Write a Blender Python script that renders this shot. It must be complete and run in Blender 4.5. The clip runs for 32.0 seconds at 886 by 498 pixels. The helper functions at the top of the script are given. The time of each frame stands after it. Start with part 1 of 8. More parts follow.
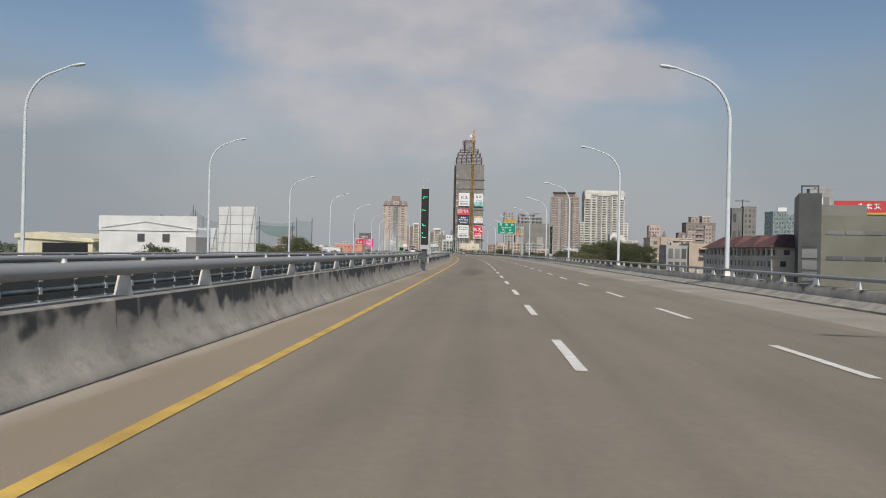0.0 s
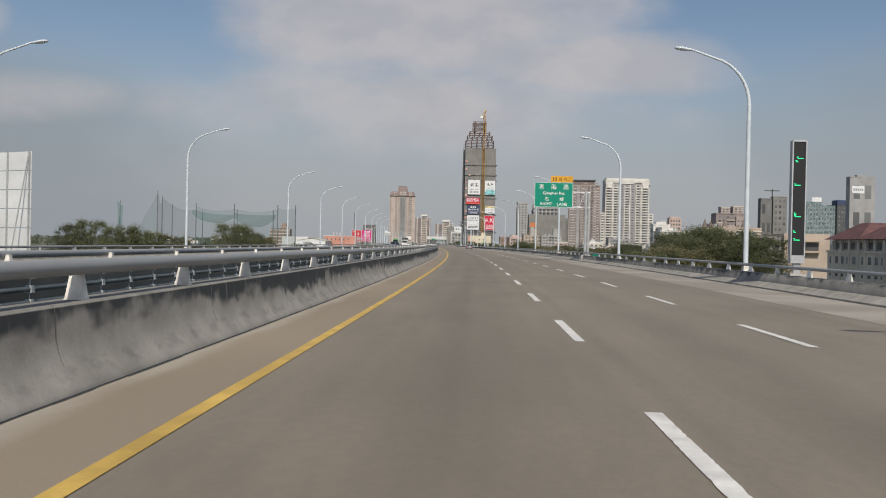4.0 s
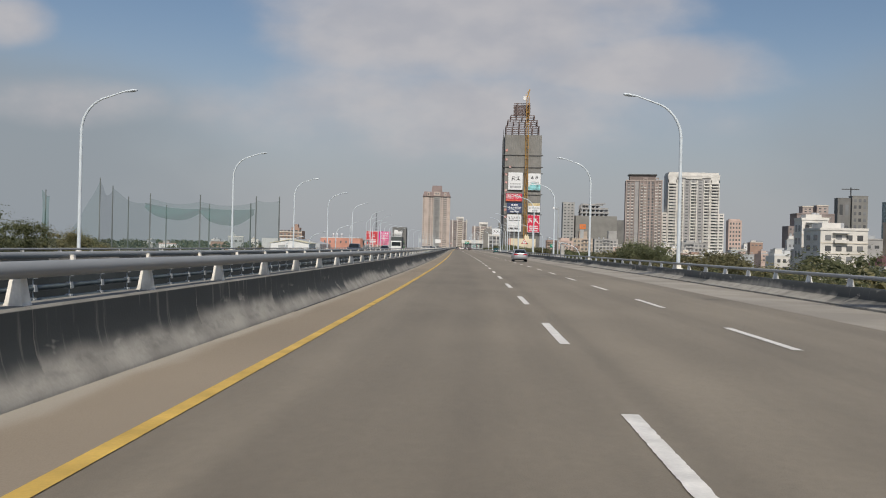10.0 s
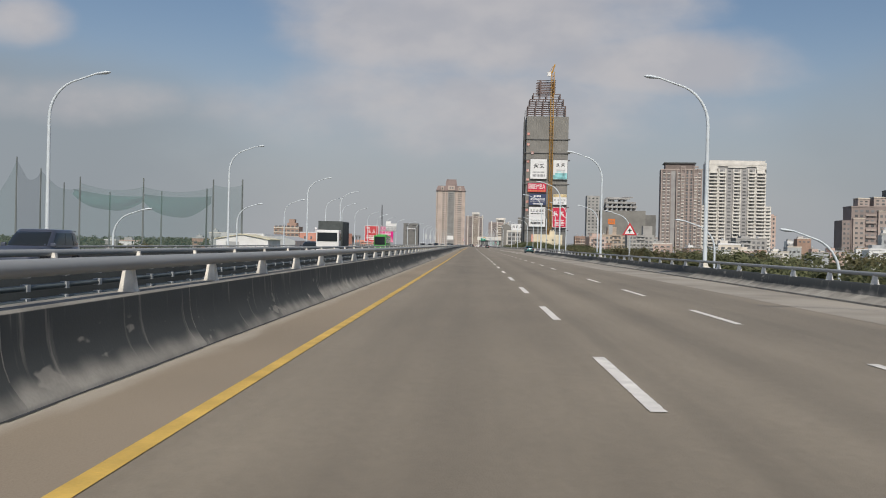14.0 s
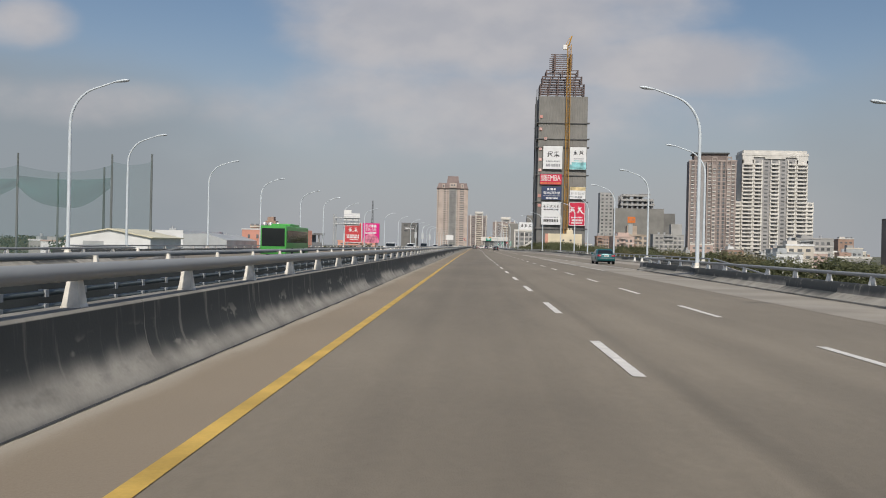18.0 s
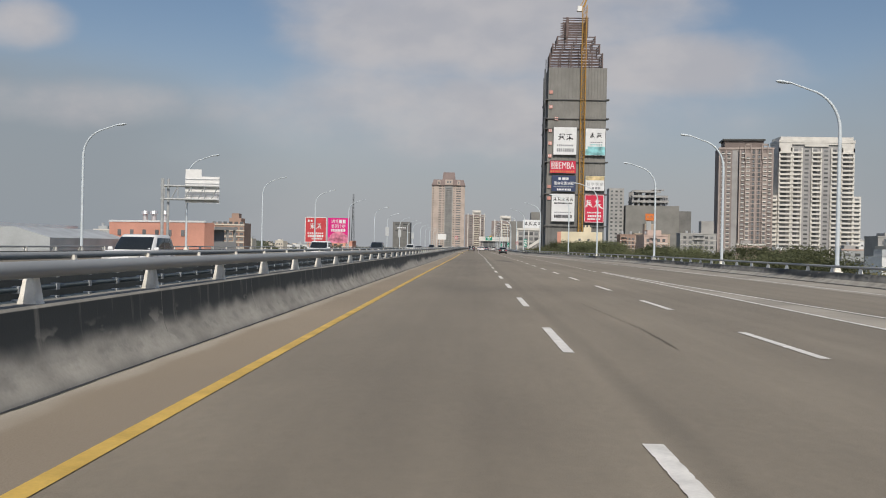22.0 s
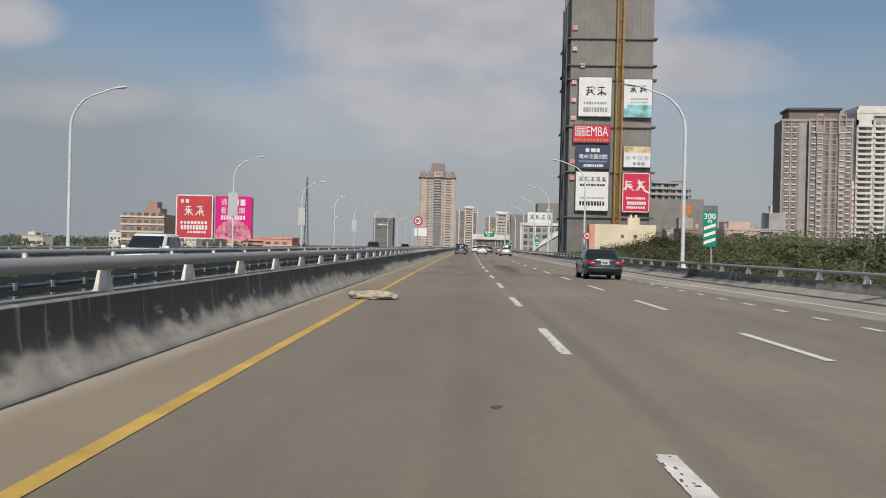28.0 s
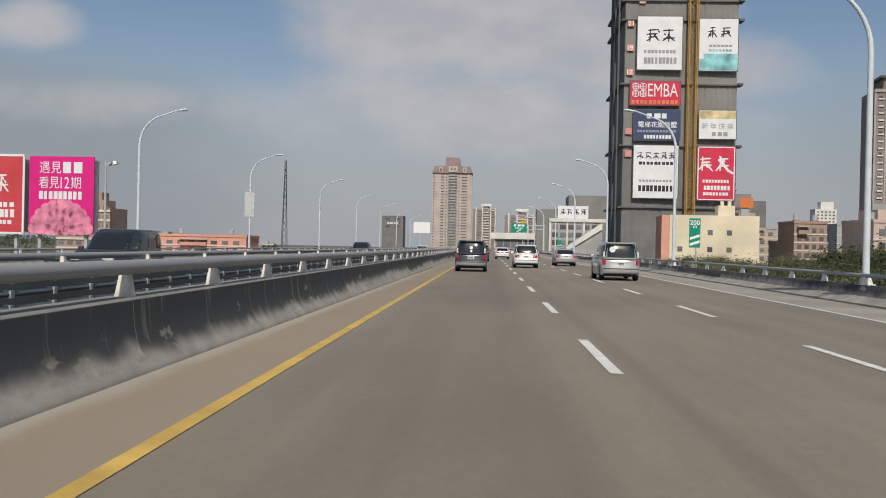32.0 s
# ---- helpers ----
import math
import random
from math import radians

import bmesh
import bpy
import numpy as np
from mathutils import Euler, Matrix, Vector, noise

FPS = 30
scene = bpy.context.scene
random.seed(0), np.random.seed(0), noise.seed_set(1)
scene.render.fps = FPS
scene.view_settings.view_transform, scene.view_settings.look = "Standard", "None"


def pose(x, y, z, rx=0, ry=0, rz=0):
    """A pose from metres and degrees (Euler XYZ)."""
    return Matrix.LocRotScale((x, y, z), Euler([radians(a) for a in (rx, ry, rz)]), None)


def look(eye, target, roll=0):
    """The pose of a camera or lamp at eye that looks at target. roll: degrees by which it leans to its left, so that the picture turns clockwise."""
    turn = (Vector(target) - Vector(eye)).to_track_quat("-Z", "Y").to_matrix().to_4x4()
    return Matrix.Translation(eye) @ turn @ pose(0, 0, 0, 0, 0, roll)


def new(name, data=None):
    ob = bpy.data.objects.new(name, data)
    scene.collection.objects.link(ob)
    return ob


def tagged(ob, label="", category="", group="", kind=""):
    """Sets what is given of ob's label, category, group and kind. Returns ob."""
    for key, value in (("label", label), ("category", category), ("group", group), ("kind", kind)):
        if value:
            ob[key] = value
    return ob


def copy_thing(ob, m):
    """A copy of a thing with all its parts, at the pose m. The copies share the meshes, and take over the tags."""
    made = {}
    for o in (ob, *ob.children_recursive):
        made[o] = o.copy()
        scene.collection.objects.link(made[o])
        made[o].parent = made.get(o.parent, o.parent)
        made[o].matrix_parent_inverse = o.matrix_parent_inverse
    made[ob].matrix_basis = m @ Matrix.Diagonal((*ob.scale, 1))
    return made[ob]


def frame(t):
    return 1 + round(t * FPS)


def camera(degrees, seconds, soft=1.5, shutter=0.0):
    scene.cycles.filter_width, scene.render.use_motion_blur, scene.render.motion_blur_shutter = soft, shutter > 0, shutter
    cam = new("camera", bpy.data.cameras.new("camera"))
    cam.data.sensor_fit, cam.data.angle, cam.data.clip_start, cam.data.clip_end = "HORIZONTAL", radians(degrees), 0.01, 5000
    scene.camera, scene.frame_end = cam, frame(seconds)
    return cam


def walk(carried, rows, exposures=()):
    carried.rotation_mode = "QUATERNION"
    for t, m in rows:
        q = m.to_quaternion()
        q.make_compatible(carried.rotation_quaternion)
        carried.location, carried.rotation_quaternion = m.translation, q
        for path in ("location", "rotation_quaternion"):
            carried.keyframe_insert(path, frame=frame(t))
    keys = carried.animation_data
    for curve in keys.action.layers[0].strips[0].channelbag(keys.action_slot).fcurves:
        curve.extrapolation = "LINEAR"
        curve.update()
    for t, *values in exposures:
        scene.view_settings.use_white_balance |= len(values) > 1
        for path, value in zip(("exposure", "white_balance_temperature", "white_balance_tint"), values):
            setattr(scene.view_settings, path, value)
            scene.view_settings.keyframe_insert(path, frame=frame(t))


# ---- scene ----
cam = camera(50.62, 32.0, soft=1.0)
# seconds, x, y, height, yaw, pitch, roll
ROWS = [
    (0.0, -1.234, 0.005, 1.425, -0.60, 0.10, -1.21),
    (1.0, 0.080, 26.796, 1.417, -0.55, -0.13, -1.09),
    (2.0, 1.444, 53.679, 1.397, -0.47, -0.27, -1.30),
    (3.0, 2.572, 80.358, 1.452, -0.19, -0.36, -1.30),
    (6.0, 5.346, 160.423, 1.422, 0.59, -0.27, -1.23),
    (7.0, 5.954, 187.108, 1.433, 0.98, -0.35, -1.27),
    (8.0, 6.319, 213.806, 1.447, 1.48, -0.42, -1.25),
    (9.0, 6.544, 240.215, 1.423, 1.75, -0.03, -1.26),
    (10.0, 6.607, 266.909, 1.434, 2.46, -0.12, -1.35),
    (11.0, 6.218, 293.576, 1.450, 2.96, -0.25, -1.14),
    (12.0, 5.683, 320.298, 1.477, 3.31, -0.20, -1.22),
    (13.0, 5.151, 346.875, 1.429, 3.41, 0.01, -1.28),
    (14.0, 4.529, 372.923, 1.425, 3.44, -0.30, -1.26),
    (17.0, 2.113, 453.489, 1.421, 3.88, -0.67, -1.28),
    (18.0, 1.203, 480.357, 1.451, 3.62, -0.24, -1.26),
    (19.0, 0.453, 507.262, 1.437, 3.27, -0.37, -1.20),
    (20.0, -0.178, 534.236, 1.428, 3.13, -0.34, -1.29),
    (21.0, -0.849, 561.163, 1.435, 3.37, -0.08, -1.25),
    (22.0, -1.575, 588.050, 1.439, 3.48, -0.18, -1.20),
    (23.0, -2.375, 615.218, 1.439, 3.58, -0.18, -1.31),
    (24.0, -3.160, 642.313, 1.425, 3.69, 0.10, -1.24),
    (25.0, -4.028, 669.323, 1.418, 3.87, -0.28, -1.38),
    (28.0, -6.167, 748.445, 1.418, 2.97, -0.20, -1.30),
    (29.0, -6.805, 774.093, 1.396, 3.33, -0.09, -1.18),
    (30.0, -7.621, 799.470, 1.426, 3.71, -0.49, -1.30),
    (31.0, -8.392, 824.975, 1.409, 3.78, -0.17, -1.09),
    (32.0, -9.140, 849.956, 1.447, 4.02, -0.19, -1.26),
]
walk(cam, [(t, pose(x, y, z, 90 + pitch, roll, yaw)) for t, x, y, z, yaw, pitch, roll in ROWS])
# ---- world, sun, exposure ----
scene.view_settings.exposure = 0.0
world = bpy.data.worlds.new("sky")
scene.world = world
world.use_nodes = True


def build_sky():
    nt = world.node_tree
    n, ln = nt.nodes, nt.links
    n.clear()
    out, bg = n.new("ShaderNodeOutputWorld"), n.new("ShaderNodeBackground")
    sky = n.new("ShaderNodeTexSky")
    sky.sky_type, sky.sun_disc = "NISHITA", False
    sky.sun_elevation, sky.sun_rotation = radians(45.5), radians(173.2)
    sky.air_density, sky.dust_density, sky.ozone_density = 1.0, 1.6, 1.6
    geo = n.new("ShaderNodeTexCoord")
    sep = n.new("ShaderNodeSeparateXYZ")
    ln.new(geo.outputs["Generated"], sep.inputs[0])

    def math_node(op, a, b=None, c=None):
        m = n.new("ShaderNodeMath")
        m.operation = op
        for i, v in enumerate((a, b, c)):
            if v is None:
                continue
            if isinstance(v, (int, float)):
                m.inputs[i].default_value = v
            else:
                ln.new(v, m.inputs[i])
        return m.outputs[0]

    def ramp(value, lo, hi):
        m = n.new("ShaderNodeMapRange")
        m.interpolation_type = "SMOOTHERSTEP"
        m.inputs[1].default_value, m.inputs[2].default_value = lo, hi
        ln.new(value, m.inputs[0])
        return m.outputs[0]

    def mix(fac, a, b):
        m = n.new("ShaderNodeMix")
        m.data_type = "RGBA"
        for i, v in ((0, fac), (6, a), (7, b)):
            if isinstance(v, tuple):
                m.inputs[i].default_value = v
            elif isinstance(v, (int, float)):
                m.inputs[i].default_value = v
            else:
                ln.new(v, m.inputs[i])
        return m.outputs[2]

    # cloud banks: soft ellipses in the tangents of azimuth and elevation, torn up by noise
    fwd = math_node("MAXIMUM", sep.outputs[1], 0.05)
    u = math_node("DIVIDE", sep.outputs[0], fwd)
    v = math_node("DIVIDE", sep.outputs[2], fwd)
    comb = n.new("ShaderNodeCombineXYZ")
    ln.new(u, comb.inputs[0]), ln.new(math_node("MULTIPLY", v, 1.7), comb.inputs[1])
    puffs = n.new("ShaderNodeTexNoise")
    puffs.inputs["Scale"].default_value, puffs.inputs["Detail"].default_value, puffs.inputs["Roughness"].default_value = 7.0, 8.0, 0.52
    ln.new(comb.outputs[0], puffs.inputs["Vector"])
    total = None
    for cu, cv, au, av, weight in BANKS:
        du = math_node("DIVIDE", math_node("SUBTRACT", u, cu), au)
        dv = math_node("DIVIDE", math_node("SUBTRACT", v, cv), av)
        e = math_node("SUBTRACT", 1.0, math_node("ADD", math_node("MULTIPLY", du, du), math_node("MULTIPLY", dv, dv)))
        e = math_node("MULTIPLY", math_node("MAXIMUM", e, -0.6), weight)
        total = e if total is None else math_node("MAXIMUM", total, e)
    dens = math_node("ADD", total, math_node("MULTIPLY", math_node("SUBTRACT", puffs.outputs[0], 0.5), 1.45))
    cover = math_node("MULTIPLY", ramp(dens, -0.2, 0.95), ramp(sep.outputs[1], 0.05, 0.3))
    lit = n.new("ShaderNodeTexNoise")
    lit.inputs["Scale"].default_value, lit.inputs["Detail"].default_value = 11.0, 6.0
    ln.new(comb.outputs[0], lit.inputs["Vector"])
    cloud = mix(ramp(lit.outputs[0], 0.3, 0.7), CLOUD_DARK, CLOUD_LIGHT)
    haze = math_node("SUBTRACT", 1.0, ramp(sep.outputs[2], 0.0, 0.27))
    scaled = n.new("ShaderNodeVectorMath")
    scaled.operation = "SCALE"
    scaled.inputs["Scale"].default_value = SKY_STRENGTH
    ln.new(sky.outputs[0], scaled.inputs[0])
    base = mix(math_node("MULTIPLY", haze, 0.9), scaled.outputs[0], HAZE)
    for cu, cv, au, av, weight in VEILS:
        du = math_node("DIVIDE", math_node("SUBTRACT", u, cu), au)
        dv = math_node("DIVIDE", math_node("SUBTRACT", v, cv), av)
        e = math_node("SUBTRACT", 1.0, math_node("ADD", math_node("MULTIPLY", du, du), math_node("MULTIPLY", dv, dv)))
        e = math_node("ADD", e, math_node("MULTIPLY", math_node("SUBTRACT", puffs.outputs[0], 0.5), 0.6))
        inside = math_node("MULTIPLY", ramp(e, -0.1, 0.9), ramp(sep.outputs[1], 0.05, 0.3))
        base = mix(math_node("MULTIPLY", inside, weight), base, VEIL)
    full = mix(math_node("MULTIPLY", cover, 0.85), base, cloud)
    ln.new(full, bg.inputs[0])
    bg.inputs[1].default_value = 1.0
    ln.new(bg.outputs[0], out.inputs[0])


SKY_STRENGTH = 0.082
# tangent of azimuth and of elevation, half widths, weight
BANKS = ((-0.02, 0.24, 0.25, 0.095, 1.0), (0.15, 0.195, 0.19, 0.045, 0.95), (0.06, 0.27, 0.16, 0.07, 0.8), (-0.53, 0.235, 0.07, 0.035, 0.9), (-0.50, 0.15, 0.16, 0.03, 0.5), (-0.03, 0.15, 0.30, 0.07, 0.75))
CLOUD_DARK, CLOUD_LIGHT = (0.44, 0.432, 0.455, 1), (0.525, 0.50, 0.502, 1)
HAZE = (0.372, 0.386, 0.412, 1)
VEILS = ((-0.62, 0.07, 0.42, 0.17, 0.75), (0.60, 0.10, 0.36, 0.16, 0.45))
VEIL = (0.262, 0.296, 0.328, 1)
build_sky()

sun = new("sun", bpy.data.lights.new("sun", "SUN"))
sun.data.energy, sun.data.angle, sun.data.color = 3.3, radians(0.6), (1.0, 0.925, 0.81)
sun.matrix_world = look((24, -200, 205), (0, 0, 0))


# ---- materials ----
def material(name, color, rough=0.7, metal=0.0, vary=0.12, scale=3.0, bump=0.15, fine=40.0, second=None, blotch=0.5, random_tone=0.0, spec=0.4):
    """Procedural surface: colour mottled at a large and a fine scale, with fine relief."""
    m = bpy.data.materials.new(name)
    m.use_nodes = True
    nt = m.node_tree
    n, ln = nt.nodes, nt.links
    b = n["Principled BSDF"]
    b.inputs["Roughness"].default_value, b.inputs["Metallic"].default_value = rough, metal
    b.inputs["Specular IOR Level"].default_value = spec
    co = n.new("ShaderNodeTexCoord")
    big, small = n.new("ShaderNodeTexNoise"), n.new("ShaderNodeTexNoise")
    for t, s, d in ((big, scale, 5.0), (small, fine, 3.0)):
        t.inputs["Scale"].default_value, t.inputs["Detail"].default_value = s, d
        ln.new(co.outputs["Object"], t.inputs["Vector"])
    mixer = n.new("ShaderNodeMix")
    mixer.data_type = "RGBA"
    c2 = second or tuple(c * (1 - vary * 2.2) for c in color)
    c1 = color if second else tuple(min(1, c * (1 + vary)) for c in color)
    mixer.inputs[6].default_value, mixer.inputs[7].default_value = (*c1, 1), (*c2, 1)
    rng = n.new("ShaderNodeMapRange")
    rng.inputs[1].default_value, rng.inputs[2].default_value = 0.5 - 0.25 * (1.2 - blotch), 0.5 + 0.25 * (1.2 - blotch)
    ln.new(big.outputs[0], rng.inputs[0])
    ln.new(rng.outputs[0], mixer.inputs[0])
    fine_mix = n.new("ShaderNodeMix")
    fine_mix.data_type, fine_mix.blend_type = "RGBA", "MULTIPLY"
    fine_mix.inputs[0].default_value = min(1, vary * 2)
    ln.new(mixer.outputs[2], fine_mix.inputs[6])
    ln.new(small.outputs[0], fine_mix.inputs[7])
    gain = n.new("ShaderNodeMix")
    gain.data_type, gain.blend_type = "RGBA", "MULTIPLY"
    gain.inputs[0].default_value = 1.0
    g = 1 + min(1, vary * 2) * 0.9
    gain.inputs[7].default_value = (g, g, g, 1)
    ln.new(fine_mix.outputs[2], gain.inputs[6])
    last = gain.outputs[2]
    if random_tone:
        info = n.new("ShaderNodeObjectInfo")
        hsv = n.new("ShaderNodeHueSaturation")
        mr = n.new("ShaderNodeMapRange")
        mr.inputs[3].default_value, mr.inputs[4].default_value = 1 - random_tone, 1 + random_tone
        ln.new(info.outputs["Random"], mr.inputs[0])
        ln.new(mr.outputs[0], hsv.inputs["Value"])
        ln.new(last, hsv.inputs["Color"])
        last = hsv.outputs[0]
    ln.new(last, b.inputs["Base Color"])
    if bump:
        bp = n.new("ShaderNodeBump")
        bp.inputs["Strength"].default_value, bp.inputs["Distance"].default_value = bump, 0.02
        ln.new(small.outputs[0], bp.inputs["Height"])
        ln.new(bp.outputs[0], b.inputs["Normal"])
    return m


# ---- mesh helpers ----
class Shape:
    """Collects vertices and faces of one part."""

    def __init__(self):
        self.v, self.f = [], []

    def add(self, verts, faces):
        k = len(self.v)
        self.v += [tuple(p) for p in verts]
        self.f += [tuple(i + k for i in f) for f in faces]
        return self

    def box(self, x0, y0, z0, x1, y1, z1, taper=0.0, m=None):
        cx, cy = (x0 + x1) / 2, (y0 + y1) / 2
        t = 1 - taper
        top = [(cx + (x - cx) * t, cy + (y - cy) * t, z1) for x, y in ((x0, y0), (x1, y0), (x1, y1), (x0, y1))]
        pts = [(x0, y0, z0), (x1, y0, z0), (x1, y1, z0), (x0, y1, z0)] + top
        if m is not None:
            pts = [m @ Vector(p) for p in pts]
        return self.add(pts, [(3, 2, 1, 0), (4, 5, 6, 7), (0, 1, 5, 4), (1, 2, 6, 5), (2, 3, 7, 6), (3, 0, 4, 7)])

    def tube(self, pts, radii, sides=10, caps=True):
        """A round tube through points; radii: one number, or one for each point."""
        pts = [Vector(p) for p in pts]
        if isinstance(radii, (int, float)):
            radii = [radii] * len(pts)
        rings = []
        k = len(self.v)
        ref = None
        for i, p in enumerate(pts):
            d = (pts[min(i + 1, len(pts) - 1)] - pts[max(i - 1, 0)]).normalized()
            if ref is None:
                ref = Vector((0, 0, 1)) if abs(d.z) < 0.9 else Vector((0, 1, 0))
            u = d.cross(ref).normalized()
            w = d.cross(u).normalized()
            rings.append([p + (u * math.cos(a) + w * math.sin(a)) * radii[i] for a in (2 * math.pi * j / sides for j in range(sides))])
        faces = []
        for i in range(len(pts) - 1):
            for j in range(sides):
                a, b = i * sides + j, i * sides + (j + 1) % sides
                faces.append((a, a + sides, b + sides, b))
        if caps:
            faces.append(tuple(range(sides)))
            faces.append(tuple((len(pts) - 1) * sides + j for j in reversed(range(sides))))
        return self.add([q for r in rings for q in r], faces)

    def prism(self, outline, y0, y1):
        """An x-z outline pushed along y."""
        n = len(outline)
        pts = [(x, y0, z) for x, z in outline] + [(x, y1, z) for x, z in outline]
        fs = [tuple(reversed(range(n))), tuple(range(n, 2 * n))]
        fs += [(i, (i + 1) % n, n + (i + 1) % n, n + i) for i in range(n)]
        return self.add(pts, fs)

    def mesh(self, name, smooth=False):
        me = bpy.data.meshes.new(name)
        me.from_pydata(self.v, [], self.f)
        if smooth:
            me.polygons.foreach_set("use_smooth", [True] * len(me.polygons))
        bm = bmesh.new()
        bm.from_mesh(me)
        bmesh.ops.recalc_face_normals(bm, faces=bm.faces)
        bm.to_mesh(me)
        bm.free()
        me.update()
        if smooth:
            me.set_sharp_from_angle(angle=radians(55))
        return me


def part(name, shape, mat, parent=None, label="", smooth=False, at=None):
    """Links a shape (or a mesh already made) as one mesh object, under parent if given."""
    me = shape if isinstance(shape, bpy.types.Mesh) else shape.mesh(name, smooth)
    if not me.materials:
        me.materials.append(mat)
    ob = new(name, me)
    if parent is not None:
        ob.parent = parent
    if at is not None:
        ob.matrix_basis = at
    return tagged(ob, label) if label else ob


def thing(name, label, category, at=None, group="", kind=""):
    ob = new(name)
    if at is not None:
        ob.matrix_basis = at
    return tagged(ob, label, category, group, kind)


# ---- the road's line ----
STEP = 50.0
TURNS = [-3.6, -3.32, -3.04, -2.76, -2.49, -1.73, -0.67, -0.02, 0.81, 1.34, 1.61, 1.65, 1.76, 1.8, 1.71, 1.51, 1.51, 1.9, 1.68, 1.25, 1.25, 1.25]


def trace():
    fine = 5.0
    head = lambda s: float(np.interp(s, [-100 + STEP * i for i in range(len(TURNS))], TURNS))
    rows, x, y, s = [], 0.0, 0.0, -200.0
    while s <= 2600:
        rows.append([s, x, y, radians(head(s))])
        a = radians(head(s + fine / 2))
        x, y, s = x - math.sin(a) * fine, y + math.cos(a) * fine, s + fine
    zero = next(r for r in rows if abs(r[0]) < 1e-6)
    x0, y0 = zero[1], zero[2]
    return np.array([(r[0], r[1] - x0, r[2] - y0, r[3]) for r in rows])


LINE = trace()


def on(s, lat=0.0, z=0.0):
    """The place at station s, lat metres right of the first lane line."""
    x, y, a = (float(np.interp(s, LINE[:, 0], LINE[:, i])) for i in (1, 2, 3))
    return Vector((x + lat * math.cos(a), y + lat * math.sin(a), z))


def facing(s, lat=0.0, z=0.0, turn=0.0):
    """A pose at station s whose y axis runs along the road."""
    a = float(np.interp(s, LINE[:, 0], LINE[:, 3]))
    return Matrix.Translation(on(s, lat, z)) @ Matrix.Rotation(a + radians(turn), 4, "Z")


def stations(s0, s1, step=10.0):
    k = max(1, math.ceil((s1 - s0) / step))
    return [s0 + (s1 - s0) * i / k for i in range(k + 1)]


def sweep(section, s0, s1, step=10.0, shift=None, closed=True):
    """A cross-section of (lat, z) swept along the road; shift(s) moves it sideways."""
    sh = Shape()
    ss = stations(s0, s1, step)
    n = len(section)
    for s in ss:
        d = shift(s) if shift else 0.0
        sh.v += [tuple(on(s, lat + d, z)) for lat, z in section]
    for i in range(len(ss) - 1):
        for j in range(n if closed else n - 1):
            a, b = i * n + j, i * n + (j + 1) % n
            sh.f.append((a, b, b + n, a + n))
    if closed:
        sh.f.append(tuple(range(n)))
        sh.f.append(tuple((len(ss) - 1) * n + j for j in reversed(range(n))))
    return sh


def ring(cx, cz, r, sides=12):
    return [(cx + r * math.cos(2 * math.pi * i / sides), cz + r * math.sin(2 * math.pi * i / sides)) for i in range(sides)]


def table(*pairs):
    xs, ys = [p[0] for p in pairs], [p[1] for p in pairs]
    return lambda s: float(np.interp(s, xs, ys))


# lateral place of the outer rails, which step out where the slip roads join
RAIL_R = table((-300, 9.75), (510, 9.75), (553, 10.4), (553.5, 16.4), (690, 16.4), (712, 14.6), (740, 12.9), (768, 11.3), (800, 9.75), (3000, 9.75))
RAIL_L = table((-300, -23.7), (541, -23.7), (541.5, -30.5), (690, -30.5), (712, -28.6), (740, -26.3), (770, -25.0), (800, -23.6), (3000, -23.6))
GROUND_Z = -9.0


# lateral, station, half width, half length, slope, depth
# the entry at station 600 darkens the whole left lane
STAINS = ((1.5, 812, 0.95, 16, 0.0, 0.60), (-2.0, 811, 1.0, 7, 0.0, 0.42), (1.8, 207, 1.1, 8, 0.0, 0.22), (-1.6, 640, 0.9, 20, 0.0, 0.2), (-1.9, 600, 1.9, 1400, 0.0, 0.17), (-1.7, 66, 1.15, 15, 0.0, 0.50), (1.75, 688, 0.7, 11, 0.06, 0.62), (1.25, 838, 0.6, 16, 0.0, 0.26), (0.3, 700, 0.2, 900, 0.0, 0.17),
          (-1.9, 612, 0.8, 9, 0.0, 0.14), (-2.0, 705, 0.9, 14, 0.0, 0.16), (1.8, 120, 0.6, 30, 0.0, 0.14), (1.7, 420, 0.5, 60, 0.0, 0.12))


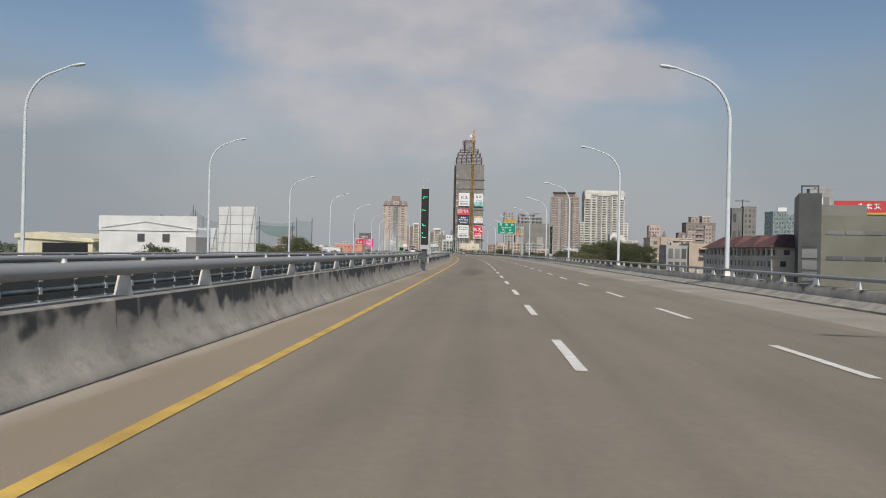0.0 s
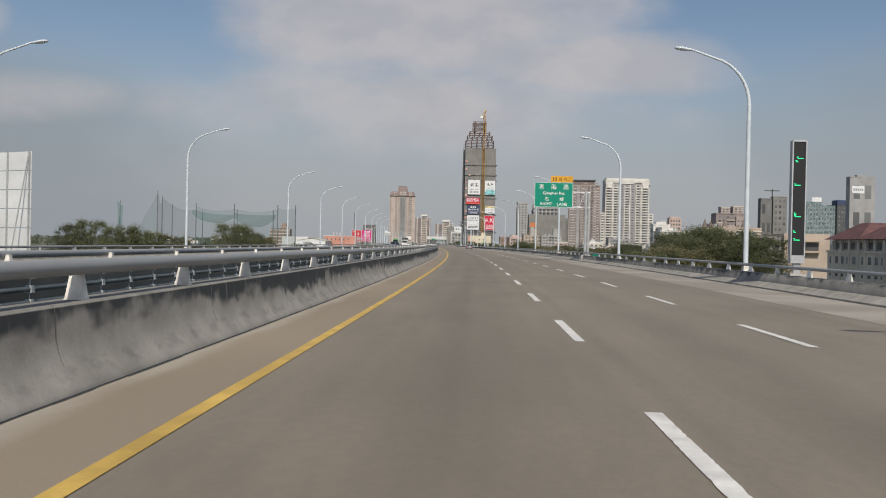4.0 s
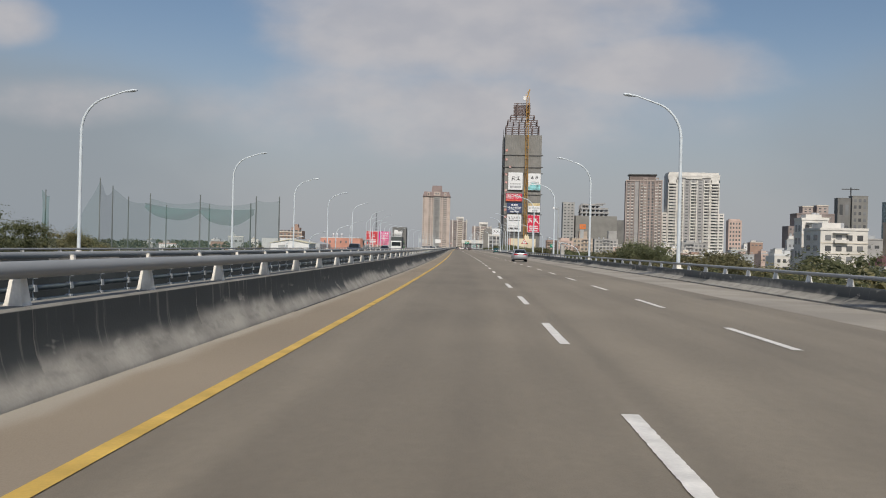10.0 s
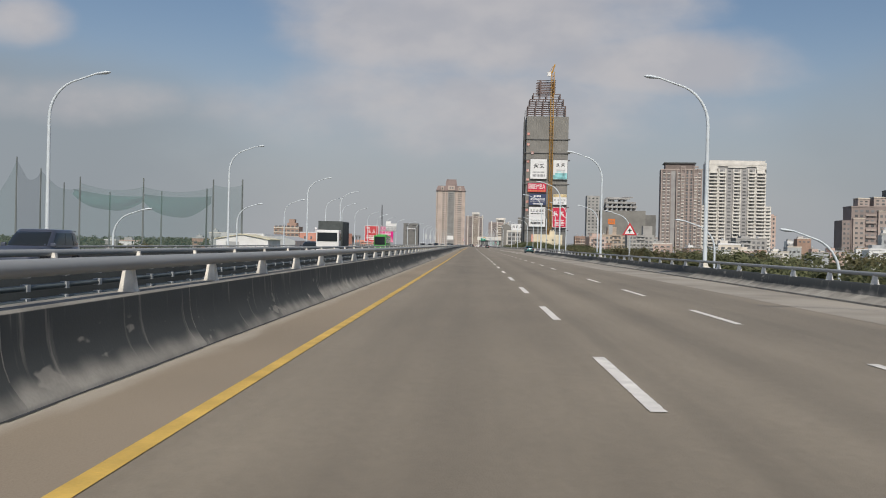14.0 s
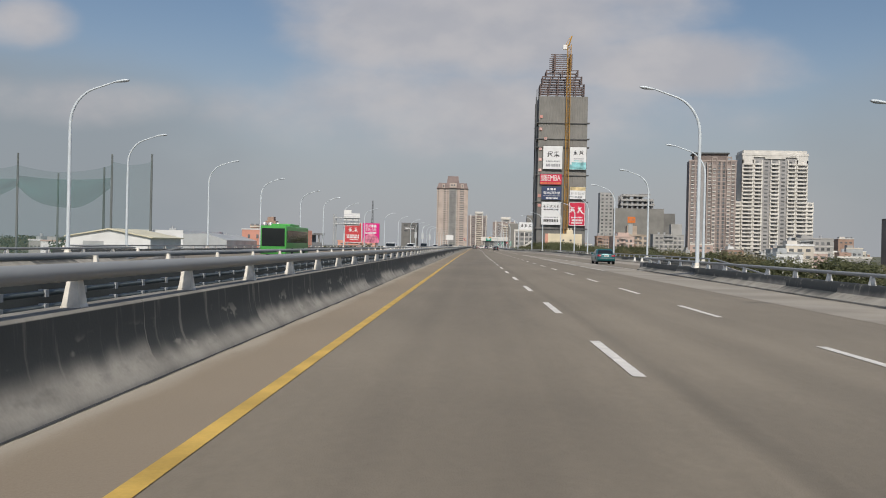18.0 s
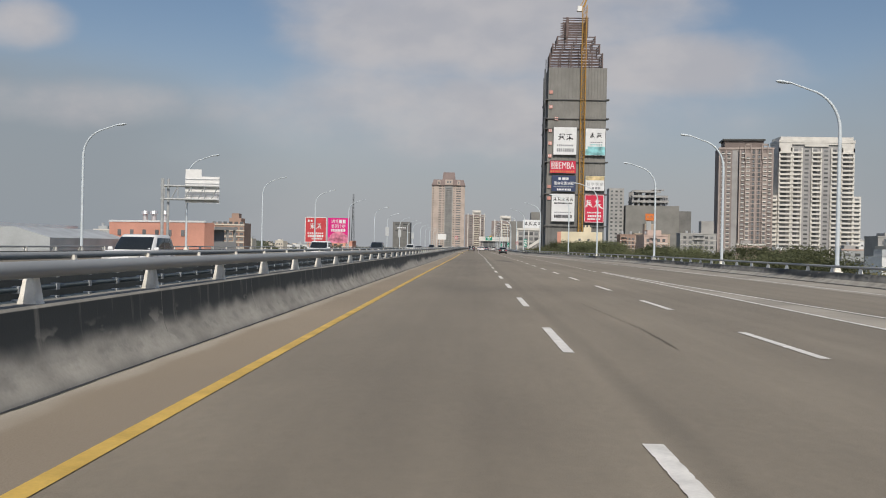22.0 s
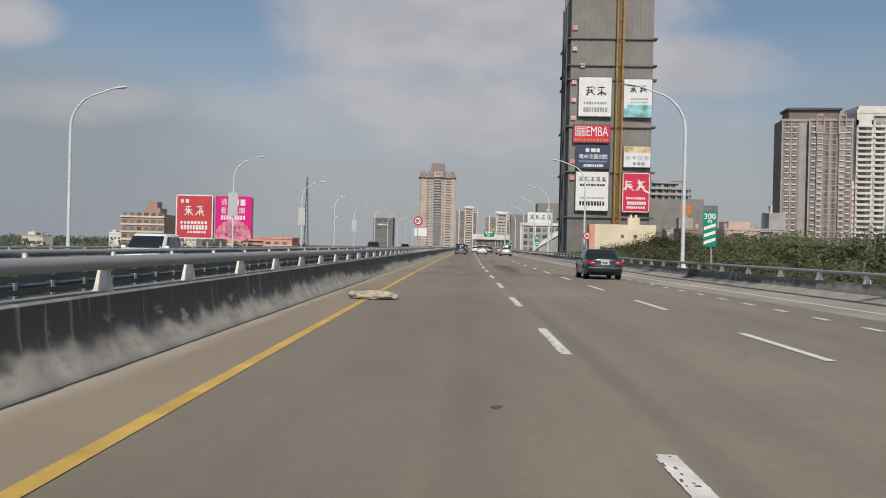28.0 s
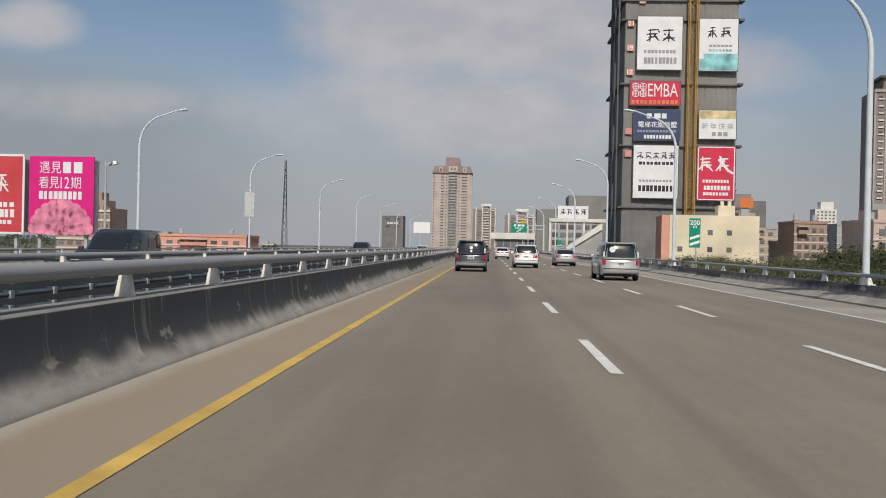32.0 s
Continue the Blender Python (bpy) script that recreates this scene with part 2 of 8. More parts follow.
def road_material():
    """Old asphalt: grey-brown, with paler wheel paths, darker seams along the lanes and fine aggregate."""
    m = material("asphalt", (0.169, 0.147, 0.115), 0.60, 0, 0.055, 0.08, 0.3, 70.0, spec=0.4)
    nt = m.node_tree
    n, ln = nt.nodes, nt.links
    b = n["Principled BSDF"]
    b.inputs["Diffuse Roughness"].default_value = 1.0
    src = b.inputs["Base Color"].links[0].from_socket
    co = n.new("ShaderNodeTexCoord")
    # long streaks of wear and drips that run along the road
    mp = n.new("ShaderNodeMapping")
    mp.inputs["Scale"].default_value = (1.3, 0.008, 1)
    ln.new(co.outputs["UV"], mp.inputs[0])
    st = n.new("ShaderNodeTexNoise")
    st.inputs["Scale"].default_value, st.inputs["Detail"].default_value = 1.0, 4.0
    ln.new(mp.outputs[0], st.inputs["Vector"])
    mr = n.new("ShaderNodeMapRange")
    mr.inputs[1].default_value, mr.inputs[2].default_value, mr.inputs[3].default_value, mr.inputs[4].default_value = 0.32, 0.70, 0.88, 1.10
    ln.new(st.outputs[0], mr.inputs[0])
    mul = n.new("ShaderNodeVectorMath")
    mul.operation = "SCALE"
    ln.new(src, mul.inputs[0])
    ln.new(mr.outputs[0], mul.inputs["Scale"])
    # old stains, the dark seam beside the lane line and the darker left lane: soft shapes, torn up by noise
    sep = n.new("ShaderNodeSeparateXYZ")
    ln.new(co.outputs["UV"], sep.inputs[0])
    tear = n.new("ShaderNodeTexNoise")
    tear.inputs["Scale"].default_value, tear.inputs["Detail"].default_value = 0.9, 6.0
    stretch = n.new("ShaderNodeMapping")
    stretch.inputs["Scale"].default_value = (1.6, 0.25, 1)
    ln.new(co.outputs["UV"], stretch.inputs[0])
    ln.new(stretch.outputs[0], tear.inputs["Vector"])

    def calc(op, a, b, c=None):
        x = n.new("ShaderNodeMath")
        x.operation = op
        for i, v in enumerate((a, b, c)):
            if v is None:
                continue
            if isinstance(v, (int, float)):
                x.inputs[i].default_value = v
            else:
                ln.new(v, x.inputs[i])
        return x.outputs[0]

    dark = None
    for lat, s, half_lat, half_s, slope, depth in STAINS:
        ds = calc("SUBTRACT", sep.outputs[1], s)
        dl = calc("MULTIPLY_ADD", ds, slope, calc("SUBTRACT", sep.outputs[0], lat))
        e = calc("ADD", calc("POWER", calc("ABSOLUTE", calc("DIVIDE", dl, half_lat), 0), 2), calc("POWER", calc("ABSOLUTE", calc("DIVIDE", ds, half_s), 0), 2))
        e = calc("ADD", e, calc("MULTIPLY", calc("SUBTRACT", tear.outputs[0], 0.5), 1.6))
        fade = n.new("ShaderNodeMapRange")
        fade.interpolation_type = "SMOOTHSTEP"
        fade.inputs[1].default_value, fade.inputs[2].default_value, fade.inputs[3].default_value, fade.inputs[4].default_value = -0.3, 1.2, depth, 0.0
        ln.new(e, fade.inputs[0])
        dark = fade.outputs[0] if dark is None else calc("MAXIMUM", dark, fade.outputs[0])
    mul2 = n.new("ShaderNodeVectorMath")
    mul2.operation = "SCALE"
    ln.new(mul.outputs[0], mul2.inputs[0])
    # worn patches a metre or so across, and coarse aggregate
    def grain(scale, detail, lo, hi, stretch_y):
        mp2 = n.new("ShaderNodeMapping")
        mp2.inputs["Scale"].default_value = (1.0, stretch_y, 1)
        ln.new(co.outputs["UV"], mp2.inputs[0])
        g = n.new("ShaderNodeTexNoise")
        g.inputs["Scale"].default_value, g.inputs["Detail"].default_value, g.inputs["Roughness"].default_value = scale, detail, 0.65
        ln.new(mp2.outputs[0], g.inputs["Vector"])
        r = n.new("ShaderNodeMapRange")
        r.inputs[1].default_value, r.inputs[2].default_value, r.inputs[3].default_value, r.inputs[4].default_value = 0.3, 0.7, lo, hi
        ln.new(g.outputs[0], r.inputs[0])
        return r.outputs[0]
    worn = calc("MULTIPLY", grain(0.55, 7.0, 0.88, 1.10, 0.3), grain(9.0, 3.0, 0.93, 1.07, 0.6))
    ln.new(calc("MULTIPLY", calc("SUBTRACT", 1.0, dark), worn), mul2.inputs["Scale"])
    ln.new(mul2.outputs[0], b.inputs["Base Color"])
    return m


def barrier_material():
    """Weathered concrete: soot-black film on the upright upper face that breaks up in runs and patches towards the pale foot."""
    m = material("stained_concrete", (0.345, 0.325, 0.287), 0.85, 0, 0.12, 1.2, 0.12, 25.0)
    nt = m.node_tree
    n, ln = nt.nodes, nt.links
    b = n["Principled BSDF"]
    src = b.inputs["Base Color"].links[0].from_socket
    co = n.new("ShaderNodeTexCoord")
    sep = n.new("ShaderNodeSeparateXYZ")
    ln.new(co.outputs["UV"], sep.inputs[0])
    def tex(sx, sy, detail, rough=0.5):
        mp = n.new("ShaderNodeMapping")
        mp.inputs["Scale"].default_value = (sx, sy, 1)
        ln.new(co.outputs["UV"], mp.inputs[0])
        x = n.new("ShaderNodeTexNoise")
        x.inputs["Scale"].default_value, x.inputs["Detail"].default_value, x.inputs["Roughness"].default_value = 1.0, detail, rough
        ln.new(mp.outputs[0], x.inputs["Vector"])
        return x.outputs[0]

    def calc(op, a, b, c=None):
        x = n.new("ShaderNodeMath")
        x.operation = op
        for i, v in enumerate((a, b, c)):
            if v is None:
                continue
            if isinstance(v, (int, float)):
                x.inputs[i].default_value = v
            else:
                ln.new(v, x.inputs[i])
        return x.outputs[0]

    # how far down the film reaches changes slowly along the wall; runs and patches tear its rim
    slow = n.new("ShaderNodeValToRGB")
    slow.color_ramp.interpolation = "EASE"
    for k, (pos, val) in enumerate(((0.0, 0.22), (0.10, 0.34), (0.2, 0.52), (0.36, 0.69), (0.50, 0.70), (0.62, 0.56), (0.74, 0.47), (0.805, 0.62), (1.0, 0.56))):
        el = slow.color_ramp.elements[k] if k < 2 else slow.color_ramp.elements.new(pos)
        el.position, el.color = pos, (val, val, val, 1)
    ln.new(calc("DIVIDE", sep.outputs[0], 1000.0), slow.inputs[0])
    # each cast length has weathered on its own
    cell = n.new("ShaderNodeTexWhiteNoise")
    cell.noise_dimensions = "1D"
    ln.new(calc("FLOOR", calc("DIVIDE", calc("SUBTRACT", sep.outputs[0], 0.5), 5.0), 0), cell.inputs["W"])
    own = calc("MULTIPLY", calc("SUBTRACT", cell.outputs["Value"], 0.55), 0.26)
    reach = calc("ADD", calc("ADD", own, calc("SUBTRACT", slow.outputs[0], 0.5)), calc("MULTIPLY", calc("SUBTRACT", tex(0.09, 0.0, 2.0), 0.5), 0.30))
    runs = calc("MULTIPLY", calc("SUBTRACT", tex(1.8, 0.3, 1.0, 0.4), 0.5), 0.20)
    torn = calc("MULTIPLY", calc("SUBTRACT", 0.68, slow.outputs[0]), 2.6)
    patch = calc("MULTIPLY", calc("SUBTRACT", tex(1.5, 2.4, 2.2, 0.5), 0.5), torn)
    level = calc("ADD", calc("ADD", sep.outputs[1], reach), calc("ADD", runs, patch))
    mr = n.new("ShaderNodeMapRange")
    mr.interpolation_type = "SMOOTHSTEP"
    mr.inputs[1].default_value, mr.inputs[2].default_value, mr.inputs[4].default_value = 0.25, 0.50, 0.96
    ln.new(level, mr.inputs[0])
    mixer = n.new("ShaderNodeMix")
    mixer.data_type = "RGBA"
    mixer.inputs[7].default_value = (0.042, 0.048, 0.050, 1)
    # pale water streaks down through the film
    streak = n.new("ShaderNodeMapRange")
    streak.interpolation_type = "SMOOTHSTEP"
    streak.inputs[1].default_value, streak.inputs[2].default_value, streak.inputs[3].default_value, streak.inputs[4].default_value = 0.57, 0.74, 1.0, 0.5
    ln.new(tex(5.5, 0.5, 4.0, 0.55), streak.inputs[0])
    # dull blotches of grime in a row above the foot
    def ramp(src_, lo, hi, top=1.0):
        r = n.new("ShaderNodeMapRange")
        r.interpolation_type = "SMOOTHSTEP"
        r.inputs[1].default_value, r.inputs[2].default_value, r.inputs[4].default_value = lo, hi, top
        ln.new(src_, r.inputs[0])
        return r.outputs[0]
    row = calc("MULTIPLY", ramp(sep.outputs[1], 0.08, 0.15), calc("SUBTRACT", 1.0, ramp(sep.outputs[1], 0.22, 0.33)))
    blotch = calc("MULTIPLY", row, ramp(tex(2.2, 4.5, 3.0, 0.6), 0.44, 0.66, 0.28))
    # chipped pale patches low in the film, and a bare top ledge
    chips = calc("SUBTRACT", 1.0, calc("MULTIPLY", ramp(tex(1.1, 2.6, 3.0, 0.6), 0.60, 0.66, 0.6), calc("SUBTRACT", 1.0, ramp(sep.outputs[1], 0.45, 0.62))))
    ledge = calc("SUBTRACT", 1.0, ramp(sep.outputs[1], 0.768, 0.784, 0.65))
    film = calc("MULTIPLY", calc("MULTIPLY", mr.outputs[0], streak.outputs[0]), calc("MULTIPLY", chips, ledge))
    ln.new(calc("MAXIMUM", film, blotch), mixer.inputs[0])
    ln.new(src, mixer.inputs[6])
    ln.new(mixer.outputs[2], b.inputs["Base Color"])
    return m


ASPHALT = road_material()
STAINED = barrier_material()
CONCRETE = material("concrete", (0.42, 0.40, 0.37), 0.85, 0, 0.14, 1.5, 0.25)
DUSTY = material("dusty_concrete", (0.325, 0.298, 0.255), 0.9, 0, 0.08, 0.25, 0.3, 30.0, blotch=0.8)
# grime plus the shade between the two barriers, both put into this dark colour
SHADED_CONCRETE = material("grimy_shaded_concrete", (0.05, 0.056, 0.055), 0.9, 0, 0.14, 0.8, 0.2, 20.0)


def shoulder_material():
    """Brown dust on asphalt, with pale grit drifted against the foot of the barrier."""
    m = material("brown_dust", (0.190, 0.160, 0.124), 0.8, 0, 0.06, 0.12, 0.35, 45.0)
    n, ln = m.node_tree.nodes, m.node_tree.links
    b = n["Principled BSDF"]
    src = b.inputs["Base Color"].links[0].from_socket
    b.inputs["Diffuse Roughness"].default_value = 1.0
    co, sep, drift, fade, mixer, mp = (n.new("ShaderNode" + k) for k in ("TexCoord", "SeparateXYZ", "TexNoise", "MapRange", "Mix", "Mapping"))
    ln.new(co.outputs["UV"], sep.inputs[0])
    mp.inputs["Scale"].default_value = (2.0, 0.35, 1)
    ln.new(co.outputs["UV"], mp.inputs[0])
    drift.inputs["Scale"].default_value, drift.inputs["Detail"].default_value = 1.2, 6.0
    ln.new(mp.outputs[0], drift.inputs["Vector"])
    add = n.new("ShaderNodeMath")
    add.operation = "MULTIPLY_ADD"
    ln.new(drift.outputs[0], add.inputs[0])
    add.inputs[1].default_value = 0.55
    ln.new(sep.outputs[0], add.inputs[2])
    fade.interpolation_type = "SMOOTHSTEP"
    fade.inputs[1].default_value, fade.inputs[2].default_value, fade.inputs[3].default_value, fade.inputs[4].default_value = -4.82, -4.50, 0.8, 0.0
    ln.new(add.outputs[0], fade.inputs[0])
    mixer.data_type = "RGBA"
    ln.new(fade.outputs[0], mixer.inputs[0])
    ln.new(src, mixer.inputs[6])
    mixer.inputs[7].default_value = (0.27, 0.25, 0.215, 1)
    ln.new(mixer.outputs[2], b.inputs["Base Color"])
    return m


BROWN_DUST = shoulder_material()
YELLOW_PAINT = material("yellow_paint", (0.60, 0.40, 0.095), 0.6, 0, 0.12, 1.5, 0.2, 30.0)
WHITE_PAINT = material("white_road_paint", (0.72, 0.70, 0.66), 0.6, 0, 0.10, 3.0, 0.2, 30.0)
GALV = material("galvanised_rail", (0.305, 0.315, 0.318), 0.5, 0.05, 0.035, 0.6, 0.03)
LAMP_STEEL = material("lamp_steel", (0.60, 0.66, 0.70), 0.5, 0.0, 0.05, 2.0, 0.03)
BLUE_GREEN = material("dark_green_pipe", (0.13, 0.155, 0.16), 0.5, 0.1, 0.1, 4.0, 0.05)
POST_WHITE = material("whitewashed_concrete", (0.80, 0.79, 0.75), 0.8, 0, 0.12, 5.0, 0.2, random_tone=0.12)
POST = material("post_concrete", (0.74, 0.71, 0.64), 0.8, 0, 0.12, 5.0, 0.2, random_tone=0.12)
RUBBER = material("joint_rubber", (0.055, 0.058, 0.062), 0.8, 0, 0.1, 6.0, 0.2)
JOINT_STEEL = material("joint_steel", (0.14, 0.138, 0.132), 0.6, 0.2, 0.15, 6.0, 0.1)
EARTH = material("city_ground", (0.17, 0.16, 0.135), 0.95, 0, 0.2, 0.02, 0.1, 0.4, second=(0.075, 0.09, 0.045))


def with_uv(ob, us, vs):
    """UV from two functions of the vertex number."""
    me = ob.data
    uv = me.uv_layers.new(name="along")
    idx = np.empty(len(me.loops), dtype=np.int32)
    me.loops.foreach_get("vertex_index", idx)
    flat = np.empty(len(idx) * 2)
    flat[0::2], flat[1::2] = us[idx], vs[idx]
    uv.data.foreach_set("uv", flat)
    return ob


def ribbon(name, mat, s0, s1, left, right, z=0.0, thick=0.0, parent=None, step=10.0, label="", cols=1):
    """A strip of road between two lateral lines (numbers or functions of the station)."""
    fl = left if callable(left) else (lambda s: left)
    fr = right if callable(right) else (lambda s: right)
    ss = stations(s0, s1, step)
    sh = Shape()
    us, vs = [], []
    for s in ss:
        for c in range(cols + 1):
            lat = fl(s) + (fr(s) - fl(s)) * c / cols
            sh.v.append(tuple(on(s, lat, z)))
            us.append(lat), vs.append(s)
    n = cols + 1
    for i in range(len(ss) - 1):
        for c in range(cols):
            a = i * n + c
            sh.f.append((a, a + 1, a + n + 1, a + n))
    if thick:
        k = len(sh.v)
        for s in ss:
            for lat in (fl(s), fr(s)):
                sh.v.append(tuple(on(s, lat, z - thick)))
                us.append(lat), vs.append(s)
        for i in range(len(ss) - 1):
            a, b = i * n, k + 2 * i
            sh.f += [(a, a + n, b + 2, b), (a + cols, b + 1, b + 3, a + n + cols), (b, b + 2, b + 3, b + 1)]
        sh.f += [(0, k, k + 1, cols), (len(ss) * n - n, len(ss) * n - 1, len(sh.v) - 1, len(sh.v) - 2)]
    ob = part(name, sh, mat, parent, label)
    return with_uv(ob, np.array(us), np.array(vs))


# ---- ground and decks ----
S0, S1 = -140.0, 2300.0
g = Shape().add([(-4500, -700, GROUND_Z), (4500, -700, GROUND_Z), (4500, 4800, GROUND_Z), (-4500, 4800, GROUND_Z)], [(0, 1, 2, 3)])
tagged(part("ground", g, EARTH), "flat city ground of bare earth and grass", "ground", kind="structure")

right_edge = lambda s: RAIL_R(s) + 0.25
left_edge = lambda s: RAIL_L(s) - 0.25
road = ribbon("road", ASPHALT, S0, S1, -5.75, right_edge, 0.0, 1.1, step=5.0, cols=4)
tagged(road, "elevated motorway deck of worn grey-brown asphalt", "road", kind="structure")
road_back = ribbon("road_opposite", ASPHALT, S0, S1, left_edge, -7.55, 0.0, 1.1, step=5.0, cols=4)
tagged(road_back, "opposite elevated carriageway of worn grey asphalt", "road", kind="structure")
ribbon("shoulder", BROWN_DUST, S0, 1500, -5.34, -3.95, 0.004, parent=road, label="brown dusty strip along the median barrier")
ribbon("shoulder", DUSTY, S0, 538, 6.60, 9.3, 0.004, parent=road, label="pale dusty concrete strip along the outer barrier", cols=2)
ribbon("shoulder", DUSTY, 538, 640, 6.75, table((538, 9.3), (551, 9.3), (556, 9.2), (600, 8.3), (616, 7.7), (628, 7.15), (640, 6.8)), 0.004, parent=road, label="pale dusty wedge between the slip road and the lanes")
ribbon("shoulder", DUSTY, 553.6, 800, lambda s: RAIL_R(s) - 2.6 - 1.0, lambda s: RAIL_R(s) - 0.4, 0.004, parent=road, label="pale dusty strip along the slip road's barrier")
ribbon("shoulder", DUSTY, 800, 1500, 7.05, 9.3, 0.004, parent=road, label="pale dusty concrete strip along the outer barrier")
ribbon("edge_line", YELLOW_PAINT, S0, 1900, -3.945, -3.785, 0.008, parent=road, label="solid yellow edge line", step=5.0)
ribbon("edge_line", YELLOW_PAINT, S0, 1900, -9.3, -9.15, 0.008, parent=road_back, label="solid yellow edge line")
ribbon("edge_line", WHITE_PAINT, 542, 647, 6.60, 6.73, 0.008, parent=road, label="solid white gore line")
gore = table((542, 9.6), (556, 9.3), (600, 8.4), (611, 8.0), (616, 7.75), (628, 7.2), (640, 6.86), (648, 6.75))
ribbon("edge_line", WHITE_PAINT, 542, 647.5, lambda s: gore(s), lambda s: gore(s) + 0.14, 0.009, parent=road, label="solid white gore line", step=4.0)
outer = table((545, 13.9), (640, 13.3), (690, 11.7), (701, 11.1), (740, 9.9), (772, 8.7), (800, 7.5), (822, 7.0), (1500, 7.0))
ribbon("edge_line", WHITE_PAINT, 548, 1400, lambda s: outer(s), lambda s: outer(s) + 0.13, 0.008, parent=road, label="solid white edge line")

# ---- lane dashes: 4 m painted, 6 m bare ----
PHASE = 15.34


def dash_mesh(length, width, worn):
    """A painted dash with ragged, worn edges."""
    rnd = random.Random(worn)
    k = 70
    edge = lambda side: [(side * (width / 2 - (rnd.random() ** 4) * (0.012 + 0.05 * (worn == 2))), length * i / k - length) for i in range(k + 1)]
    a, b = edge(-1), edge(1)
    sh = Shape()
    if worn == 2:
        # flaked paint: a grid of small cells with holes, more of them along one side
        rows, cols = 110, 8
        hole = set()
        for r in range(rows):
            for c in range(cols):
                w0 = noise.noise(Vector((c * 0.45, r * 0.16, worn * 7.1))) + 0.55 * noise.noise(Vector((c * 1.1, r * 0.5, 3.3)))
                if w0 > 0.40 - 0.22 * (c < 2) + 0.3 * rnd.random() * (c > 5):
                    hole.add((r, c))
        pts = [((c / cols - 0.5) * width + rnd.uniform(-0.005, 0.005), length * r / rows - length + rnd.uniform(-0.01, 0.01), 0) for r in range(rows + 1) for c in range(cols + 1)]
        w = cols + 1
        sh.add(pts, [(r * w + c, r * w + c + 1, (r + 1) * w + c + 1, (r + 1) * w + c) for r in range(rows) for c in range(cols) if (r, c) not in hole])
        return sh.mesh("lane_dash")
    sh.add([(x, y, 0) for x, y in a] + [(x, y, 0) for x, y in b], [(i, i + k + 1, i + k + 2, i + 1) for i in range(k)])
    return sh.mesh("lane_dash")


dash_kinds = [dash_mesh(4.0, 0.16, w) for w in range(3)]
for m in dash_kinds:
    m.materials.append(WHITE_PAINT)
for line, lat in enumerate((0.0, 3.5)):
    for k in range(-6, 122):
        s = PHASE + 10 * k
        part("lane_dash", dash_kinds[2 if 62 < k < 84 and line == 0 else (k + line) % 2], WHITE_PAINT, road, at=facing(s, lat, 0.008))
for k in range(60):
    part("lane_dash", dash_kinds[1], WHITE_PAINT, road, at=facing(649.4 + 2.62 * k, 6.47, 0.008) @ Matrix.Diagonal((1.0, 0.22, 1, 1)))
for line, lat in enumerate((-13.0, -16.5)):
    for k in range(-4, 60):
        part("lane_dash", dash_kinds[0], WHITE_PAINT, road_back, at=facing(PHASE + 20 * k, lat, 0.008))

# ---- expansion joints ----
for s in (52.6, 196.1, 318.0, 437.0, 558.0, 676.6, 798.4, 918.0, 1040.0):
    right = 6.6 if s < 540 else 7.0
    j = thing("expansion_joint", "steel finger expansion joint between pale concrete strips", "expansion joint", group="joints across the deck")
    wide = s in (196.1, 558.0, 676.6, 798.4)
    w = 0.25 if wide else 0.05 if s == 318.0 else 0.10
    strip = 0.30 if wide else 0.06
    ribbon("concrete_strip", DUSTY, s - w - strip, s - w, -5.2, right, 0.012, parent=j, step=1, cols=8)
    ribbon("concrete_strip", DUSTY, s + w, s + w + strip, -5.2, right, 0.012, parent=j, step=1, cols=8)
    ribbon("steel_plate", JOINT_STEEL, s - w, s + w, -5.2, right, 0.010, parent=j, step=1, cols=8)
    if wide:
        sh = Shape()
        lat, up = -5.0, True
        pts = []
        while lat < right - 0.1:
            pts.append((lat, s + (0.05 if up else -0.05)))
            pts.append((lat + 0.13, s + (0.05 if up else -0.05)))
            lat, up = lat + 0.17, not up
        for (a, sa), (b, sb) in zip(pts[:-1], pts[1:]):
            d = 0.018
            sh.add([on(sa - d, a, 0.014), on(sb - d, b, 0.014), on(sb + d, b, 0.014), on(sa + d, a, 0.014)], [(0, 1, 2, 3)])
        part("finger_gap", sh, RUBBER, j, "dark zigzag gap between the steel fingers")

# ---- skid marks, cracks and flakes of tar on the lanes ----
TAR = material("tar", (0.138, 0.122, 0.096), 0.8, 0, 0.2, 3.0, 0.2)
RUB = material("tyre_rubber_mark", (0.135, 0.125, 0.105), 0.85, 0, 0.12, 2.0, 0.2)


def tar_mark(name, label, mat, s0, s1, lat0, lat1, width, seed, ragged=0.5, z=0.007):
    """A narrow ragged strip of tar or rubber along the lane, tapering at its ends."""
    rnd = random.Random(seed)
    k = max(6, int((s1 - s0) / 0.35))
    drift, left, right = 0.0, [], []
    for i in range(k + 1):
        f = i / k
        drift += rnd.uniform(-1, 1) * width * 0.25 * ragged
        w = width * min(1, 6 * f, 6 * (1 - f)) * rnd.uniform(1 - ragged, 1) / 2
        c = lat0 + (lat1 - lat0) * f + drift * min(1, 4 * f)
        left.append(tuple(on(s0 + (s1 - s0) * f, c - w, z)))
        right.append(tuple(on(s0 + (s1 - s0) * f, c + w, z)))
    sh = Shape().add(left + right, [(i, k + 1 + i, k + 2 + i, i + 1) for i in range(k)])
    part(name, sh, mat, road, label)


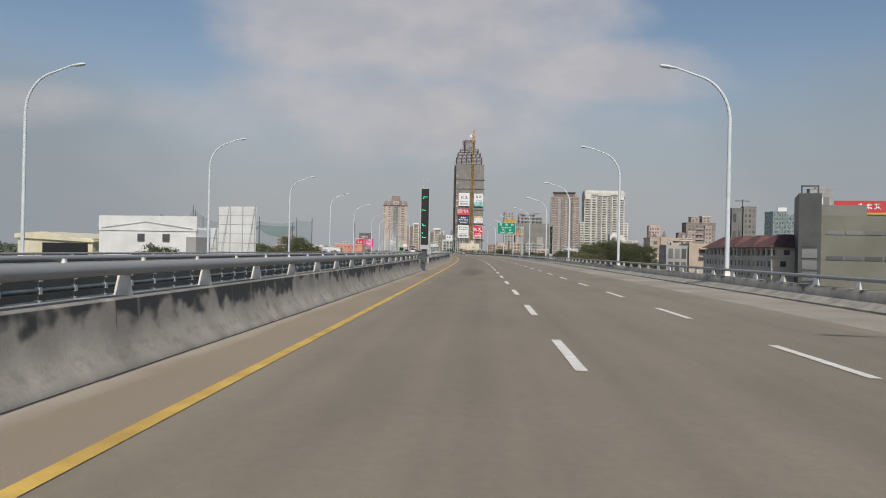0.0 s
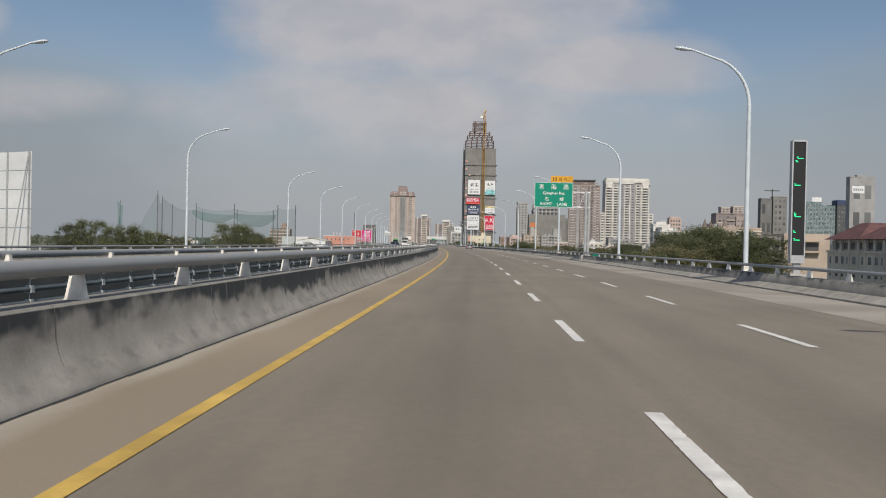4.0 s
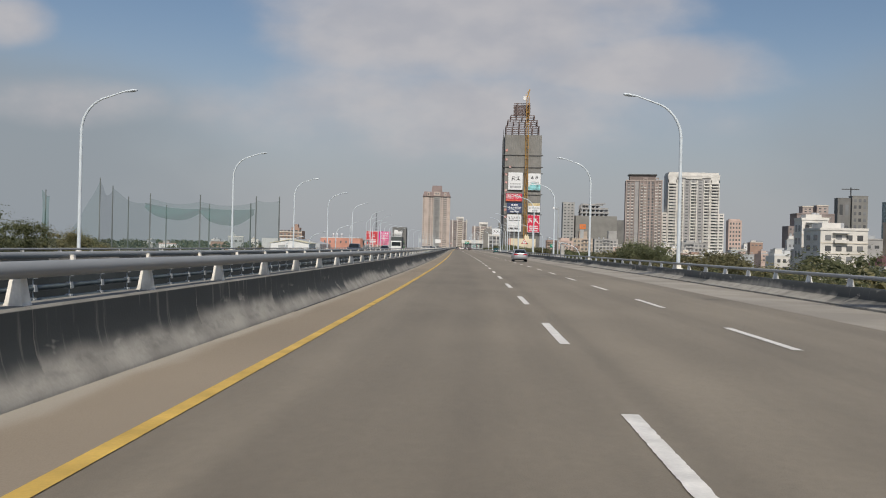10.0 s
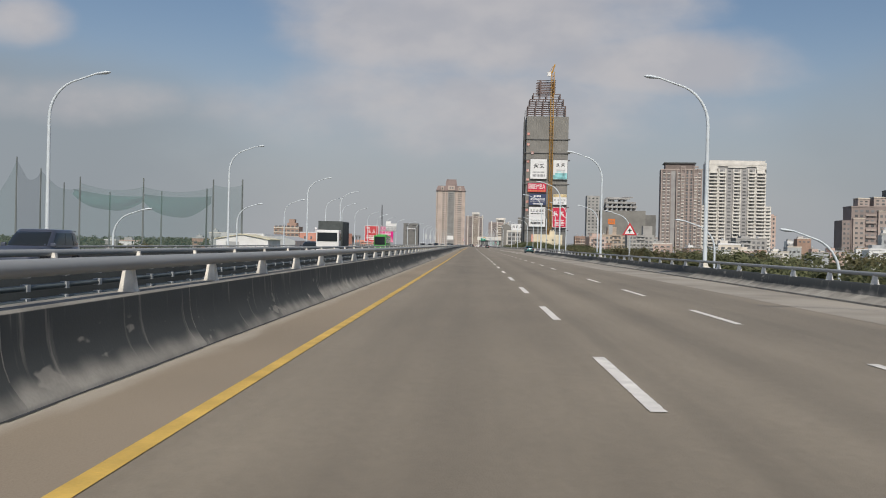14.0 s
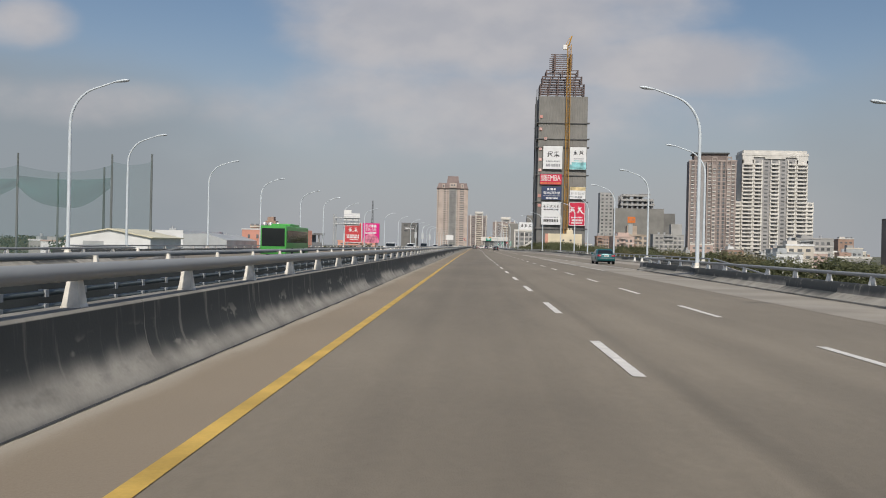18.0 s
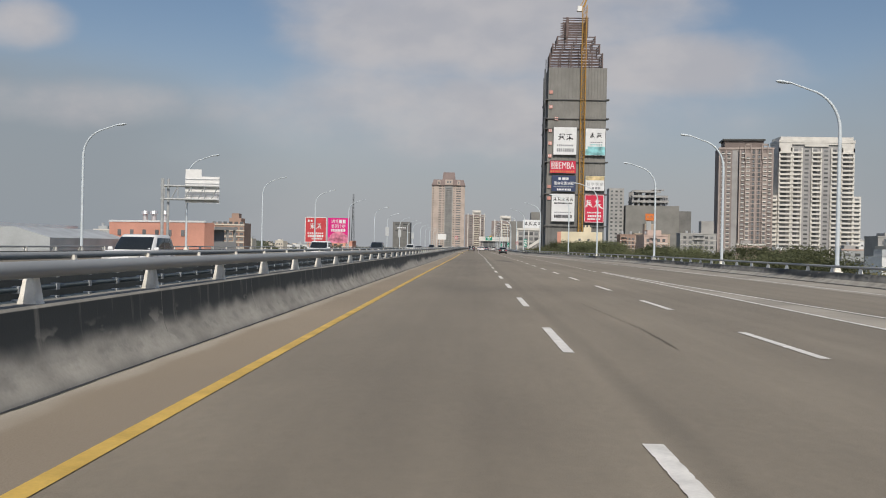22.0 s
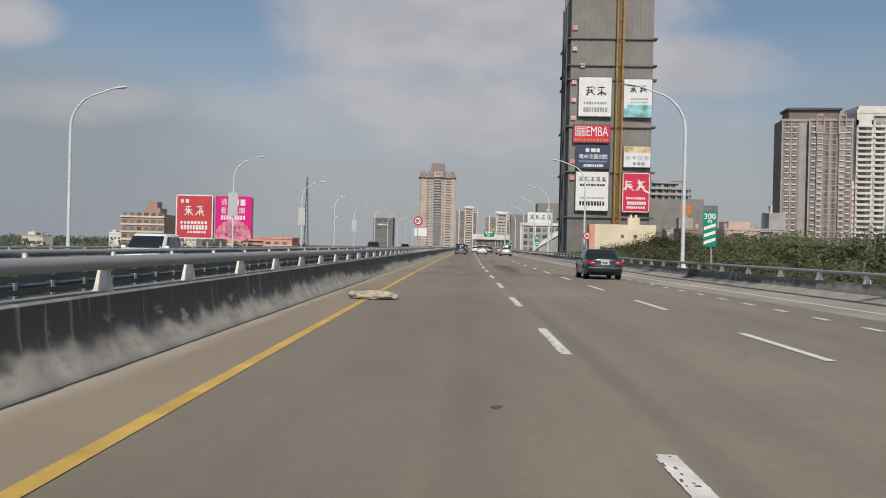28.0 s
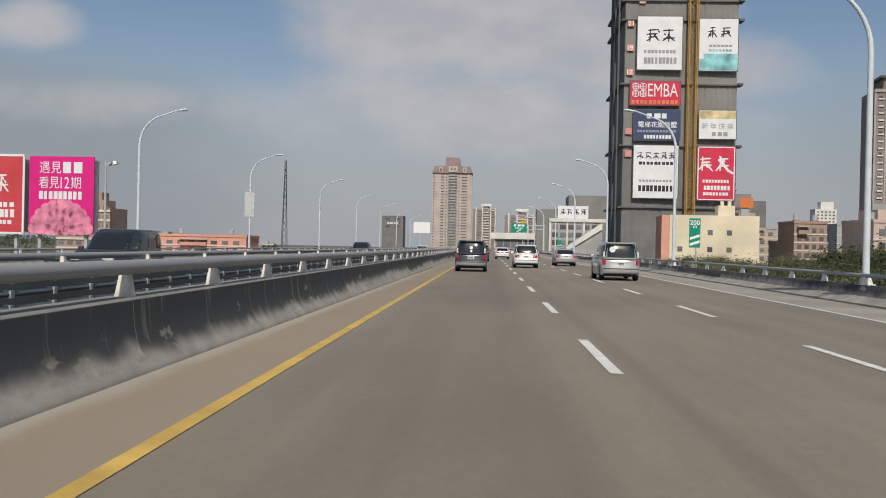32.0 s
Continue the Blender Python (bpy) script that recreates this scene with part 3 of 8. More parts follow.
tar_mark("skid_mark", "faint tyre skid mark", RUB, 840.0, 852.5, -2.9, -2.95, 0.16, 1, 0.3)
tar_mark("skid_mark", "faint tyre skid mark", RUB, 844.5, 853.0, -1.27, -1.36, 0.07, 2, 0.3)
tar_mark("skid_mark", "faint tyre skid mark", RUB, 840.0, 852.5, -1.18, -1.24, 0.07, 3, 0.3)
for i, (s0, s1, a, b, w) in enumerate(((602, 606, 1.66, 1.74, 0.09), (605.5, 614, 1.75, 1.5, 0.05), (774.5, 777.5, 2.3, 2.25, 0.12), (545.5, 547, 2.9, 2.95, 0.10),
                                        (549, 550.5, 2.75, 2.7, 0.12), (553, 555, 2.35, 2.4, 0.08), (832, 840, 1.2, 1.25, 0.09), (58, 66, 2.4, 2.2, 0.06))):
    tar_mark("crack", "dark tarred crack", TAR, s0, s1, a, b, w * 0.6, 20 + i, 0.9)
rnd_flake = random.Random(77)
for s, lat in ((831.2, -2.8), (831.5, -2.4), (832.5, -1.8), (831.9, -1.2), (833.6, -0.12), (832.4, 0.3), (835.7, 1.2), (837.6, 3.7), (830.8, -0.4), (834.5, 0.5), (839, 0.6), (843, 0.9), (354.2, -2.2), (757, -1.1), (762, 2.6), (768, 2.0), (547.8, 2.55), (551.6, 2.5), (540, 3.3), (62, -0.2)):
    k = rnd_flake.uniform(0.8, 1.3)
    tar_mark("tar_flake", "small dark flake of tar", TAR, s, s + 0.16 * k, lat, lat + 0.02, 0.075 * k, int(s * 10), 0.6)

# ---- barriers ----
# concrete profile from the road side: foot, slope, upright face, top
LEFT_PROFILE = [(-5.160, 0.0), (-5.170, 0.05), (-5.240, 0.13), (-5.320, 0.24), (-5.370, 0.36), (-5.400, 0.50), (-5.410, 0.65), (-5.420, 0.775), (-5.450, 0.80), (-5.790, 0.80), (-5.820, 0.76), (-5.810, -0.5), (-5.160, -0.5)]


def barrier(name, profile, s0, s1, shift=None, label="", mat=None):
    ss = stations(s0, s1, 6.0)
    ob = part(name, sweep(profile, s0, s1, 6.0, shift), mat or STAINED, smooth=True)
    ob.data.set_sharp_from_angle(angle=radians(40))
    n = len(profile)
    us = np.repeat(np.array(ss), n)
    base = min(z for lat, z in profile if z > -0.4)
    vs = np.tile(np.array([max(z, -0.05) - base for lat, z in profile]), len(ss))
    with_uv(ob, us, vs)
    return tagged(ob, label, "barrier", kind="structure")


def moved(profile, d_lat, d_z, mirror=False):
    out = []
    for lat, z in profile:
        lat = -lat if mirror else lat
        out.append((lat + d_lat, z + d_z))
    return list(reversed(out)) if mirror else out


bar_left = barrier("median_barrier", LEFT_PROFILE, S0, 1600, label="soot-stained concrete median barrier with pale foot")
barrier("median_barrier_opposite", moved(LEFT_PROFILE, -13.22, 0.2, mirror=True), S0, 1600, label="grimy concrete median barrier of the opposite carriageway, coloured dark as in shade", mat=SHADED_CONCRETE)
RIGHT_PROFILE = [(-0.5, -0.5), (0.25, -0.5), (0.25, 0.52), (0.22, 0.55), (-0.14, 0.55), (-0.19, 0.50), (-0.24, 0.24), (-0.62, 0.06), (-0.62, 0.0)]
barrier("outer_barrier", RIGHT_PROFILE, S0, 553.3, RAIL_R, "stained concrete outer barrier with dusty pale foot")
barrier("outer_barrier_slip", RIGHT_PROFILE, 553.6, 1600, RAIL_R, "stained concrete outer barrier beyond the slip road")
barrier("outer_barrier_opposite", [(lat * -1, z) for lat, z in reversed(RIGHT_PROFILE)], S0, 1600, RAIL_L, "concrete outer barrier of the opposite carriageway")


def post_mesh(height, wide=1.0):
    """A tapered concrete bracket that carries the pipe rail."""
    sh = Shape()
    h = height
    sh.prism([(x * wide, z) for x, z in ((-0.125, 0), (0.125, 0), (0.105, h * 0.1), (0.06, h * 0.8), (0.055, h), (-0.055, h), (-0.06, h * 0.8), (-0.105, h * 0.1))], -0.11 * wide, 0.11 * wide)
    me = sh.mesh("post")
    for v in me.vertices:
        if v.co.z > h * 0.5:
            v.co.y *= 0.7
    return me


def rail_line(owner, lat, z, radius, s0, s1, spacing, top, first=0.0, mat=None, shift=None, height=None, limit=300, wide=1.0, inset=0.0, drift=None, post=None):
    """A round pipe on brackets; brackets near the path are parts, the rest one joined part."""
    f = shift or (lambda s: 0.0)
    pipe = part("pipe_rail", sweep(ring(lat, z, radius, 14), s0, s1, 6.0, shift), mat or GALV, owner, "grey steel pipe rail", True)
    me = post_mesh(z - top, wide)
    me.materials.append(post or POST)
    k, s = 0, s0 + first
    rest = Shape()
    while s < s1:
        sp = s + (drift(s) if drift else 0.0)
        if k < limit:
            part("bracket", me, post or POST, owner, at=facing(sp, lat + f(s) + inset, top))
        else:
            m = facing(sp, lat + f(s) + inset, top)
            rest.box(-0.12, -0.12, 0, 0.12, 0.12, z - top, 0.3, m)
        k, s = k + 1, s + spacing
    if rest.v:
        tagged(part("bracket", rest, post or POST, owner), kind="stuff")
    return pipe


guard = thing("median_guardrail", "thick grey pipe rail on pale concrete brackets along the median barrier", "guardrail")
# the spans of the deck differ a little, so the brackets drift against an even row
span_drift = table((38, -0.35), (203, 0.2), (362, -0.15), (522, 0.58), (684, -0.28), (763, 0.18), (813, 0.14), (861, -0.33), (1300, -0.33))
rail_line(guard, -5.53, 1.134, 0.082, S0 + 130, 1300, 3.3845, 0.797, 1.2624, wide=0.8, inset=-0.075, drift=span_drift)
part("pipe_rail", sweep(ring(-5.53, 1.134, 0.082, 14), S0, S0 + 130, 10), GALV, guard, smooth=True)
guard_b = thing("median_guardrail", "grey pipe rail along the opposite median barrier", "guardrail")
rail_line(guard_b, -7.72, 1.178, 0.052, S0 + 130, 1300, 3.3845, 0.997, 0.4, wide=0.5, inset=0.07)
guard_r = thing("outer_guardrail", "slim grey pipe rail on white concrete brackets", "guardrail")
rail_line(guard_r, 0.0, 0.84, 0.062, S0 + 130, 553.2, 3.385, 0.548, 0.5, shift=RAIL_R, wide=0.8, post=POST_WHITE)
guard_r2 = thing("outer_guardrail", "slim grey pipe rail on white concrete brackets beside the slip road", "guardrail")
rail_line(guard_r2, 0.0, 0.84, 0.062, 553.7, 1300, 3.385, 0.548, 0.3, shift=RAIL_R, wide=0.8, post=POST_WHITE)
guard_l = thing("outer_guardrail", "slim grey pipe rail of the opposite carriageway", "guardrail")
rail_line(guard_l, 0.0, 0.84, 0.062, S0 + 130, 1300, 4.3, 0.548, 0.5, shift=RAIL_L, limit=150)

# green pipes over the slot between the two decks
fence = thing("median_pipe_fence", "low dark green pipe fence between the two median barriers", "fence")
for z in (0.70, 0.85, 1.00):
    part("pipe", sweep(ring(-6.45, z, 0.032, 8), S0, 1300, 8.0), BLUE_GREEN, fence, smooth=True)
stub = Shape().box(-0.006, -0.006, 0.3, 0.006, 0.006, 1.0).box(-0.04, -0.04, 0.66, 0.04, 0.04, 0.74, 0.2).box(-0.04, -0.04, 0.81, 0.04, 0.04, 0.89, 0.2).box(-0.04, -0.04, 0.96, 0.04, 0.04, 1.04, 0.2).mesh("fence_post")
CLAMP = material("dull_steel_clamp", (0.40, 0.42, 0.43), 0.6, 0.1, 0.06, 2.0, 0.03)
stub.materials.append(CLAMP)
for k in range(300):
    part("fence_post", stub, CLAMP, fence, at=facing(4 + 0.967 * k, -6.45))
far_stubs = Shape()
for k in range(300, 1340):
    m = facing(4 + 0.967 * k, -6.45)
    far_stubs.box(-0.04, -0.04, 0.66, 0.04, 0.04, 0.74, 0, m).box(-0.04, -0.04, 0.81, 0.04, 0.04, 0.89, 0, m).box(-0.04, -0.04, 0.96, 0.04, 0.04, 1.04, 0, m)
tagged(part("fence_post", far_stubs, CLAMP, fence), kind="stuff")
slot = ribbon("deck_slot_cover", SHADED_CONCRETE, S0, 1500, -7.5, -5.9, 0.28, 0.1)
tagged(slot, "grimy grey strip that closes the slot between the decks, with shade in its colour", "deck", kind="structure")


GREY_JOINT = material("pale_joint_mortar", (0.22, 0.21, 0.195), 0.9, 0, 0.2, 3.0, 0.2)
# cast joints in the median barrier, and the open seam along its foot
seams = Shape()
for k in range(190):
    s = 0.5 + 5.0 * k
    for (la, za), (lb, zb) in zip(LEFT_PROFILE[3:8], LEFT_PROFILE[4:9]):
        seams.add([on(s - 0.012, la + 0.004, za), on(s + 0.009, la + 0.004, za), on(s + 0.009, lb + 0.004, zb), on(s - 0.009, lb + 0.004, zb)], [(0, 1, 2, 3)])
tagged(part("cast_joint", seams, GREY_JOINT, bar_left, "pale upright cast joints"), kind="stuff")
rs_ = random.Random(8)
gap = Shape()
for k in range(1150):
    s = 1.0 + k * 0.85
    if noise.noise(Vector((s * 0.02, 3.3, 0))) < -0.12:
        continue
    w = 0.012 + 0.02 * rs_.random()
    gap.add([on(s, -5.150 - w, 0.0125), on(s, -5.150 + w, 0.0125), on(s + 0.86, -5.150 + w * rs_.uniform(0.7, 1.3), 0.0125), on(s + 0.86, -5.150 - w, 0.0125)], [(0, 1, 2, 3)])
tagged(part("foot_seam", gap, RUBBER, bar_left, "dark open seam along the foot"), kind="stuff")


# ---- street lamps ----
def lamp(at, height=10.0, reach=2.7, base_z=0.54, group="lamps along the deck", ground=None):
    """A tapered steel column that bends over into an arm with a cobra head; the arm points along +x of the pose."""
    t = thing("street_lamp", "tall pale steel street lamp with a curved arm", "street lamp", at, group)
    z0 = base_z if ground is None else ground
    bend = 1.9
    pts = [(0, 0, z0), (0, 0, height - 2.4)]
    for i in range(1, 9):
        a = math.pi / 2 * i / 8 * 0.86
        pts.append((bend * (1 - math.cos(a)), 0, height - 2.4 + 2.05 * math.sin(a)))
    x, y, z = pts[-1]
    pts.append((reach - 0.2, 0, height - 0.04))
    rad = [0.092 - 0.048 * i / (len(pts) - 1) for i in range(len(pts))]
    rad[0] = 0.11
    part("pole", Shape().tube(pts, rad, 10), LAMP_STEEL, t, smooth=True)
    sh = Shape()
    rows = []
    for u, w, h in ((-0.25, 0.05, 0.05), (0.0, 0.11, 0.07), (0.25, 0.15, 0.09), (0.45, 0.12, 0.06), (0.52, 0.05, 0.02)):
        rows.append([(reach + u, w * math.cos(2 * math.pi * j / 10), height - 0.03 + u * 0.12 + h * math.sin(2 * math.pi * j / 10)) for j in range(10)])
    vs = [p for r in rows for p in r]
    fs = [(i * 10 + j, i * 10 + (j + 1) % 10, i * 10 + 10 + (j + 1) % 10, i * 10 + 10 + j) for i in range(4) for j in range(10)]
    fs += [tuple(range(10)), tuple(reversed(range(40, 50)))]
    head = part("lamp_head", sh.add(vs, fs), LAMP_STEEL, t, "grey cobra-head luminaire", True)
    part("lens", Shape().box(reach - 0.05, -0.09, height - 0.06, reach + 0.36, 0.09, height - 0.02, 0.2), material("lamp_glass", (0.5, 0.5, 0.48), 0.2, 0, 0.02, 2, 0), head)
    part("base_plate", Shape().box(-0.22, -0.22, z0, 0.22, 0.22, z0 + 0.04).box(-0.16, -0.16, z0 + 0.04, 0.16, 0.16, z0 + 0.28, 0.35), POST, t)
    return t


POLE_SIGN = material("pale_panel", (0.5, 0.52, 0.53), 0.5, 0, 0.05, 2.0, 0.05)
LAMPS_R = [(s, 10.0) for s in (8, 42.8, 75.6, 114.9, 147.5, 181, 224, 254.2, 286.7, 318.6, 354.9, 388.0, 420.2, 458.3, 498, 530.5)]
LAMPS_R += [(557.5, 16.9), (582.6, 17.0), (607.0, 17.0), (635.7, 16.9), (658, 17.0), (681.4, 16.5), (711.0, 14.7), (738.3, 13.8), (768, 11.5), (797.7, 10.1)]
LAMPS_R += [(840.4, 10.3), (879.3, 10.0), (908.3, 9.9)] + [(s, 9.9) for s in (941, 975, 1010, 1045, 1080, 1120, 1160)]
LAMPS_L = [(8, -25.8, 1.09), (48.9, -25.6, 1.09), (82, -25.2, 1.09), (119.6, -25.4, 1.05), (149, -24.4, 1.02)]
LAMPS_L += [(s, -24.0) for s in (180, 224.5, 255, 288.3, 320.5, 356.3, 389.6, 421.6, 458, 499, 531)]
LAMPS_L += [(557, -30.5), (581, -30.6), (607.5, -31.0), (636.3, -31.0), (657.3, -30.6), (680.8, -30.05), (710.3, -29.2), (738, -26.9), (768.7, -25.5), (801.7, -23.9)]
LAMPS_L += [(842.9, -24.9), (879.6, -24.6), (911, -24.6), (941, -24.9)] + [(s, -24.2) for s in (975, 1010, 1045, 1080, 1120, 1160)]
model_lamp = lamp(facing(LAMPS_R[0][0], LAMPS_R[0][1], 0, 180), base_z=0.53)
for s, lat in LAMPS_R[1:]:
    copy_thing(model_lamp, facing(s, lat - 0.1, 0, 180))
for s, lat, *tall in LAMPS_L:
    one = copy_thing(model_lamp, facing(s, lat, 0.0, 0) @ Matrix.Diagonal((1, 1, tall[0] if tall else 1, 1)))
    if 830 < s < 960 and abs(s - 911) > 3:
        part("pole_sign", Shape().box(-0.48, -0.16, 3.9, 0.48, -0.12, 6.3), POLE_SIGN, one, "pale grey panel strapped to the pole")


# ---- writing ----
def letters(text, height, mat, parent, at, width=None, name="lettering", bold=0.0, label=""):
    """Text as a thin mesh, centred, standing in the x-z plane of the pose and read from -y."""
    cu = bpy.data.curves.new(name, "FONT")
    cu.body, cu.size, cu.align_x, cu.align_y, cu.extrude, cu.offset = text, 1.0, "CENTER", "CENTER", 0.004, bold
    cu.resolution_u = 3
    ob = bpy.data.objects.new(name, cu)
    scene.collection.objects.link(ob)
    dg = bpy.context.evaluated_depsgraph_get()
    me = bpy.data.meshes.new_from_object(ob.evaluated_get(dg))
    bpy.data.objects.remove(ob)
    co = np.array([v.co[:] for v in me.vertices]) if len(me.vertices) else np.zeros((1, 3))
    lo, hi = co.min(0), co.max(0)
    k = height / max(hi[1] - lo[1], 1e-3)
    kx = width / max(hi[0] - lo[0], 1e-3) if width else k
    mid = (lo + hi) / 2
    for v in me.vertices:
        v.co = ((v.co.x - mid[0]) * kx, -v.co.z * 0.5, (v.co.y - mid[1]) * k)
    me.materials.clear()
    me.name = name
    return part(name, me, mat, parent, label, at=at)


def bars(parent, mat, x0, x1, z, height, y, count, seed=0, name="writing_bar"):
    """Writing too small to read: a row of plain bars."""
    rnd = random.Random(seed)
    w = (x1 - x0) / count
    for i in range(count):
        a = x0 + w * i + w * 0.08
        part(name, Shape().box(a, y - 0.01, z - height / 2, a + w * (0.6 + 0.25 * rnd.random()), y, z + height / 2), mat, parent)


GREEN_SIGN = material("green_sign", (0.0, 0.25, 0.165), 0.45, 0, 0.04, 2.0, 0.0)
ORANGE_SIGN = material("orange_sign", (0.72, 0.36, 0.03), 0.45, 0, 0.04, 2.0, 0.0)
WHITE_SIGN = material("white_sign", (0.80, 0.80, 0.79), 0.45, 0, 0.03, 2.0, 0.0)
BLACK_SIGN = material("black_sign", (0.02, 0.02, 0.022), 0.5, 0, 0.03, 2.0, 0.0)
RED_SIGN = material("red_sign", (0.55, 0.025, 0.04), 0.45, 0, 0.05, 2.0, 0.0)
STEEL_GREY = material("grey_steel", (0.42, 0.435, 0.44), 0.5, 0.1, 0.08, 3.0, 0.04)
DARK_STEEL = material("dark_steel", (0.10, 0.105, 0.11), 0.5, 0.3, 0.1, 3.0, 0.05)
ALU = material("aluminium", (0.60, 0.61, 0.62), 0.35, 0.5, 0.06, 3.0, 0.03)


def glow(name, color, strength):
    m = bpy.data.materials.new(name)
    m.use_nodes = True
    b = m.node_tree.nodes["Principled BSDF"]
    b.inputs["Base Color"].default_value = (*color, 1)
    b.inputs["Emission Color"].default_value = (*color, 1)
    b.inputs["Emission Strength"].default_value = strength
    return m


LED = glow("green_led", (0.02, 0.85, 0.30), 0.9)

# ---- overhead direction sign ----
sg = thing("direction_sign", "green overhead direction sign with white lettering on a steel cantilever", "road sign", facing(200.2, 0, 0))
part("base_block", Shape().box(9.35, -0.75, 0.0, 10.35, 0.75, 0.62, 0.06), CONCRETE, sg, "concrete footing block")
for dx in (9.80, 10.16):
    part("column", Shape().tube([(dx, 0.0 + (dx - 9.99) * 1.6, 0.6), (dx, 0.0 + (dx - 9.99) * 1.6, 6.9)], 0.135, 12), STEEL_GREY, sg, "grey round steel column", True)
for i in range(6):
    z = 1.2 + i * 0.92
    part("brace", Shape().tube([(9.80, -0.25, z), (10.16, 0.25, z + 0.7)], 0.04, 6), STEEL_GREY, sg)
for z in (5.3, 6.78):
    for y in (-0.28, 0.28):
        part("arm", Shape().tube([(10.2, y, z), (4.7, y, z)], 0.062, 8), ALU, sg, "pale steel arm", True)
for i in range(9):
    x = 4.9 + i * 0.6
    part("brace", Shape().tube([(x, -0.28, 5.3), (x + (0.6 if i % 2 else 0.0), -0.28, 6.78)], 0.035, 6), ALU, sg)
pan = part("panel", Shape().box(4.68, -0.42, 5.24, 8.50, -0.36, 7.72), GREEN_SIGN, sg, "green panel with white border")
brd = Shape()
for a in ((4.70, 5.26, 8.48, 5.30), (4.70, 7.66, 8.48, 7.70), (4.70, 5.26, 4.74, 7.70), (8.44, 5.26, 8.48, 7.70)):
    brd.box(a[0], -0.426, a[1], a[2], -0.42, a[3])
part("border", brd, WHITE_SIGN, pan)
for i, ch in enumerate("青海路"):
    letters(ch, 0.52, WHITE_SIGN, pan, pose(5.38 + i * 1.21, -0.425, 7.27))
letters("Qinghai Rd.", 0.34, WHITE_SIGN, pan, pose(6.62, -0.425, 6.62), width=2.2, bold=0.012)
letters("右", 0.42, WHITE_SIGN, pan, pose(5.92, -0.425, 6.08))
letters("線", 0.42, WHITE_SIGN, pan, pose(7.38, -0.425, 6.06))
letters("RIGHT", 0.27, WHITE_SIGN, pan, pose(5.88, -0.425, 5.60), width=1.15, bold=0.012)
letters("LANE", 0.27, WHITE_SIGN, pan, pose(7.43, -0.425, 5.57), width=1.0, bold=0.012)
exit_plate = part("exit_plate", Shape().box(6.29, -0.42, 7.74, 8.48, -0.37, 8.34), ORANGE_SIGN, sg, "orange exit plate")
letters("10", 0.36, BLACK_SIGN, exit_plate, pose(6.68, -0.425, 8.03), bold=0.012)
for i, ch in enumerate("西屯二"):
    letters(ch, 0.30, BLACK_SIGN, exit_plate, pose(7.24 + i * 0.47, -0.425, 8.03))
part("catwalk_lamp", Shape().box(4.62, -0.75, 5.12, 5.1, -0.35, 5.20).box(8.2, -0.75, 5.12, 8.6, -0.35, 5.20), STEEL_GREY, sg, "small grey lamp brackets under the panel")

# ---- sign of the next exit, far ahead, and the back of one over the opposite lanes ----
sg2 = thing("direction_sign", "small green exit sign with orange plate on a steel cantilever", "road sign", facing(1046, 0, 0))
part("column", Shape().tube([(10.0, 0, 0.5), (10.0, 0, 6.4)], 0.16, 10), STEEL_GREY, sg2)
part("arm", Shape().tube([(10.0, 0, 6.1), (3.2, 0, 6.1)], 0.09, 8).tube([(10.0, 0, 5.3), (3.2, 0, 5.3)], 0.09, 8), STEEL_GREY, sg2)
p2 = part("panel", Shape().box(3.2, -0.2, 4.6, 6.4, -0.14, 6.5), GREEN_SIGN, sg2, "green panel")
part("exit_plate", Shape().box(5.0, -0.2, 6.52, 6.4, -0.14, 6.95), ORANGE_SIGN, sg2, "orange plate")
bars(p2, WHITE_SIGN, 3.6, 6.0, 6.05, 0.42, -0.2, 3, 1)
bars(p2, WHITE_SIGN, 3.9, 5.6, 5.5, 0.2, -0.2, 5, 2)
part("arrow", Shape().prism([(4.3, 4.75), (4.55, 4.75), (4.95, 5.1), (5.1, 4.95), (5.1, 5.3), (4.75, 5.3), (4.88, 5.2), (4.45, 4.9), (4.3, 4.9)], -0.21, -0.2), WHITE_SIGN, p2, "white bent arrow")

sgb = thing("direction_sign", "back of a pale direction sign on a grey steel truss gantry", "road sign", facing(679.3, -0.4, 0))
part("column", Shape().tube([(-31.6, 0, 0.8), (-31.6, 0, 7.5)], 0.16, 10).tube([(-31.2, 0.5, 0.8), (-31.2, 0.5, 7.5)], 0.13, 10), STEEL_GREY, sgb)
for z in (5.5, 6.8):
    part("chord", Shape().tube([(-31.8, 0, z), (-26.2, 0, z)], 0.09, 8).tube([(-31.8, 0.6, z), (-26.2, 0.6, z)], 0.09, 8), STEEL_GREY, sgb)
for i in range(8):
    x = -31.4 + i * 0.66
    part("brace", Shape().tube([(x, 0, 5.5), (x + 0.66 * (i % 2), 0, 6.8)], 0.05, 6), STEEL_GREY, sgb)
part("panel", Shape().box(-29.6, 0.75, 5.2, -26.2, 0.82, 7.8), WHITE_SIGN, sgb, "bare back of the sign panel")
part("panel", Shape().box(-29.6, 0.75, 7.8, -28.0, 0.82, 8.5), WHITE_SIGN, sgb, "bare back of the exit plate")
ribs = Shape()
for i in range(6):
    ribs.box(-29.6, 0.70, 5.4 + i * 0.42, -26.2, 0.75, 5.46 + i * 0.42)
part("rib", ribs, ALU, sgb)


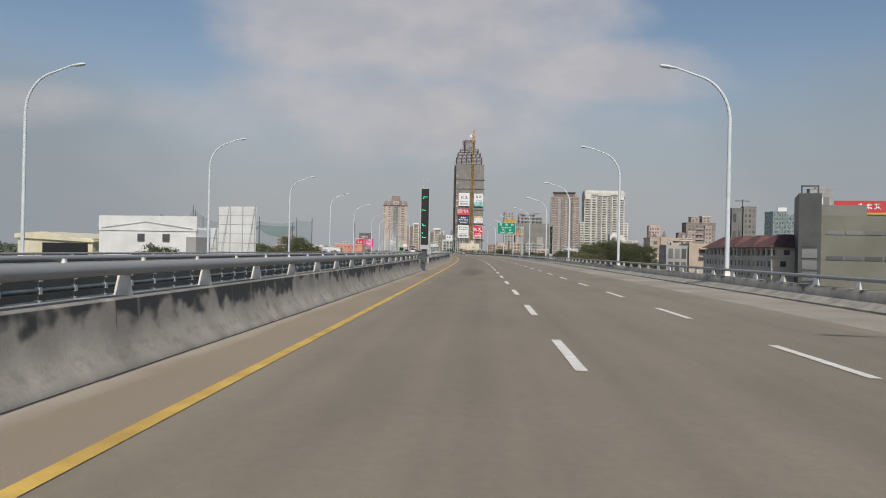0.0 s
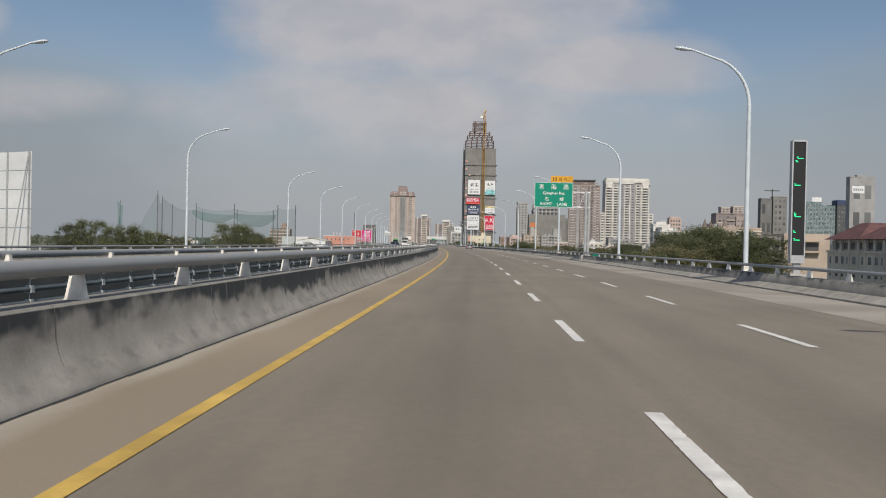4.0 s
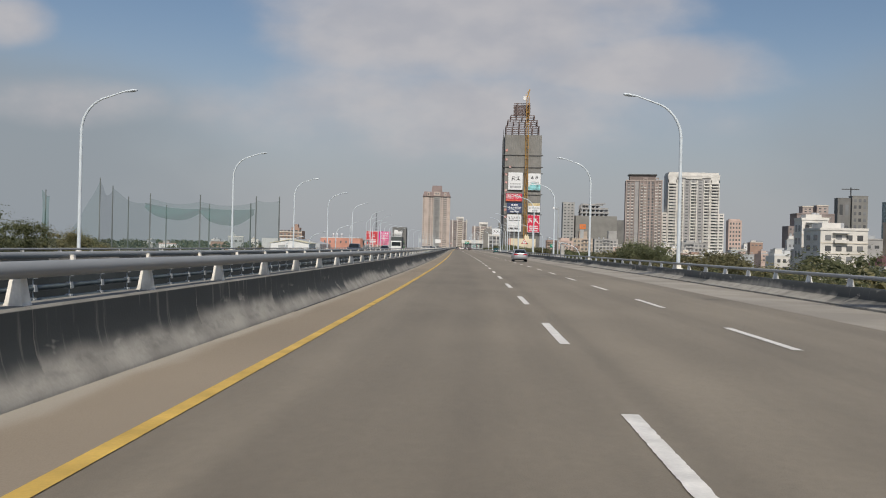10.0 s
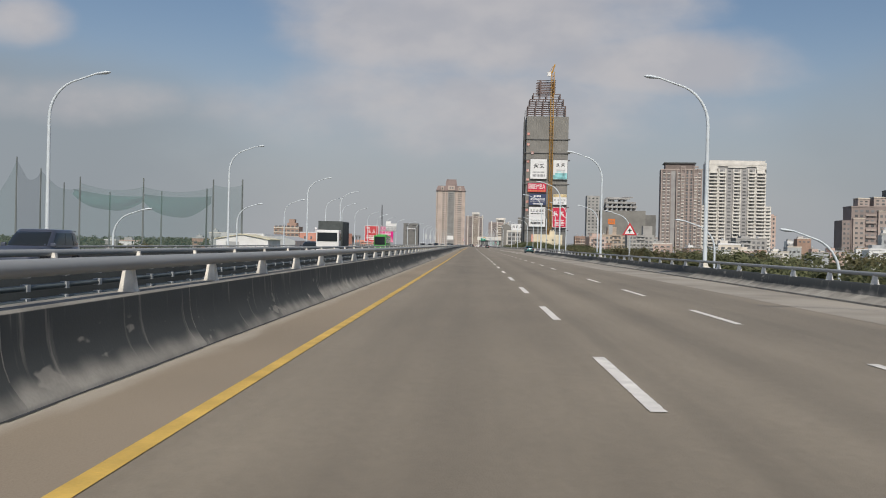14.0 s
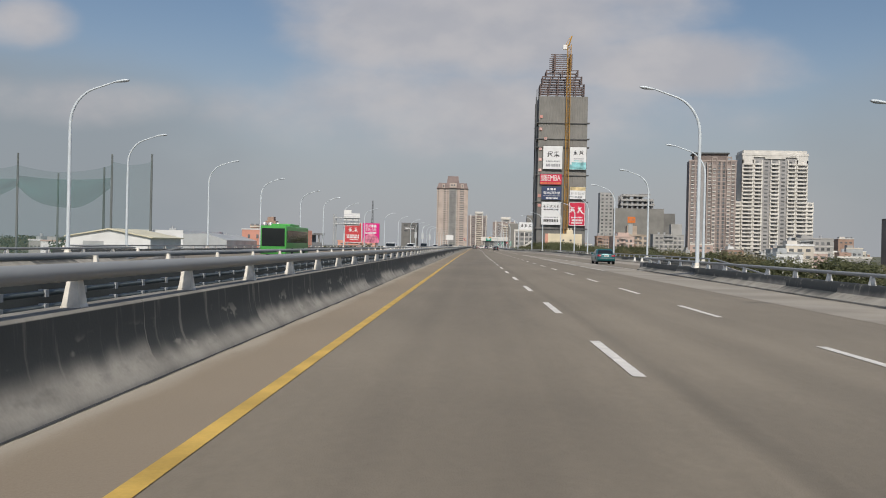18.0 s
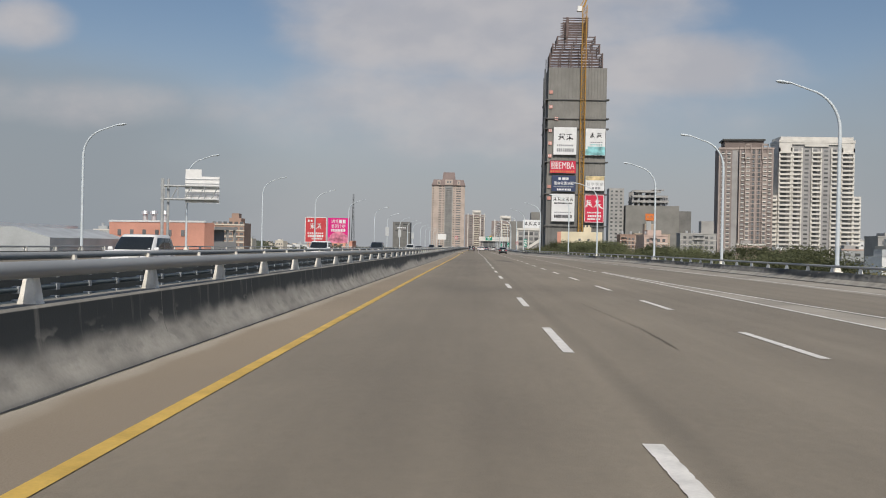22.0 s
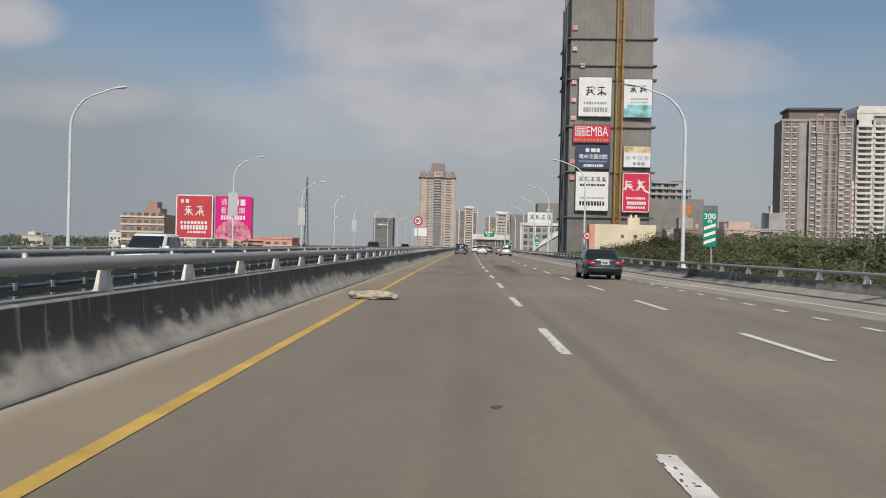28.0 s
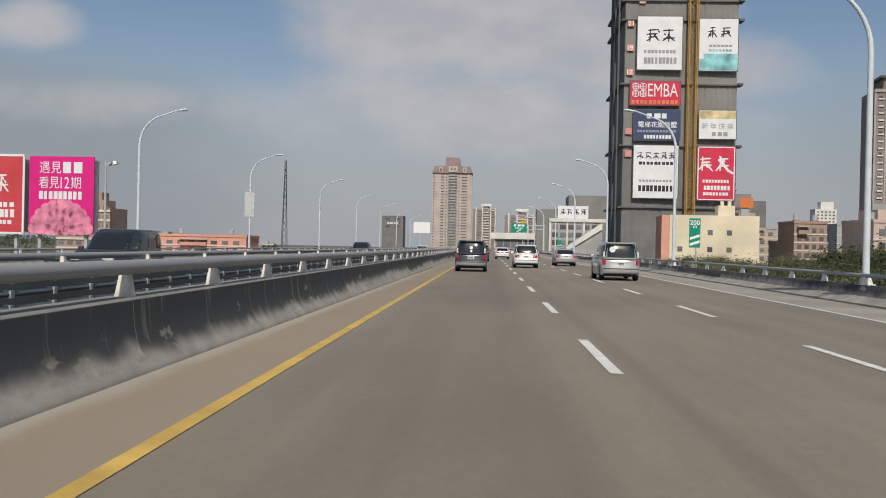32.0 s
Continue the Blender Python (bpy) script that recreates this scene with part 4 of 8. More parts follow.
# ---- message column on the median ----
def message_column(at, w, d, z0, z1, label):
    t = thing("message_sign", label, "electronic sign", at)
    part("housing", Shape().box(-w / 2, -d / 2 + 0.05, z0, w / 2, d / 2, z1), STEEL_GREY, t, "grey metal housing")
    part("screen", Shape().box(-w / 2 + 0.04, -d / 2 + 0.035, z0 + 0.3, w / 2 - 0.04, -d / 2 + 0.05, z1 - 0.06), BLACK_SIGN, t, "dark matt display")
    fr = Shape()
    for a, b in ((-w / 2 - 0.012, -w / 2 + 0.03), (w / 2 - 0.03, w / 2 + 0.012)):
        fr.box(a, -d / 2, z0 + 0.25, b, -d / 2 + 0.06, z1)
    fr.box(-w / 2, -d / 2, z0, w / 2, -d / 2 + 0.06, z0 + 0.27).box(-w / 2, -d / 2, z1 - 0.05, w / 2, -d / 2 + 0.06, z1 + 0.02)
    part("frame", fr, ALU, t, "pale metal frame")
    part("door_seam", Shape().tube([(w / 2 + 0.012, 0.02, z0 + 0.3), (w / 2 + 0.012, 0.02, (z0 + z1) / 2 - 0.1)], 0.014, 6).tube([(w / 2 + 0.012, 0.02, (z0 + z1) / 2 + 0.1), (w / 2 + 0.012, 0.02, z1 - 0.2)], 0.014, 6), ALU, t, "pale hinge strip")
    rnd = random.Random(4)
    for i, z in enumerate((0.13, 0.2, 0.34, 0.36, 0.62, 0.83, 0.86)):
        zz = z0 + 0.3 + (z1 - z0 - 0.4) * z
        x = -w * 0.33 + rnd.random() * w * 0.2
        part("led_bar", Shape().box(x, -d / 2 + 0.026, zz, x + w * (0.15 if i % 2 else 0.42), -d / 2 + 0.034, zz + 0.03).box(x - 0.02, -d / 2 + 0.026, zz + 0.05, x + 0.04, -d / 2 + 0.034, zz + 0.075), LED, t, "lit green diodes")
    return t


mc = message_column(facing(64.45, -5.07, 0, 2), 0.60, 0.5, 1.5, 5.7, "tall dark electronic travel-time display with green diodes on the median")
part("neck", Shape().box(-0.2, -0.12, 0.6, 0.14, 0.2, 1.5), DARK_STEEL, mc, "dark steel neck")
part("antenna", Shape().tube([(-0.15, 0, 5.8), (-0.15, 0, 6.5)], 0.02, 6).tube([(0.1, 0, 5.8), (0.1, 0, 6.65)], 0.02, 6), ALU, mc)
for dy in (0.75, 1.75):
    br = part("mount_box", Shape().prism([(-0.45, 0.12), (0.02, 0.1), (0.12, 0.26), (0.02, 0.95), (-0.45, 0.95)], dy - 0.32, dy + 0.32), STEEL_GREY, mc, "bolted grey steel mount over the barrier")
    bo = Shape()
    for yy in (-0.25, 0.25):
        for zz in (0.3, 0.55, 0.8):
            bo.tube([(0.0, dy + yy, zz), (0.115, dy + yy, zz)], 0.022, 6)
    part("bolt", bo, ALU, br)
cb = thing("control_cabinet", "grey steel control cabinet with a hinged door on a post", "cabinet", facing(65.8, -4.96, 0, 2))
part("body", Shape().box(-0.26, -0.25, 1.12, 0.26, 0.25, 2.0), STEEL_GREY, cb)
part("door", Shape().box(0.26, -0.22, 1.15, 0.28, 0.22, 1.97), ALU, cb, "pale hinged side door")
part("latch", Shape().box(0.28, 0.08, 1.5, 0.30, 0.16, 1.66), BLACK_SIGN, cb)
part("post", Shape().box(-0.16, -0.12, 0.5, 0.16, 0.12, 1.12), STEEL_GREY, cb)
mr = message_column(facing(142, 10.15, 0, -2), 0.5, 0.36, 1.0, 5.5, "slim dark electronic travel-time display on the outer barrier")
part("neck", Shape().box(-0.12, -0.1, 0.5, 0.12, 0.1, 1.0), STEEL_GREY, mr)
part("mount_box", Shape().box(-0.36, -0.5, 0.02, 0.3, 0.5, 0.62, 0.1), CONCRETE, mr)


# ---- small signs and poles on the barriers ----
def disc(sh, x, y0, y1, z, r, sides=28):
    return sh.tube([(x, y0, z), (x, y1, z)], r, sides)


def speed_sign(at, z, r, post_pts, label):
    t = thing("speed_sign", label, "road sign", at)
    part("post", Shape().tube(post_pts, 0.04, 8), STEEL_GREY, t, "bent grey pipe post", True)
    x = post_pts[-1][0]
    rim = part("rim", disc(Shape(), x, -0.075, -0.045, z, r), RED_SIGN, t, "red rim")
    part("plate", disc(Shape(), x, -0.081, -0.075, z, r * 0.70), WHITE_SIGN, t, "white face")
    letters("80", r * 0.78, BLACK_SIGN, t, pose(x, -0.083, z), bold=0.02)
    return t


speed_sign(facing(837.7, 0, 0), 3.72, 0.44, [(-5.72, 0.5, 1.0), (-5.75, 0.35, 1.55), (-5.88, 0, 2.0), (-5.86, 0, 4.0)], "round red and white 80 speed limit sign on a bent post")
speed_sign(facing(839.2, 0.1, 0), 2.68, 0.38, [(10.2, 0.0, 0.5), (10.2, 0, 2.9)], "round red and white 80 speed limit sign on a straight post")

w = thing("warning_sign", "white triangular warning sign with a red border", "road sign", facing(444, 10.1, 0))
part("post", Shape().tube([(0, 0, 0.5), (0, 0, 2.5)], 0.04, 8), STEEL_GREY, w)
part("border", Shape().prism([(-0.55, 2.40), (0.55, 2.40), (0, 3.35)], -0.06, -0.03), RED_SIGN, w, "red border")
part("plate", Shape().prism([(-0.38, 2.49), (0.38, 2.49), (0, 3.15)], -0.07, -0.06), WHITE_SIGN, w, "white face")
part("symbol", Shape().box(-0.05, -0.08, 2.6, 0.05, -0.07, 2.9).box(-0.14, -0.08, 2.72, 0.14, -0.07, 2.78), BLACK_SIGN, w, "dark symbol")

k9 = thing("distance_sign", "small green kilometre sign with a white number", "road sign", facing(392, 10.1, 0))
part("post", Shape().tube([(0, 0, 0.5), (0, 0, 2.1)], 0.03, 8), STEEL_GREY, k9)
part("plate", Shape().box(-0.27, -0.05, 1.72, 0.27, -0.03, 2.14), GREEN_SIGN, k9, "green plate")
letters("9", 0.27, WHITE_SIGN, k9, pose(0, -0.055, 1.93), bold=0.02)


def exit_marker(s, text, stripes):
    t = thing("exit_marker", "green exit countdown sign with slanted white stripes", "road sign", facing(s, 10.0, 0))
    part("post", Shape().tube([(0.15, 0.1, 0.5), (0.1, 0, 1.5), (0, 0, 1.9), (0, 0, 3.2)], 0.035, 8), STEEL_GREY, t, "kinked pipe post")
    pl = part("plate", Shape().box(-0.31, -0.06, 1.66, 0.31, -0.03, 3.30), GREEN_SIGN, t, "green plate")
    letters(text, 0.27, WHITE_SIGN, pl, pose(0, -0.064, 3.06), bold=0.015)
    letters("m", 0.14, WHITE_SIGN, pl, pose(0, -0.064, 2.82), bold=0.015)
    for i in range(stripes):
        z = 1.75 + i * 0.33
        part("stripe", Shape().prism([(-0.27, z), (0.27, z + 0.18), (0.27, z + 0.33), (-0.27, z + 0.15)], -0.068, -0.06), WHITE_SIGN, pl)


exit_marker(792.5, "300", 3)
exit_marker(903.5, "200", 2)
exit_marker(1003.0, "100", 1)


def camera_pole(at, h, side=-1):
    t = thing("camera_pole", "grey steel pole with traffic cameras on a short arm", "camera pole", at)
    part("pole", Shape().tube([(0, 0, 0.5), (0, 0, h)], [0.09, 0.06], 10), STEEL_GREY, t, smooth=True)
    part("arm", Shape().tube([(0, 0, h - 0.3), (side * 0.6, 0, h - 0.22)], 0.035, 8), STEEL_GREY, t)
    part("camera_housing", Shape().box(side * 0.62 - 0.11, -0.28, h - 0.24, side * 0.62 + 0.11, 0.2, h - 0.04, 0.1, Matrix.Translation((0, 0, 0))), WHITE_SIGN, t, "white camera housing")
    part("camera_housing", Shape().box(side * 0.28 - 0.08, -0.2, h - 0.22, side * 0.28 + 0.08, 0.1, h - 0.08), ALU, t, "small grey camera")
    part("base", Shape().box(-0.3, -0.45, 0.0, 0.3, 0.45, 0.72, 0.2), CONCRETE, t, "concrete footing")
    return t


camera_pole(facing(384, 10.0, 0), 6.75)
camera_pole(facing(875, 10.0, 0), 6.7)
camera_pole(facing(904, -23.9, 0), 6.0, 1)
cab = thing("control_cabinet", "pale grey cabinet on the outer barrier", "cabinet", facing(385.5, 10.75, 0))
part("body", Shape().box(-0.22, -0.3, 0.5, 0.22, 0.3, 1.95), ALU, cab)
part("door", Shape().box(-0.2, -0.32, 0.6, 0.2, -0.3, 1.9), CONCRETE, cab)
part("cap", Shape().box(-0.25, -0.34, 1.95, 0.25, 0.33, 2.02), ALU, cab, "pale cap plate")
mini = thing("number_plate_marker", "small teal reflector plate on the outer guardrail", "road sign", facing(193, 9.75, 0))
part("plate", Shape().box(-0.22, -0.3, 0.58, 0.22, -0.28, 0.76), GREEN_SIGN, mini)
part("stem", Shape().box(-0.02, -0.28, 0.55, 0.02, -0.1, 0.78), STEEL_GREY, mini)

# ---- painted 80 on each lane, and a bundle of cloth by the median ----
pale_yellow = material("faded_yellow_paint", (0.36, 0.30, 0.165), 0.7, 0, 0.25, 2.0, 0.2, 20.0)
for lat in (-1.95, 1.65, 4.95):
    letters("80", 3.4, pale_yellow, road, facing(824.3, lat, 0.012) @ pose(0, 0, 0, -90), width=1.35, name="painted_number", bold=0.025, label="faded yellow 80 painted on the lane")

cloth = material("dusty_cloth", (0.45, 0.40, 0.31), 0.95, 0, 0.18, 6.0, 0.4, 25.0)


def bundle(at):
    """A crumpled heap of sacking."""
    bm = bmesh.new()
    bmesh.ops.create_icosphere(bm, subdivisions=4, radius=1.0)
    for v in bm.verts:
        p = v.co.copy()
        n1 = noise.noise(p * 1.7 + Vector((3, 1, 0))) * 0.35 + abs(noise.noise(p * 4.1)) * 0.28
        v.co = Vector((p.x * (0.62 + n1 * 0.5), p.y * (0.42 + n1 * 0.3), max(-0.02, p.z * 0.14 + 0.10 + n1 * 0.20 - 0.06)))
    me = bpy.data.meshes.new("bundle")
    bm.to_mesh(me)
    bm.free()
    for p in me.polygons:
        p.use_smooth = True
    return tagged(part("cloth_bundle", me, cloth, at=at), "crumpled bundle of dusty beige sacking on the yellow line", "litter")


bundle(facing(773.0, -3.7, 0.02))


# ---- vehicles ----
GLASS_DARK = material("dark_car_glass", (0.018, 0.022, 0.024), 0.08, 0, 0.02, 1.0, 0.0, spec=0.7)
TYRE = material("tyre_rubber", (0.018, 0.018, 0.019), 0.85, 0, 0.1, 8.0, 0.1)
RIM = material("alloy_rim", (0.45, 0.46, 0.47), 0.35, 0.7, 0.05, 8.0, 0.0)
TAIL = material("red_tail_lamp", (0.42, 0.012, 0.02), 0.2, 0, 0.04, 4.0, 0.0, spec=0.6)
CLEAR_LAMP = material("clear_lamp", (0.6, 0.6, 0.58), 0.15, 0, 0.03, 4.0, 0.0, spec=0.6)
TRIM = material("black_plastic", (0.025, 0.026, 0.028), 0.6, 0, 0.05, 4.0, 0.05)
PLATE_W = material("white_plate", (0.72, 0.72, 0.70), 0.5, 0, 0.03, 4.0, 0.0)


def paint(name, color, metal=0.35, rough=0.28):
    m = material(name, color, rough, metal, 0.03, 1.0, 0.0, spec=0.6)
    m.node_tree.nodes["Principled BSDF"].inputs["Coat Weight"].default_value = 0.5
    m.node_tree.nodes["Principled BSDF"].inputs["Coat Roughness"].default_value = 0.06
    return m


SILVER = paint("silver_paint", (0.36, 0.375, 0.395))
DARK_GREEN = paint("dark_green_paint", (0.020, 0.032, 0.034))
WHITE_CAR = paint("white_car_paint", (0.78, 0.78, 0.77), 0.0)
GREY_CAR = paint("graphite_paint", (0.055, 0.058, 0.065))
TEAL = paint("teal_paint", (0.012, 0.12, 0.13), 0.2)
BLUE_GREY = paint("blue_grey_paint", (0.08, 0.09, 0.12))
CHAMPAGNE = paint("light_silver_paint", (0.44, 0.435, 0.42))

STYLE = {
    # length, width, belt height, roof height, rear deck height, greenhouse rear base, roof rear, roof front, screen base, nose height, wheel radius
    "sedan": dict(L=4.75, W=1.78, belt=0.93, roof=1.42, deck=0.98, gb=0.62, rr=1.32, rf=2.75, sb=3.55, nose=0.72, r=0.315, wb=(0.98, 3.75)),
    "suv": dict(L=4.4, W=1.80, belt=1.02, roof=1.66, deck=1.0, gb=0.06, rr=0.42, rf=2.5, sb=3.25, nose=0.88, r=0.35, wb=(0.85, 3.5)),
    "van": dict(L=4.9, W=1.86, belt=1.05, roof=1.80, deck=1.0, gb=0.04, rr=0.26, rf=2.9, sb=3.85, nose=0.90, r=0.34, wb=(0.9, 3.9)),
    "hatch": dict(L=4.1, W=1.70, belt=0.90, roof=1.44, deck=0.92, gb=0.10, rr=0.75, rf=2.3, sb=3.05, nose=0.72, r=0.30, wb=(0.72, 3.25)),
}


def bevelled(sh, name, width, segments=2, angle=0.5):
    me = sh.mesh(name)
    bm = bmesh.new()
    bm.from_mesh(me)
    es = [e for e in bm.edges if len(e.link_faces) == 2 and e.calc_face_angle(0) > angle]
    bmesh.ops.bevel(bm, geom=es, offset=width, segments=segments, profile=0.6, affect="EDGES", clamp_overlap=True)
    bm.to_mesh(me)
    bm.free()
    for p in me.polygons:
        p.use_smooth = True
    me.set_sharp_from_angle(angle=radians(35))
    return me


def interp(x, pairs):
    return float(np.interp(x, [p[0] for p in pairs], [p[1] for p in pairs]))


# cross-section of the lower body: share of the height, share of the half width
SECTION = ((0.0, 0.90), (0.05, 0.955), (0.2, 0.985), (0.42, 1.0), (0.62, 0.995), (0.78, 0.975), (0.89, 0.945), (0.96, 0.90), (0.995, 0.80), (1.015, 0.55), (1.025, 0.25))


def lofted_body(c):
    """Lower body with wheel arches: sections along the length, rounded in plan at both ends. Returns the mesh and the shape of the tail."""
    L, W, r = c["L"], c["W"], c["r"]
    top = [(0.0, c["deck"] - 0.03), (0.10, c["deck"])]
    if c["gb"] > 0.3:
        top += [(c["gb"] + 0.15, c["belt"] + 0.02)]
    top += [(c["rr"] + 0.5, c["belt"]), (c["sb"] - 0.15, c["belt"] - 0.005), (c["sb"] + 0.5, c["nose"] + 0.14), (L - 0.35, c["nose"] + 0.02), (L - 0.08, c["nose"] - 0.07), (L, c["nose"] - 0.13)]
    low = [(0.0, 0.34), (0.25, 0.27), (0.6, 0.22), (L - 0.6, 0.2), (L, 0.26)]
    half = lambda y: W / 2 * (1 - 0.075 * max(0, 1 - y / 0.55) ** 2 - 0.16 * max(0, 1 - (L - y) / 1.0) ** 2.2)
    tail = lambda z: interp(z, [(0.3, 0.06), (0.42, 0.0), (0.6, 0.0), (0.66, 0.045), (0.9, 0.075), (c["deck"], 0.12)])

    def bend(x, y, z, w):
        """Pulls the ends round in plan and in side view."""
        u = abs(x) / w
        if y < 0.6:
            y += (1 - y / 0.6) * (tail(z) + 0.16 * u ** 4)
        if y > L - 0.8:
            y -= (1 - (L - y) / 0.8) * (0.10 * u ** 3 + 0.25 * max(0, z - 0.55))
        return (x, y, z)

    ra = r + 0.055
    ys = sorted(set([0.0, 0.03, 0.08, 0.14] + [round(0.2 + 0.055 * i, 3) for i in range(int((L - 0.4) / 0.055) + 1)] + [L - 0.14, L - 0.07, L - 0.02, L]))
    sh = Shape()
    n = len(SECTION) * 2
    for y in ys:
        w, zt, zb = half(y), interp(y, top), interp(y, low)
        for wy in c["wb"]:
            if abs(y - wy) < ra:
                zb = max(zb, r + math.sqrt(ra * ra - (y - wy) ** 2))
        side = [(w * fx, zb + (zt - zb) * fz) for fz, fx in SECTION]
        for x, z in side + [(-x, z) for x, z in reversed(side)]:
            sh.v.append(bend(x, y, z, w))
    for i in range(len(ys) - 1):
        for j in range(n):
            a, b = i * n + j, i * n + (j + 1) % n
            sh.f.append((a, b, b + n, a + n))
    # the two end faces as grids, so that they stay round
    for i, y in ((0, ys[0]), (len(ys) - 1, ys[-1])):
        w = half(y)
        prev = None
        for k in range(len(SECTION)):
            x1, z1 = sh.v[i * n + k][0], sh.v[i * n + k][2]
            row = []
            for q in range(9):
                if q == 0:
                    row.append(i * n + n - 1 - k)
                elif q == 8:
                    row.append(i * n + k)
                else:
                    sh.v.append(bend(x1 * (q / 4 - 1), y, z1, w))
                    row.append(len(sh.v) - 1)
            if prev:
                sh.f += [(prev[q], prev[q + 1], row[q + 1], row[q]) for q in range(8)]
            prev = row
    me = sh.mesh("body", True)
    me.set_sharp_from_angle(angle=radians(50))
    return me, (lambda x, z: bend(x, 0.0, z, half(0.0))), half


def patch(grid, back):
    """A thin curved panel: a grid of points, with a skirt that goes back along a vector."""
    sh = Shape()
    rows, cols = len(grid), len(grid[0])
    sh.v = [tuple(p) for r_ in grid for p in r_]
    sh.f = [(j * cols + i, j * cols + i + 1, (j + 1) * cols + i + 1, (j + 1) * cols + i) for j in range(rows - 1) for i in range(cols - 1)]
    edge = list(range(cols)) + [j * cols + cols - 1 for j in range(1, rows)] + [(rows - 1) * cols + i for i in reversed(range(cols - 1))] + [j * cols for j in reversed(range(1, rows - 1))]
    k = len(sh.v)
    sh.v += [tuple(Vector(sh.v[i]) + Vector(back)) for i in edge]
    for i in range(len(edge)):
        j = (i + 1) % len(edge)
        sh.f.append((edge[i], edge[j], k + j, k + i))
    return sh.mesh("panel", True)


def car(style, at, body_paint, label, name="car", lower=None, lamps="wide", tall_lamps=False):
    """A car whose rear bumper lies at y = 0 and whose nose points along +y."""
    c = STYLE[style]
    L, W, r = c["L"], c["W"], c["r"]
    t = thing(name, label, "car", at, "vehicles on the road")
    me, tail_at, half = lofted_body(c)
    part("body", me, body_paint, t)
    # greenhouse: rounded plan outlines that shrink and lean in towards the roof
    wb, wr = W / 2 * 0.955, W / 2 * (0.76 if style in ("sedan", "hatch") else 0.83)
    zb, zt = c["belt"] - 0.04, c["roof"]
    P = 5.0

    def level(f):
        """Half width, rear y, front y and height at share f of the greenhouse."""
        bulge = 0.05 * math.sin(math.pi * f)
        return wb + (wr - wb) * f + bulge * 0.4, c["gb"] + (c["rr"] - c["gb"]) * f - bulge, c["sb"] + (c["rf"] - c["sb"]) * f + bulge, zb + (zt - 0.05 - zb) * f

    def outline(w, y0, y1, z, k=44):
        m, h = (y0 + y1) / 2, (y1 - y0) / 2
        pts = []
        for i in range(k):
            a = 2 * math.pi * (i + 0.5) / k
            ca, sa = math.cos(a), math.sin(a)
            pts.append((w * math.copysign(abs(ca) ** (2 / P), ca), m + h * math.copysign(abs(sa) ** (2 / P), sa), z))
        return pts

    g = Shape()
    rings = [outline(*level(f)) for f in (0, 0.2, 0.4, 0.6, 0.8, 1.0)]
    w1, y0, y1, z1 = level(1.0)
    for inset, up in ((0.015, 0.018), (0.05, 0.034), (0.12, 0.045), (0.3, 0.05)):
        rings.append(outline(w1 - inset, y0 + inset * 1.3, y1 - inset * 1.3, z1 + up))
    k = len(rings[0])
    g.v = [p for rg in rings for p in rg]
    g.f = [(i * k + j, i * k + (j + 1) % k, (i + 1) * k + (j + 1) % k, (i + 1) * k + j) for i in range(len(rings) - 1) for j in range(k)]
    g.f.append(tuple((len(rings) - 1) * k + j for j in range(k)))
    part("cabin", g.mesh("cabin", True), body_paint, t)

    def end_window(nm, front, u, f0, f1, lab):
        grid = []
        for j in range(6):
            w, ya, yb, z = level(f0 + (f1 - f0) * j / 5)
            m, h = (ya + yb) / 2, (yb - ya) / 2
            row = []
            for i in range(11):
                q = u * (i / 5 - 1)
                d = h * (1 - abs(q) ** P) ** (1 / P)
                row.append((w * q, m + d + 0.012 if front else m - d - 0.012, z + 0.006))
            grid.append(row)
        part(nm, patch(grid, (0, -0.03 if front else 0.03, -0.008)), GLASS_DARK, t, lab)

    def side_window(s, q0, q1, f0=0.14, f1=0.86):
        grid = []
        for j in range(5):
            w, ya, yb, z = level(f0 + (f1 - f0) * j / 4)
            m, h = (ya + yb) / 2, (yb - ya) / 2
            row = []
            for i in range(9):
                q = q0 + (q1 - q0) * i / 8
                row.append((s * (w * (1 - abs(q) ** P) ** (1 / P) + 0.012), m + h * q, z))
            grid.append(row)
        part("side_window", patch(grid, (-s * 0.03, 0, 0)), GLASS_DARK, t)

    end_window("rear_window", False, 0.84, 0.13 if c["gb"] > 0.3 else 0.10, 0.88, "dark tinted rear window")
    end_window("windscreen", True, 0.86, 0.1, 0.9, "dark windscreen")

    def rear_panel(nm, x0, x1, za, zc, out, mat, lab="", cols=8, rows=4):
        grid = [[(Vector(tail_at(x0 + (x1 - x0) * i / cols, za + (zc - za) * j / rows)) + Vector((0, -out, 0))) for i in range(cols + 1)] for j in range(rows + 1)]
        return part(nm, patch(grid, (0, out + 0.05, 0)), mat, t, lab)

    hw = half(0.0) * 0.975
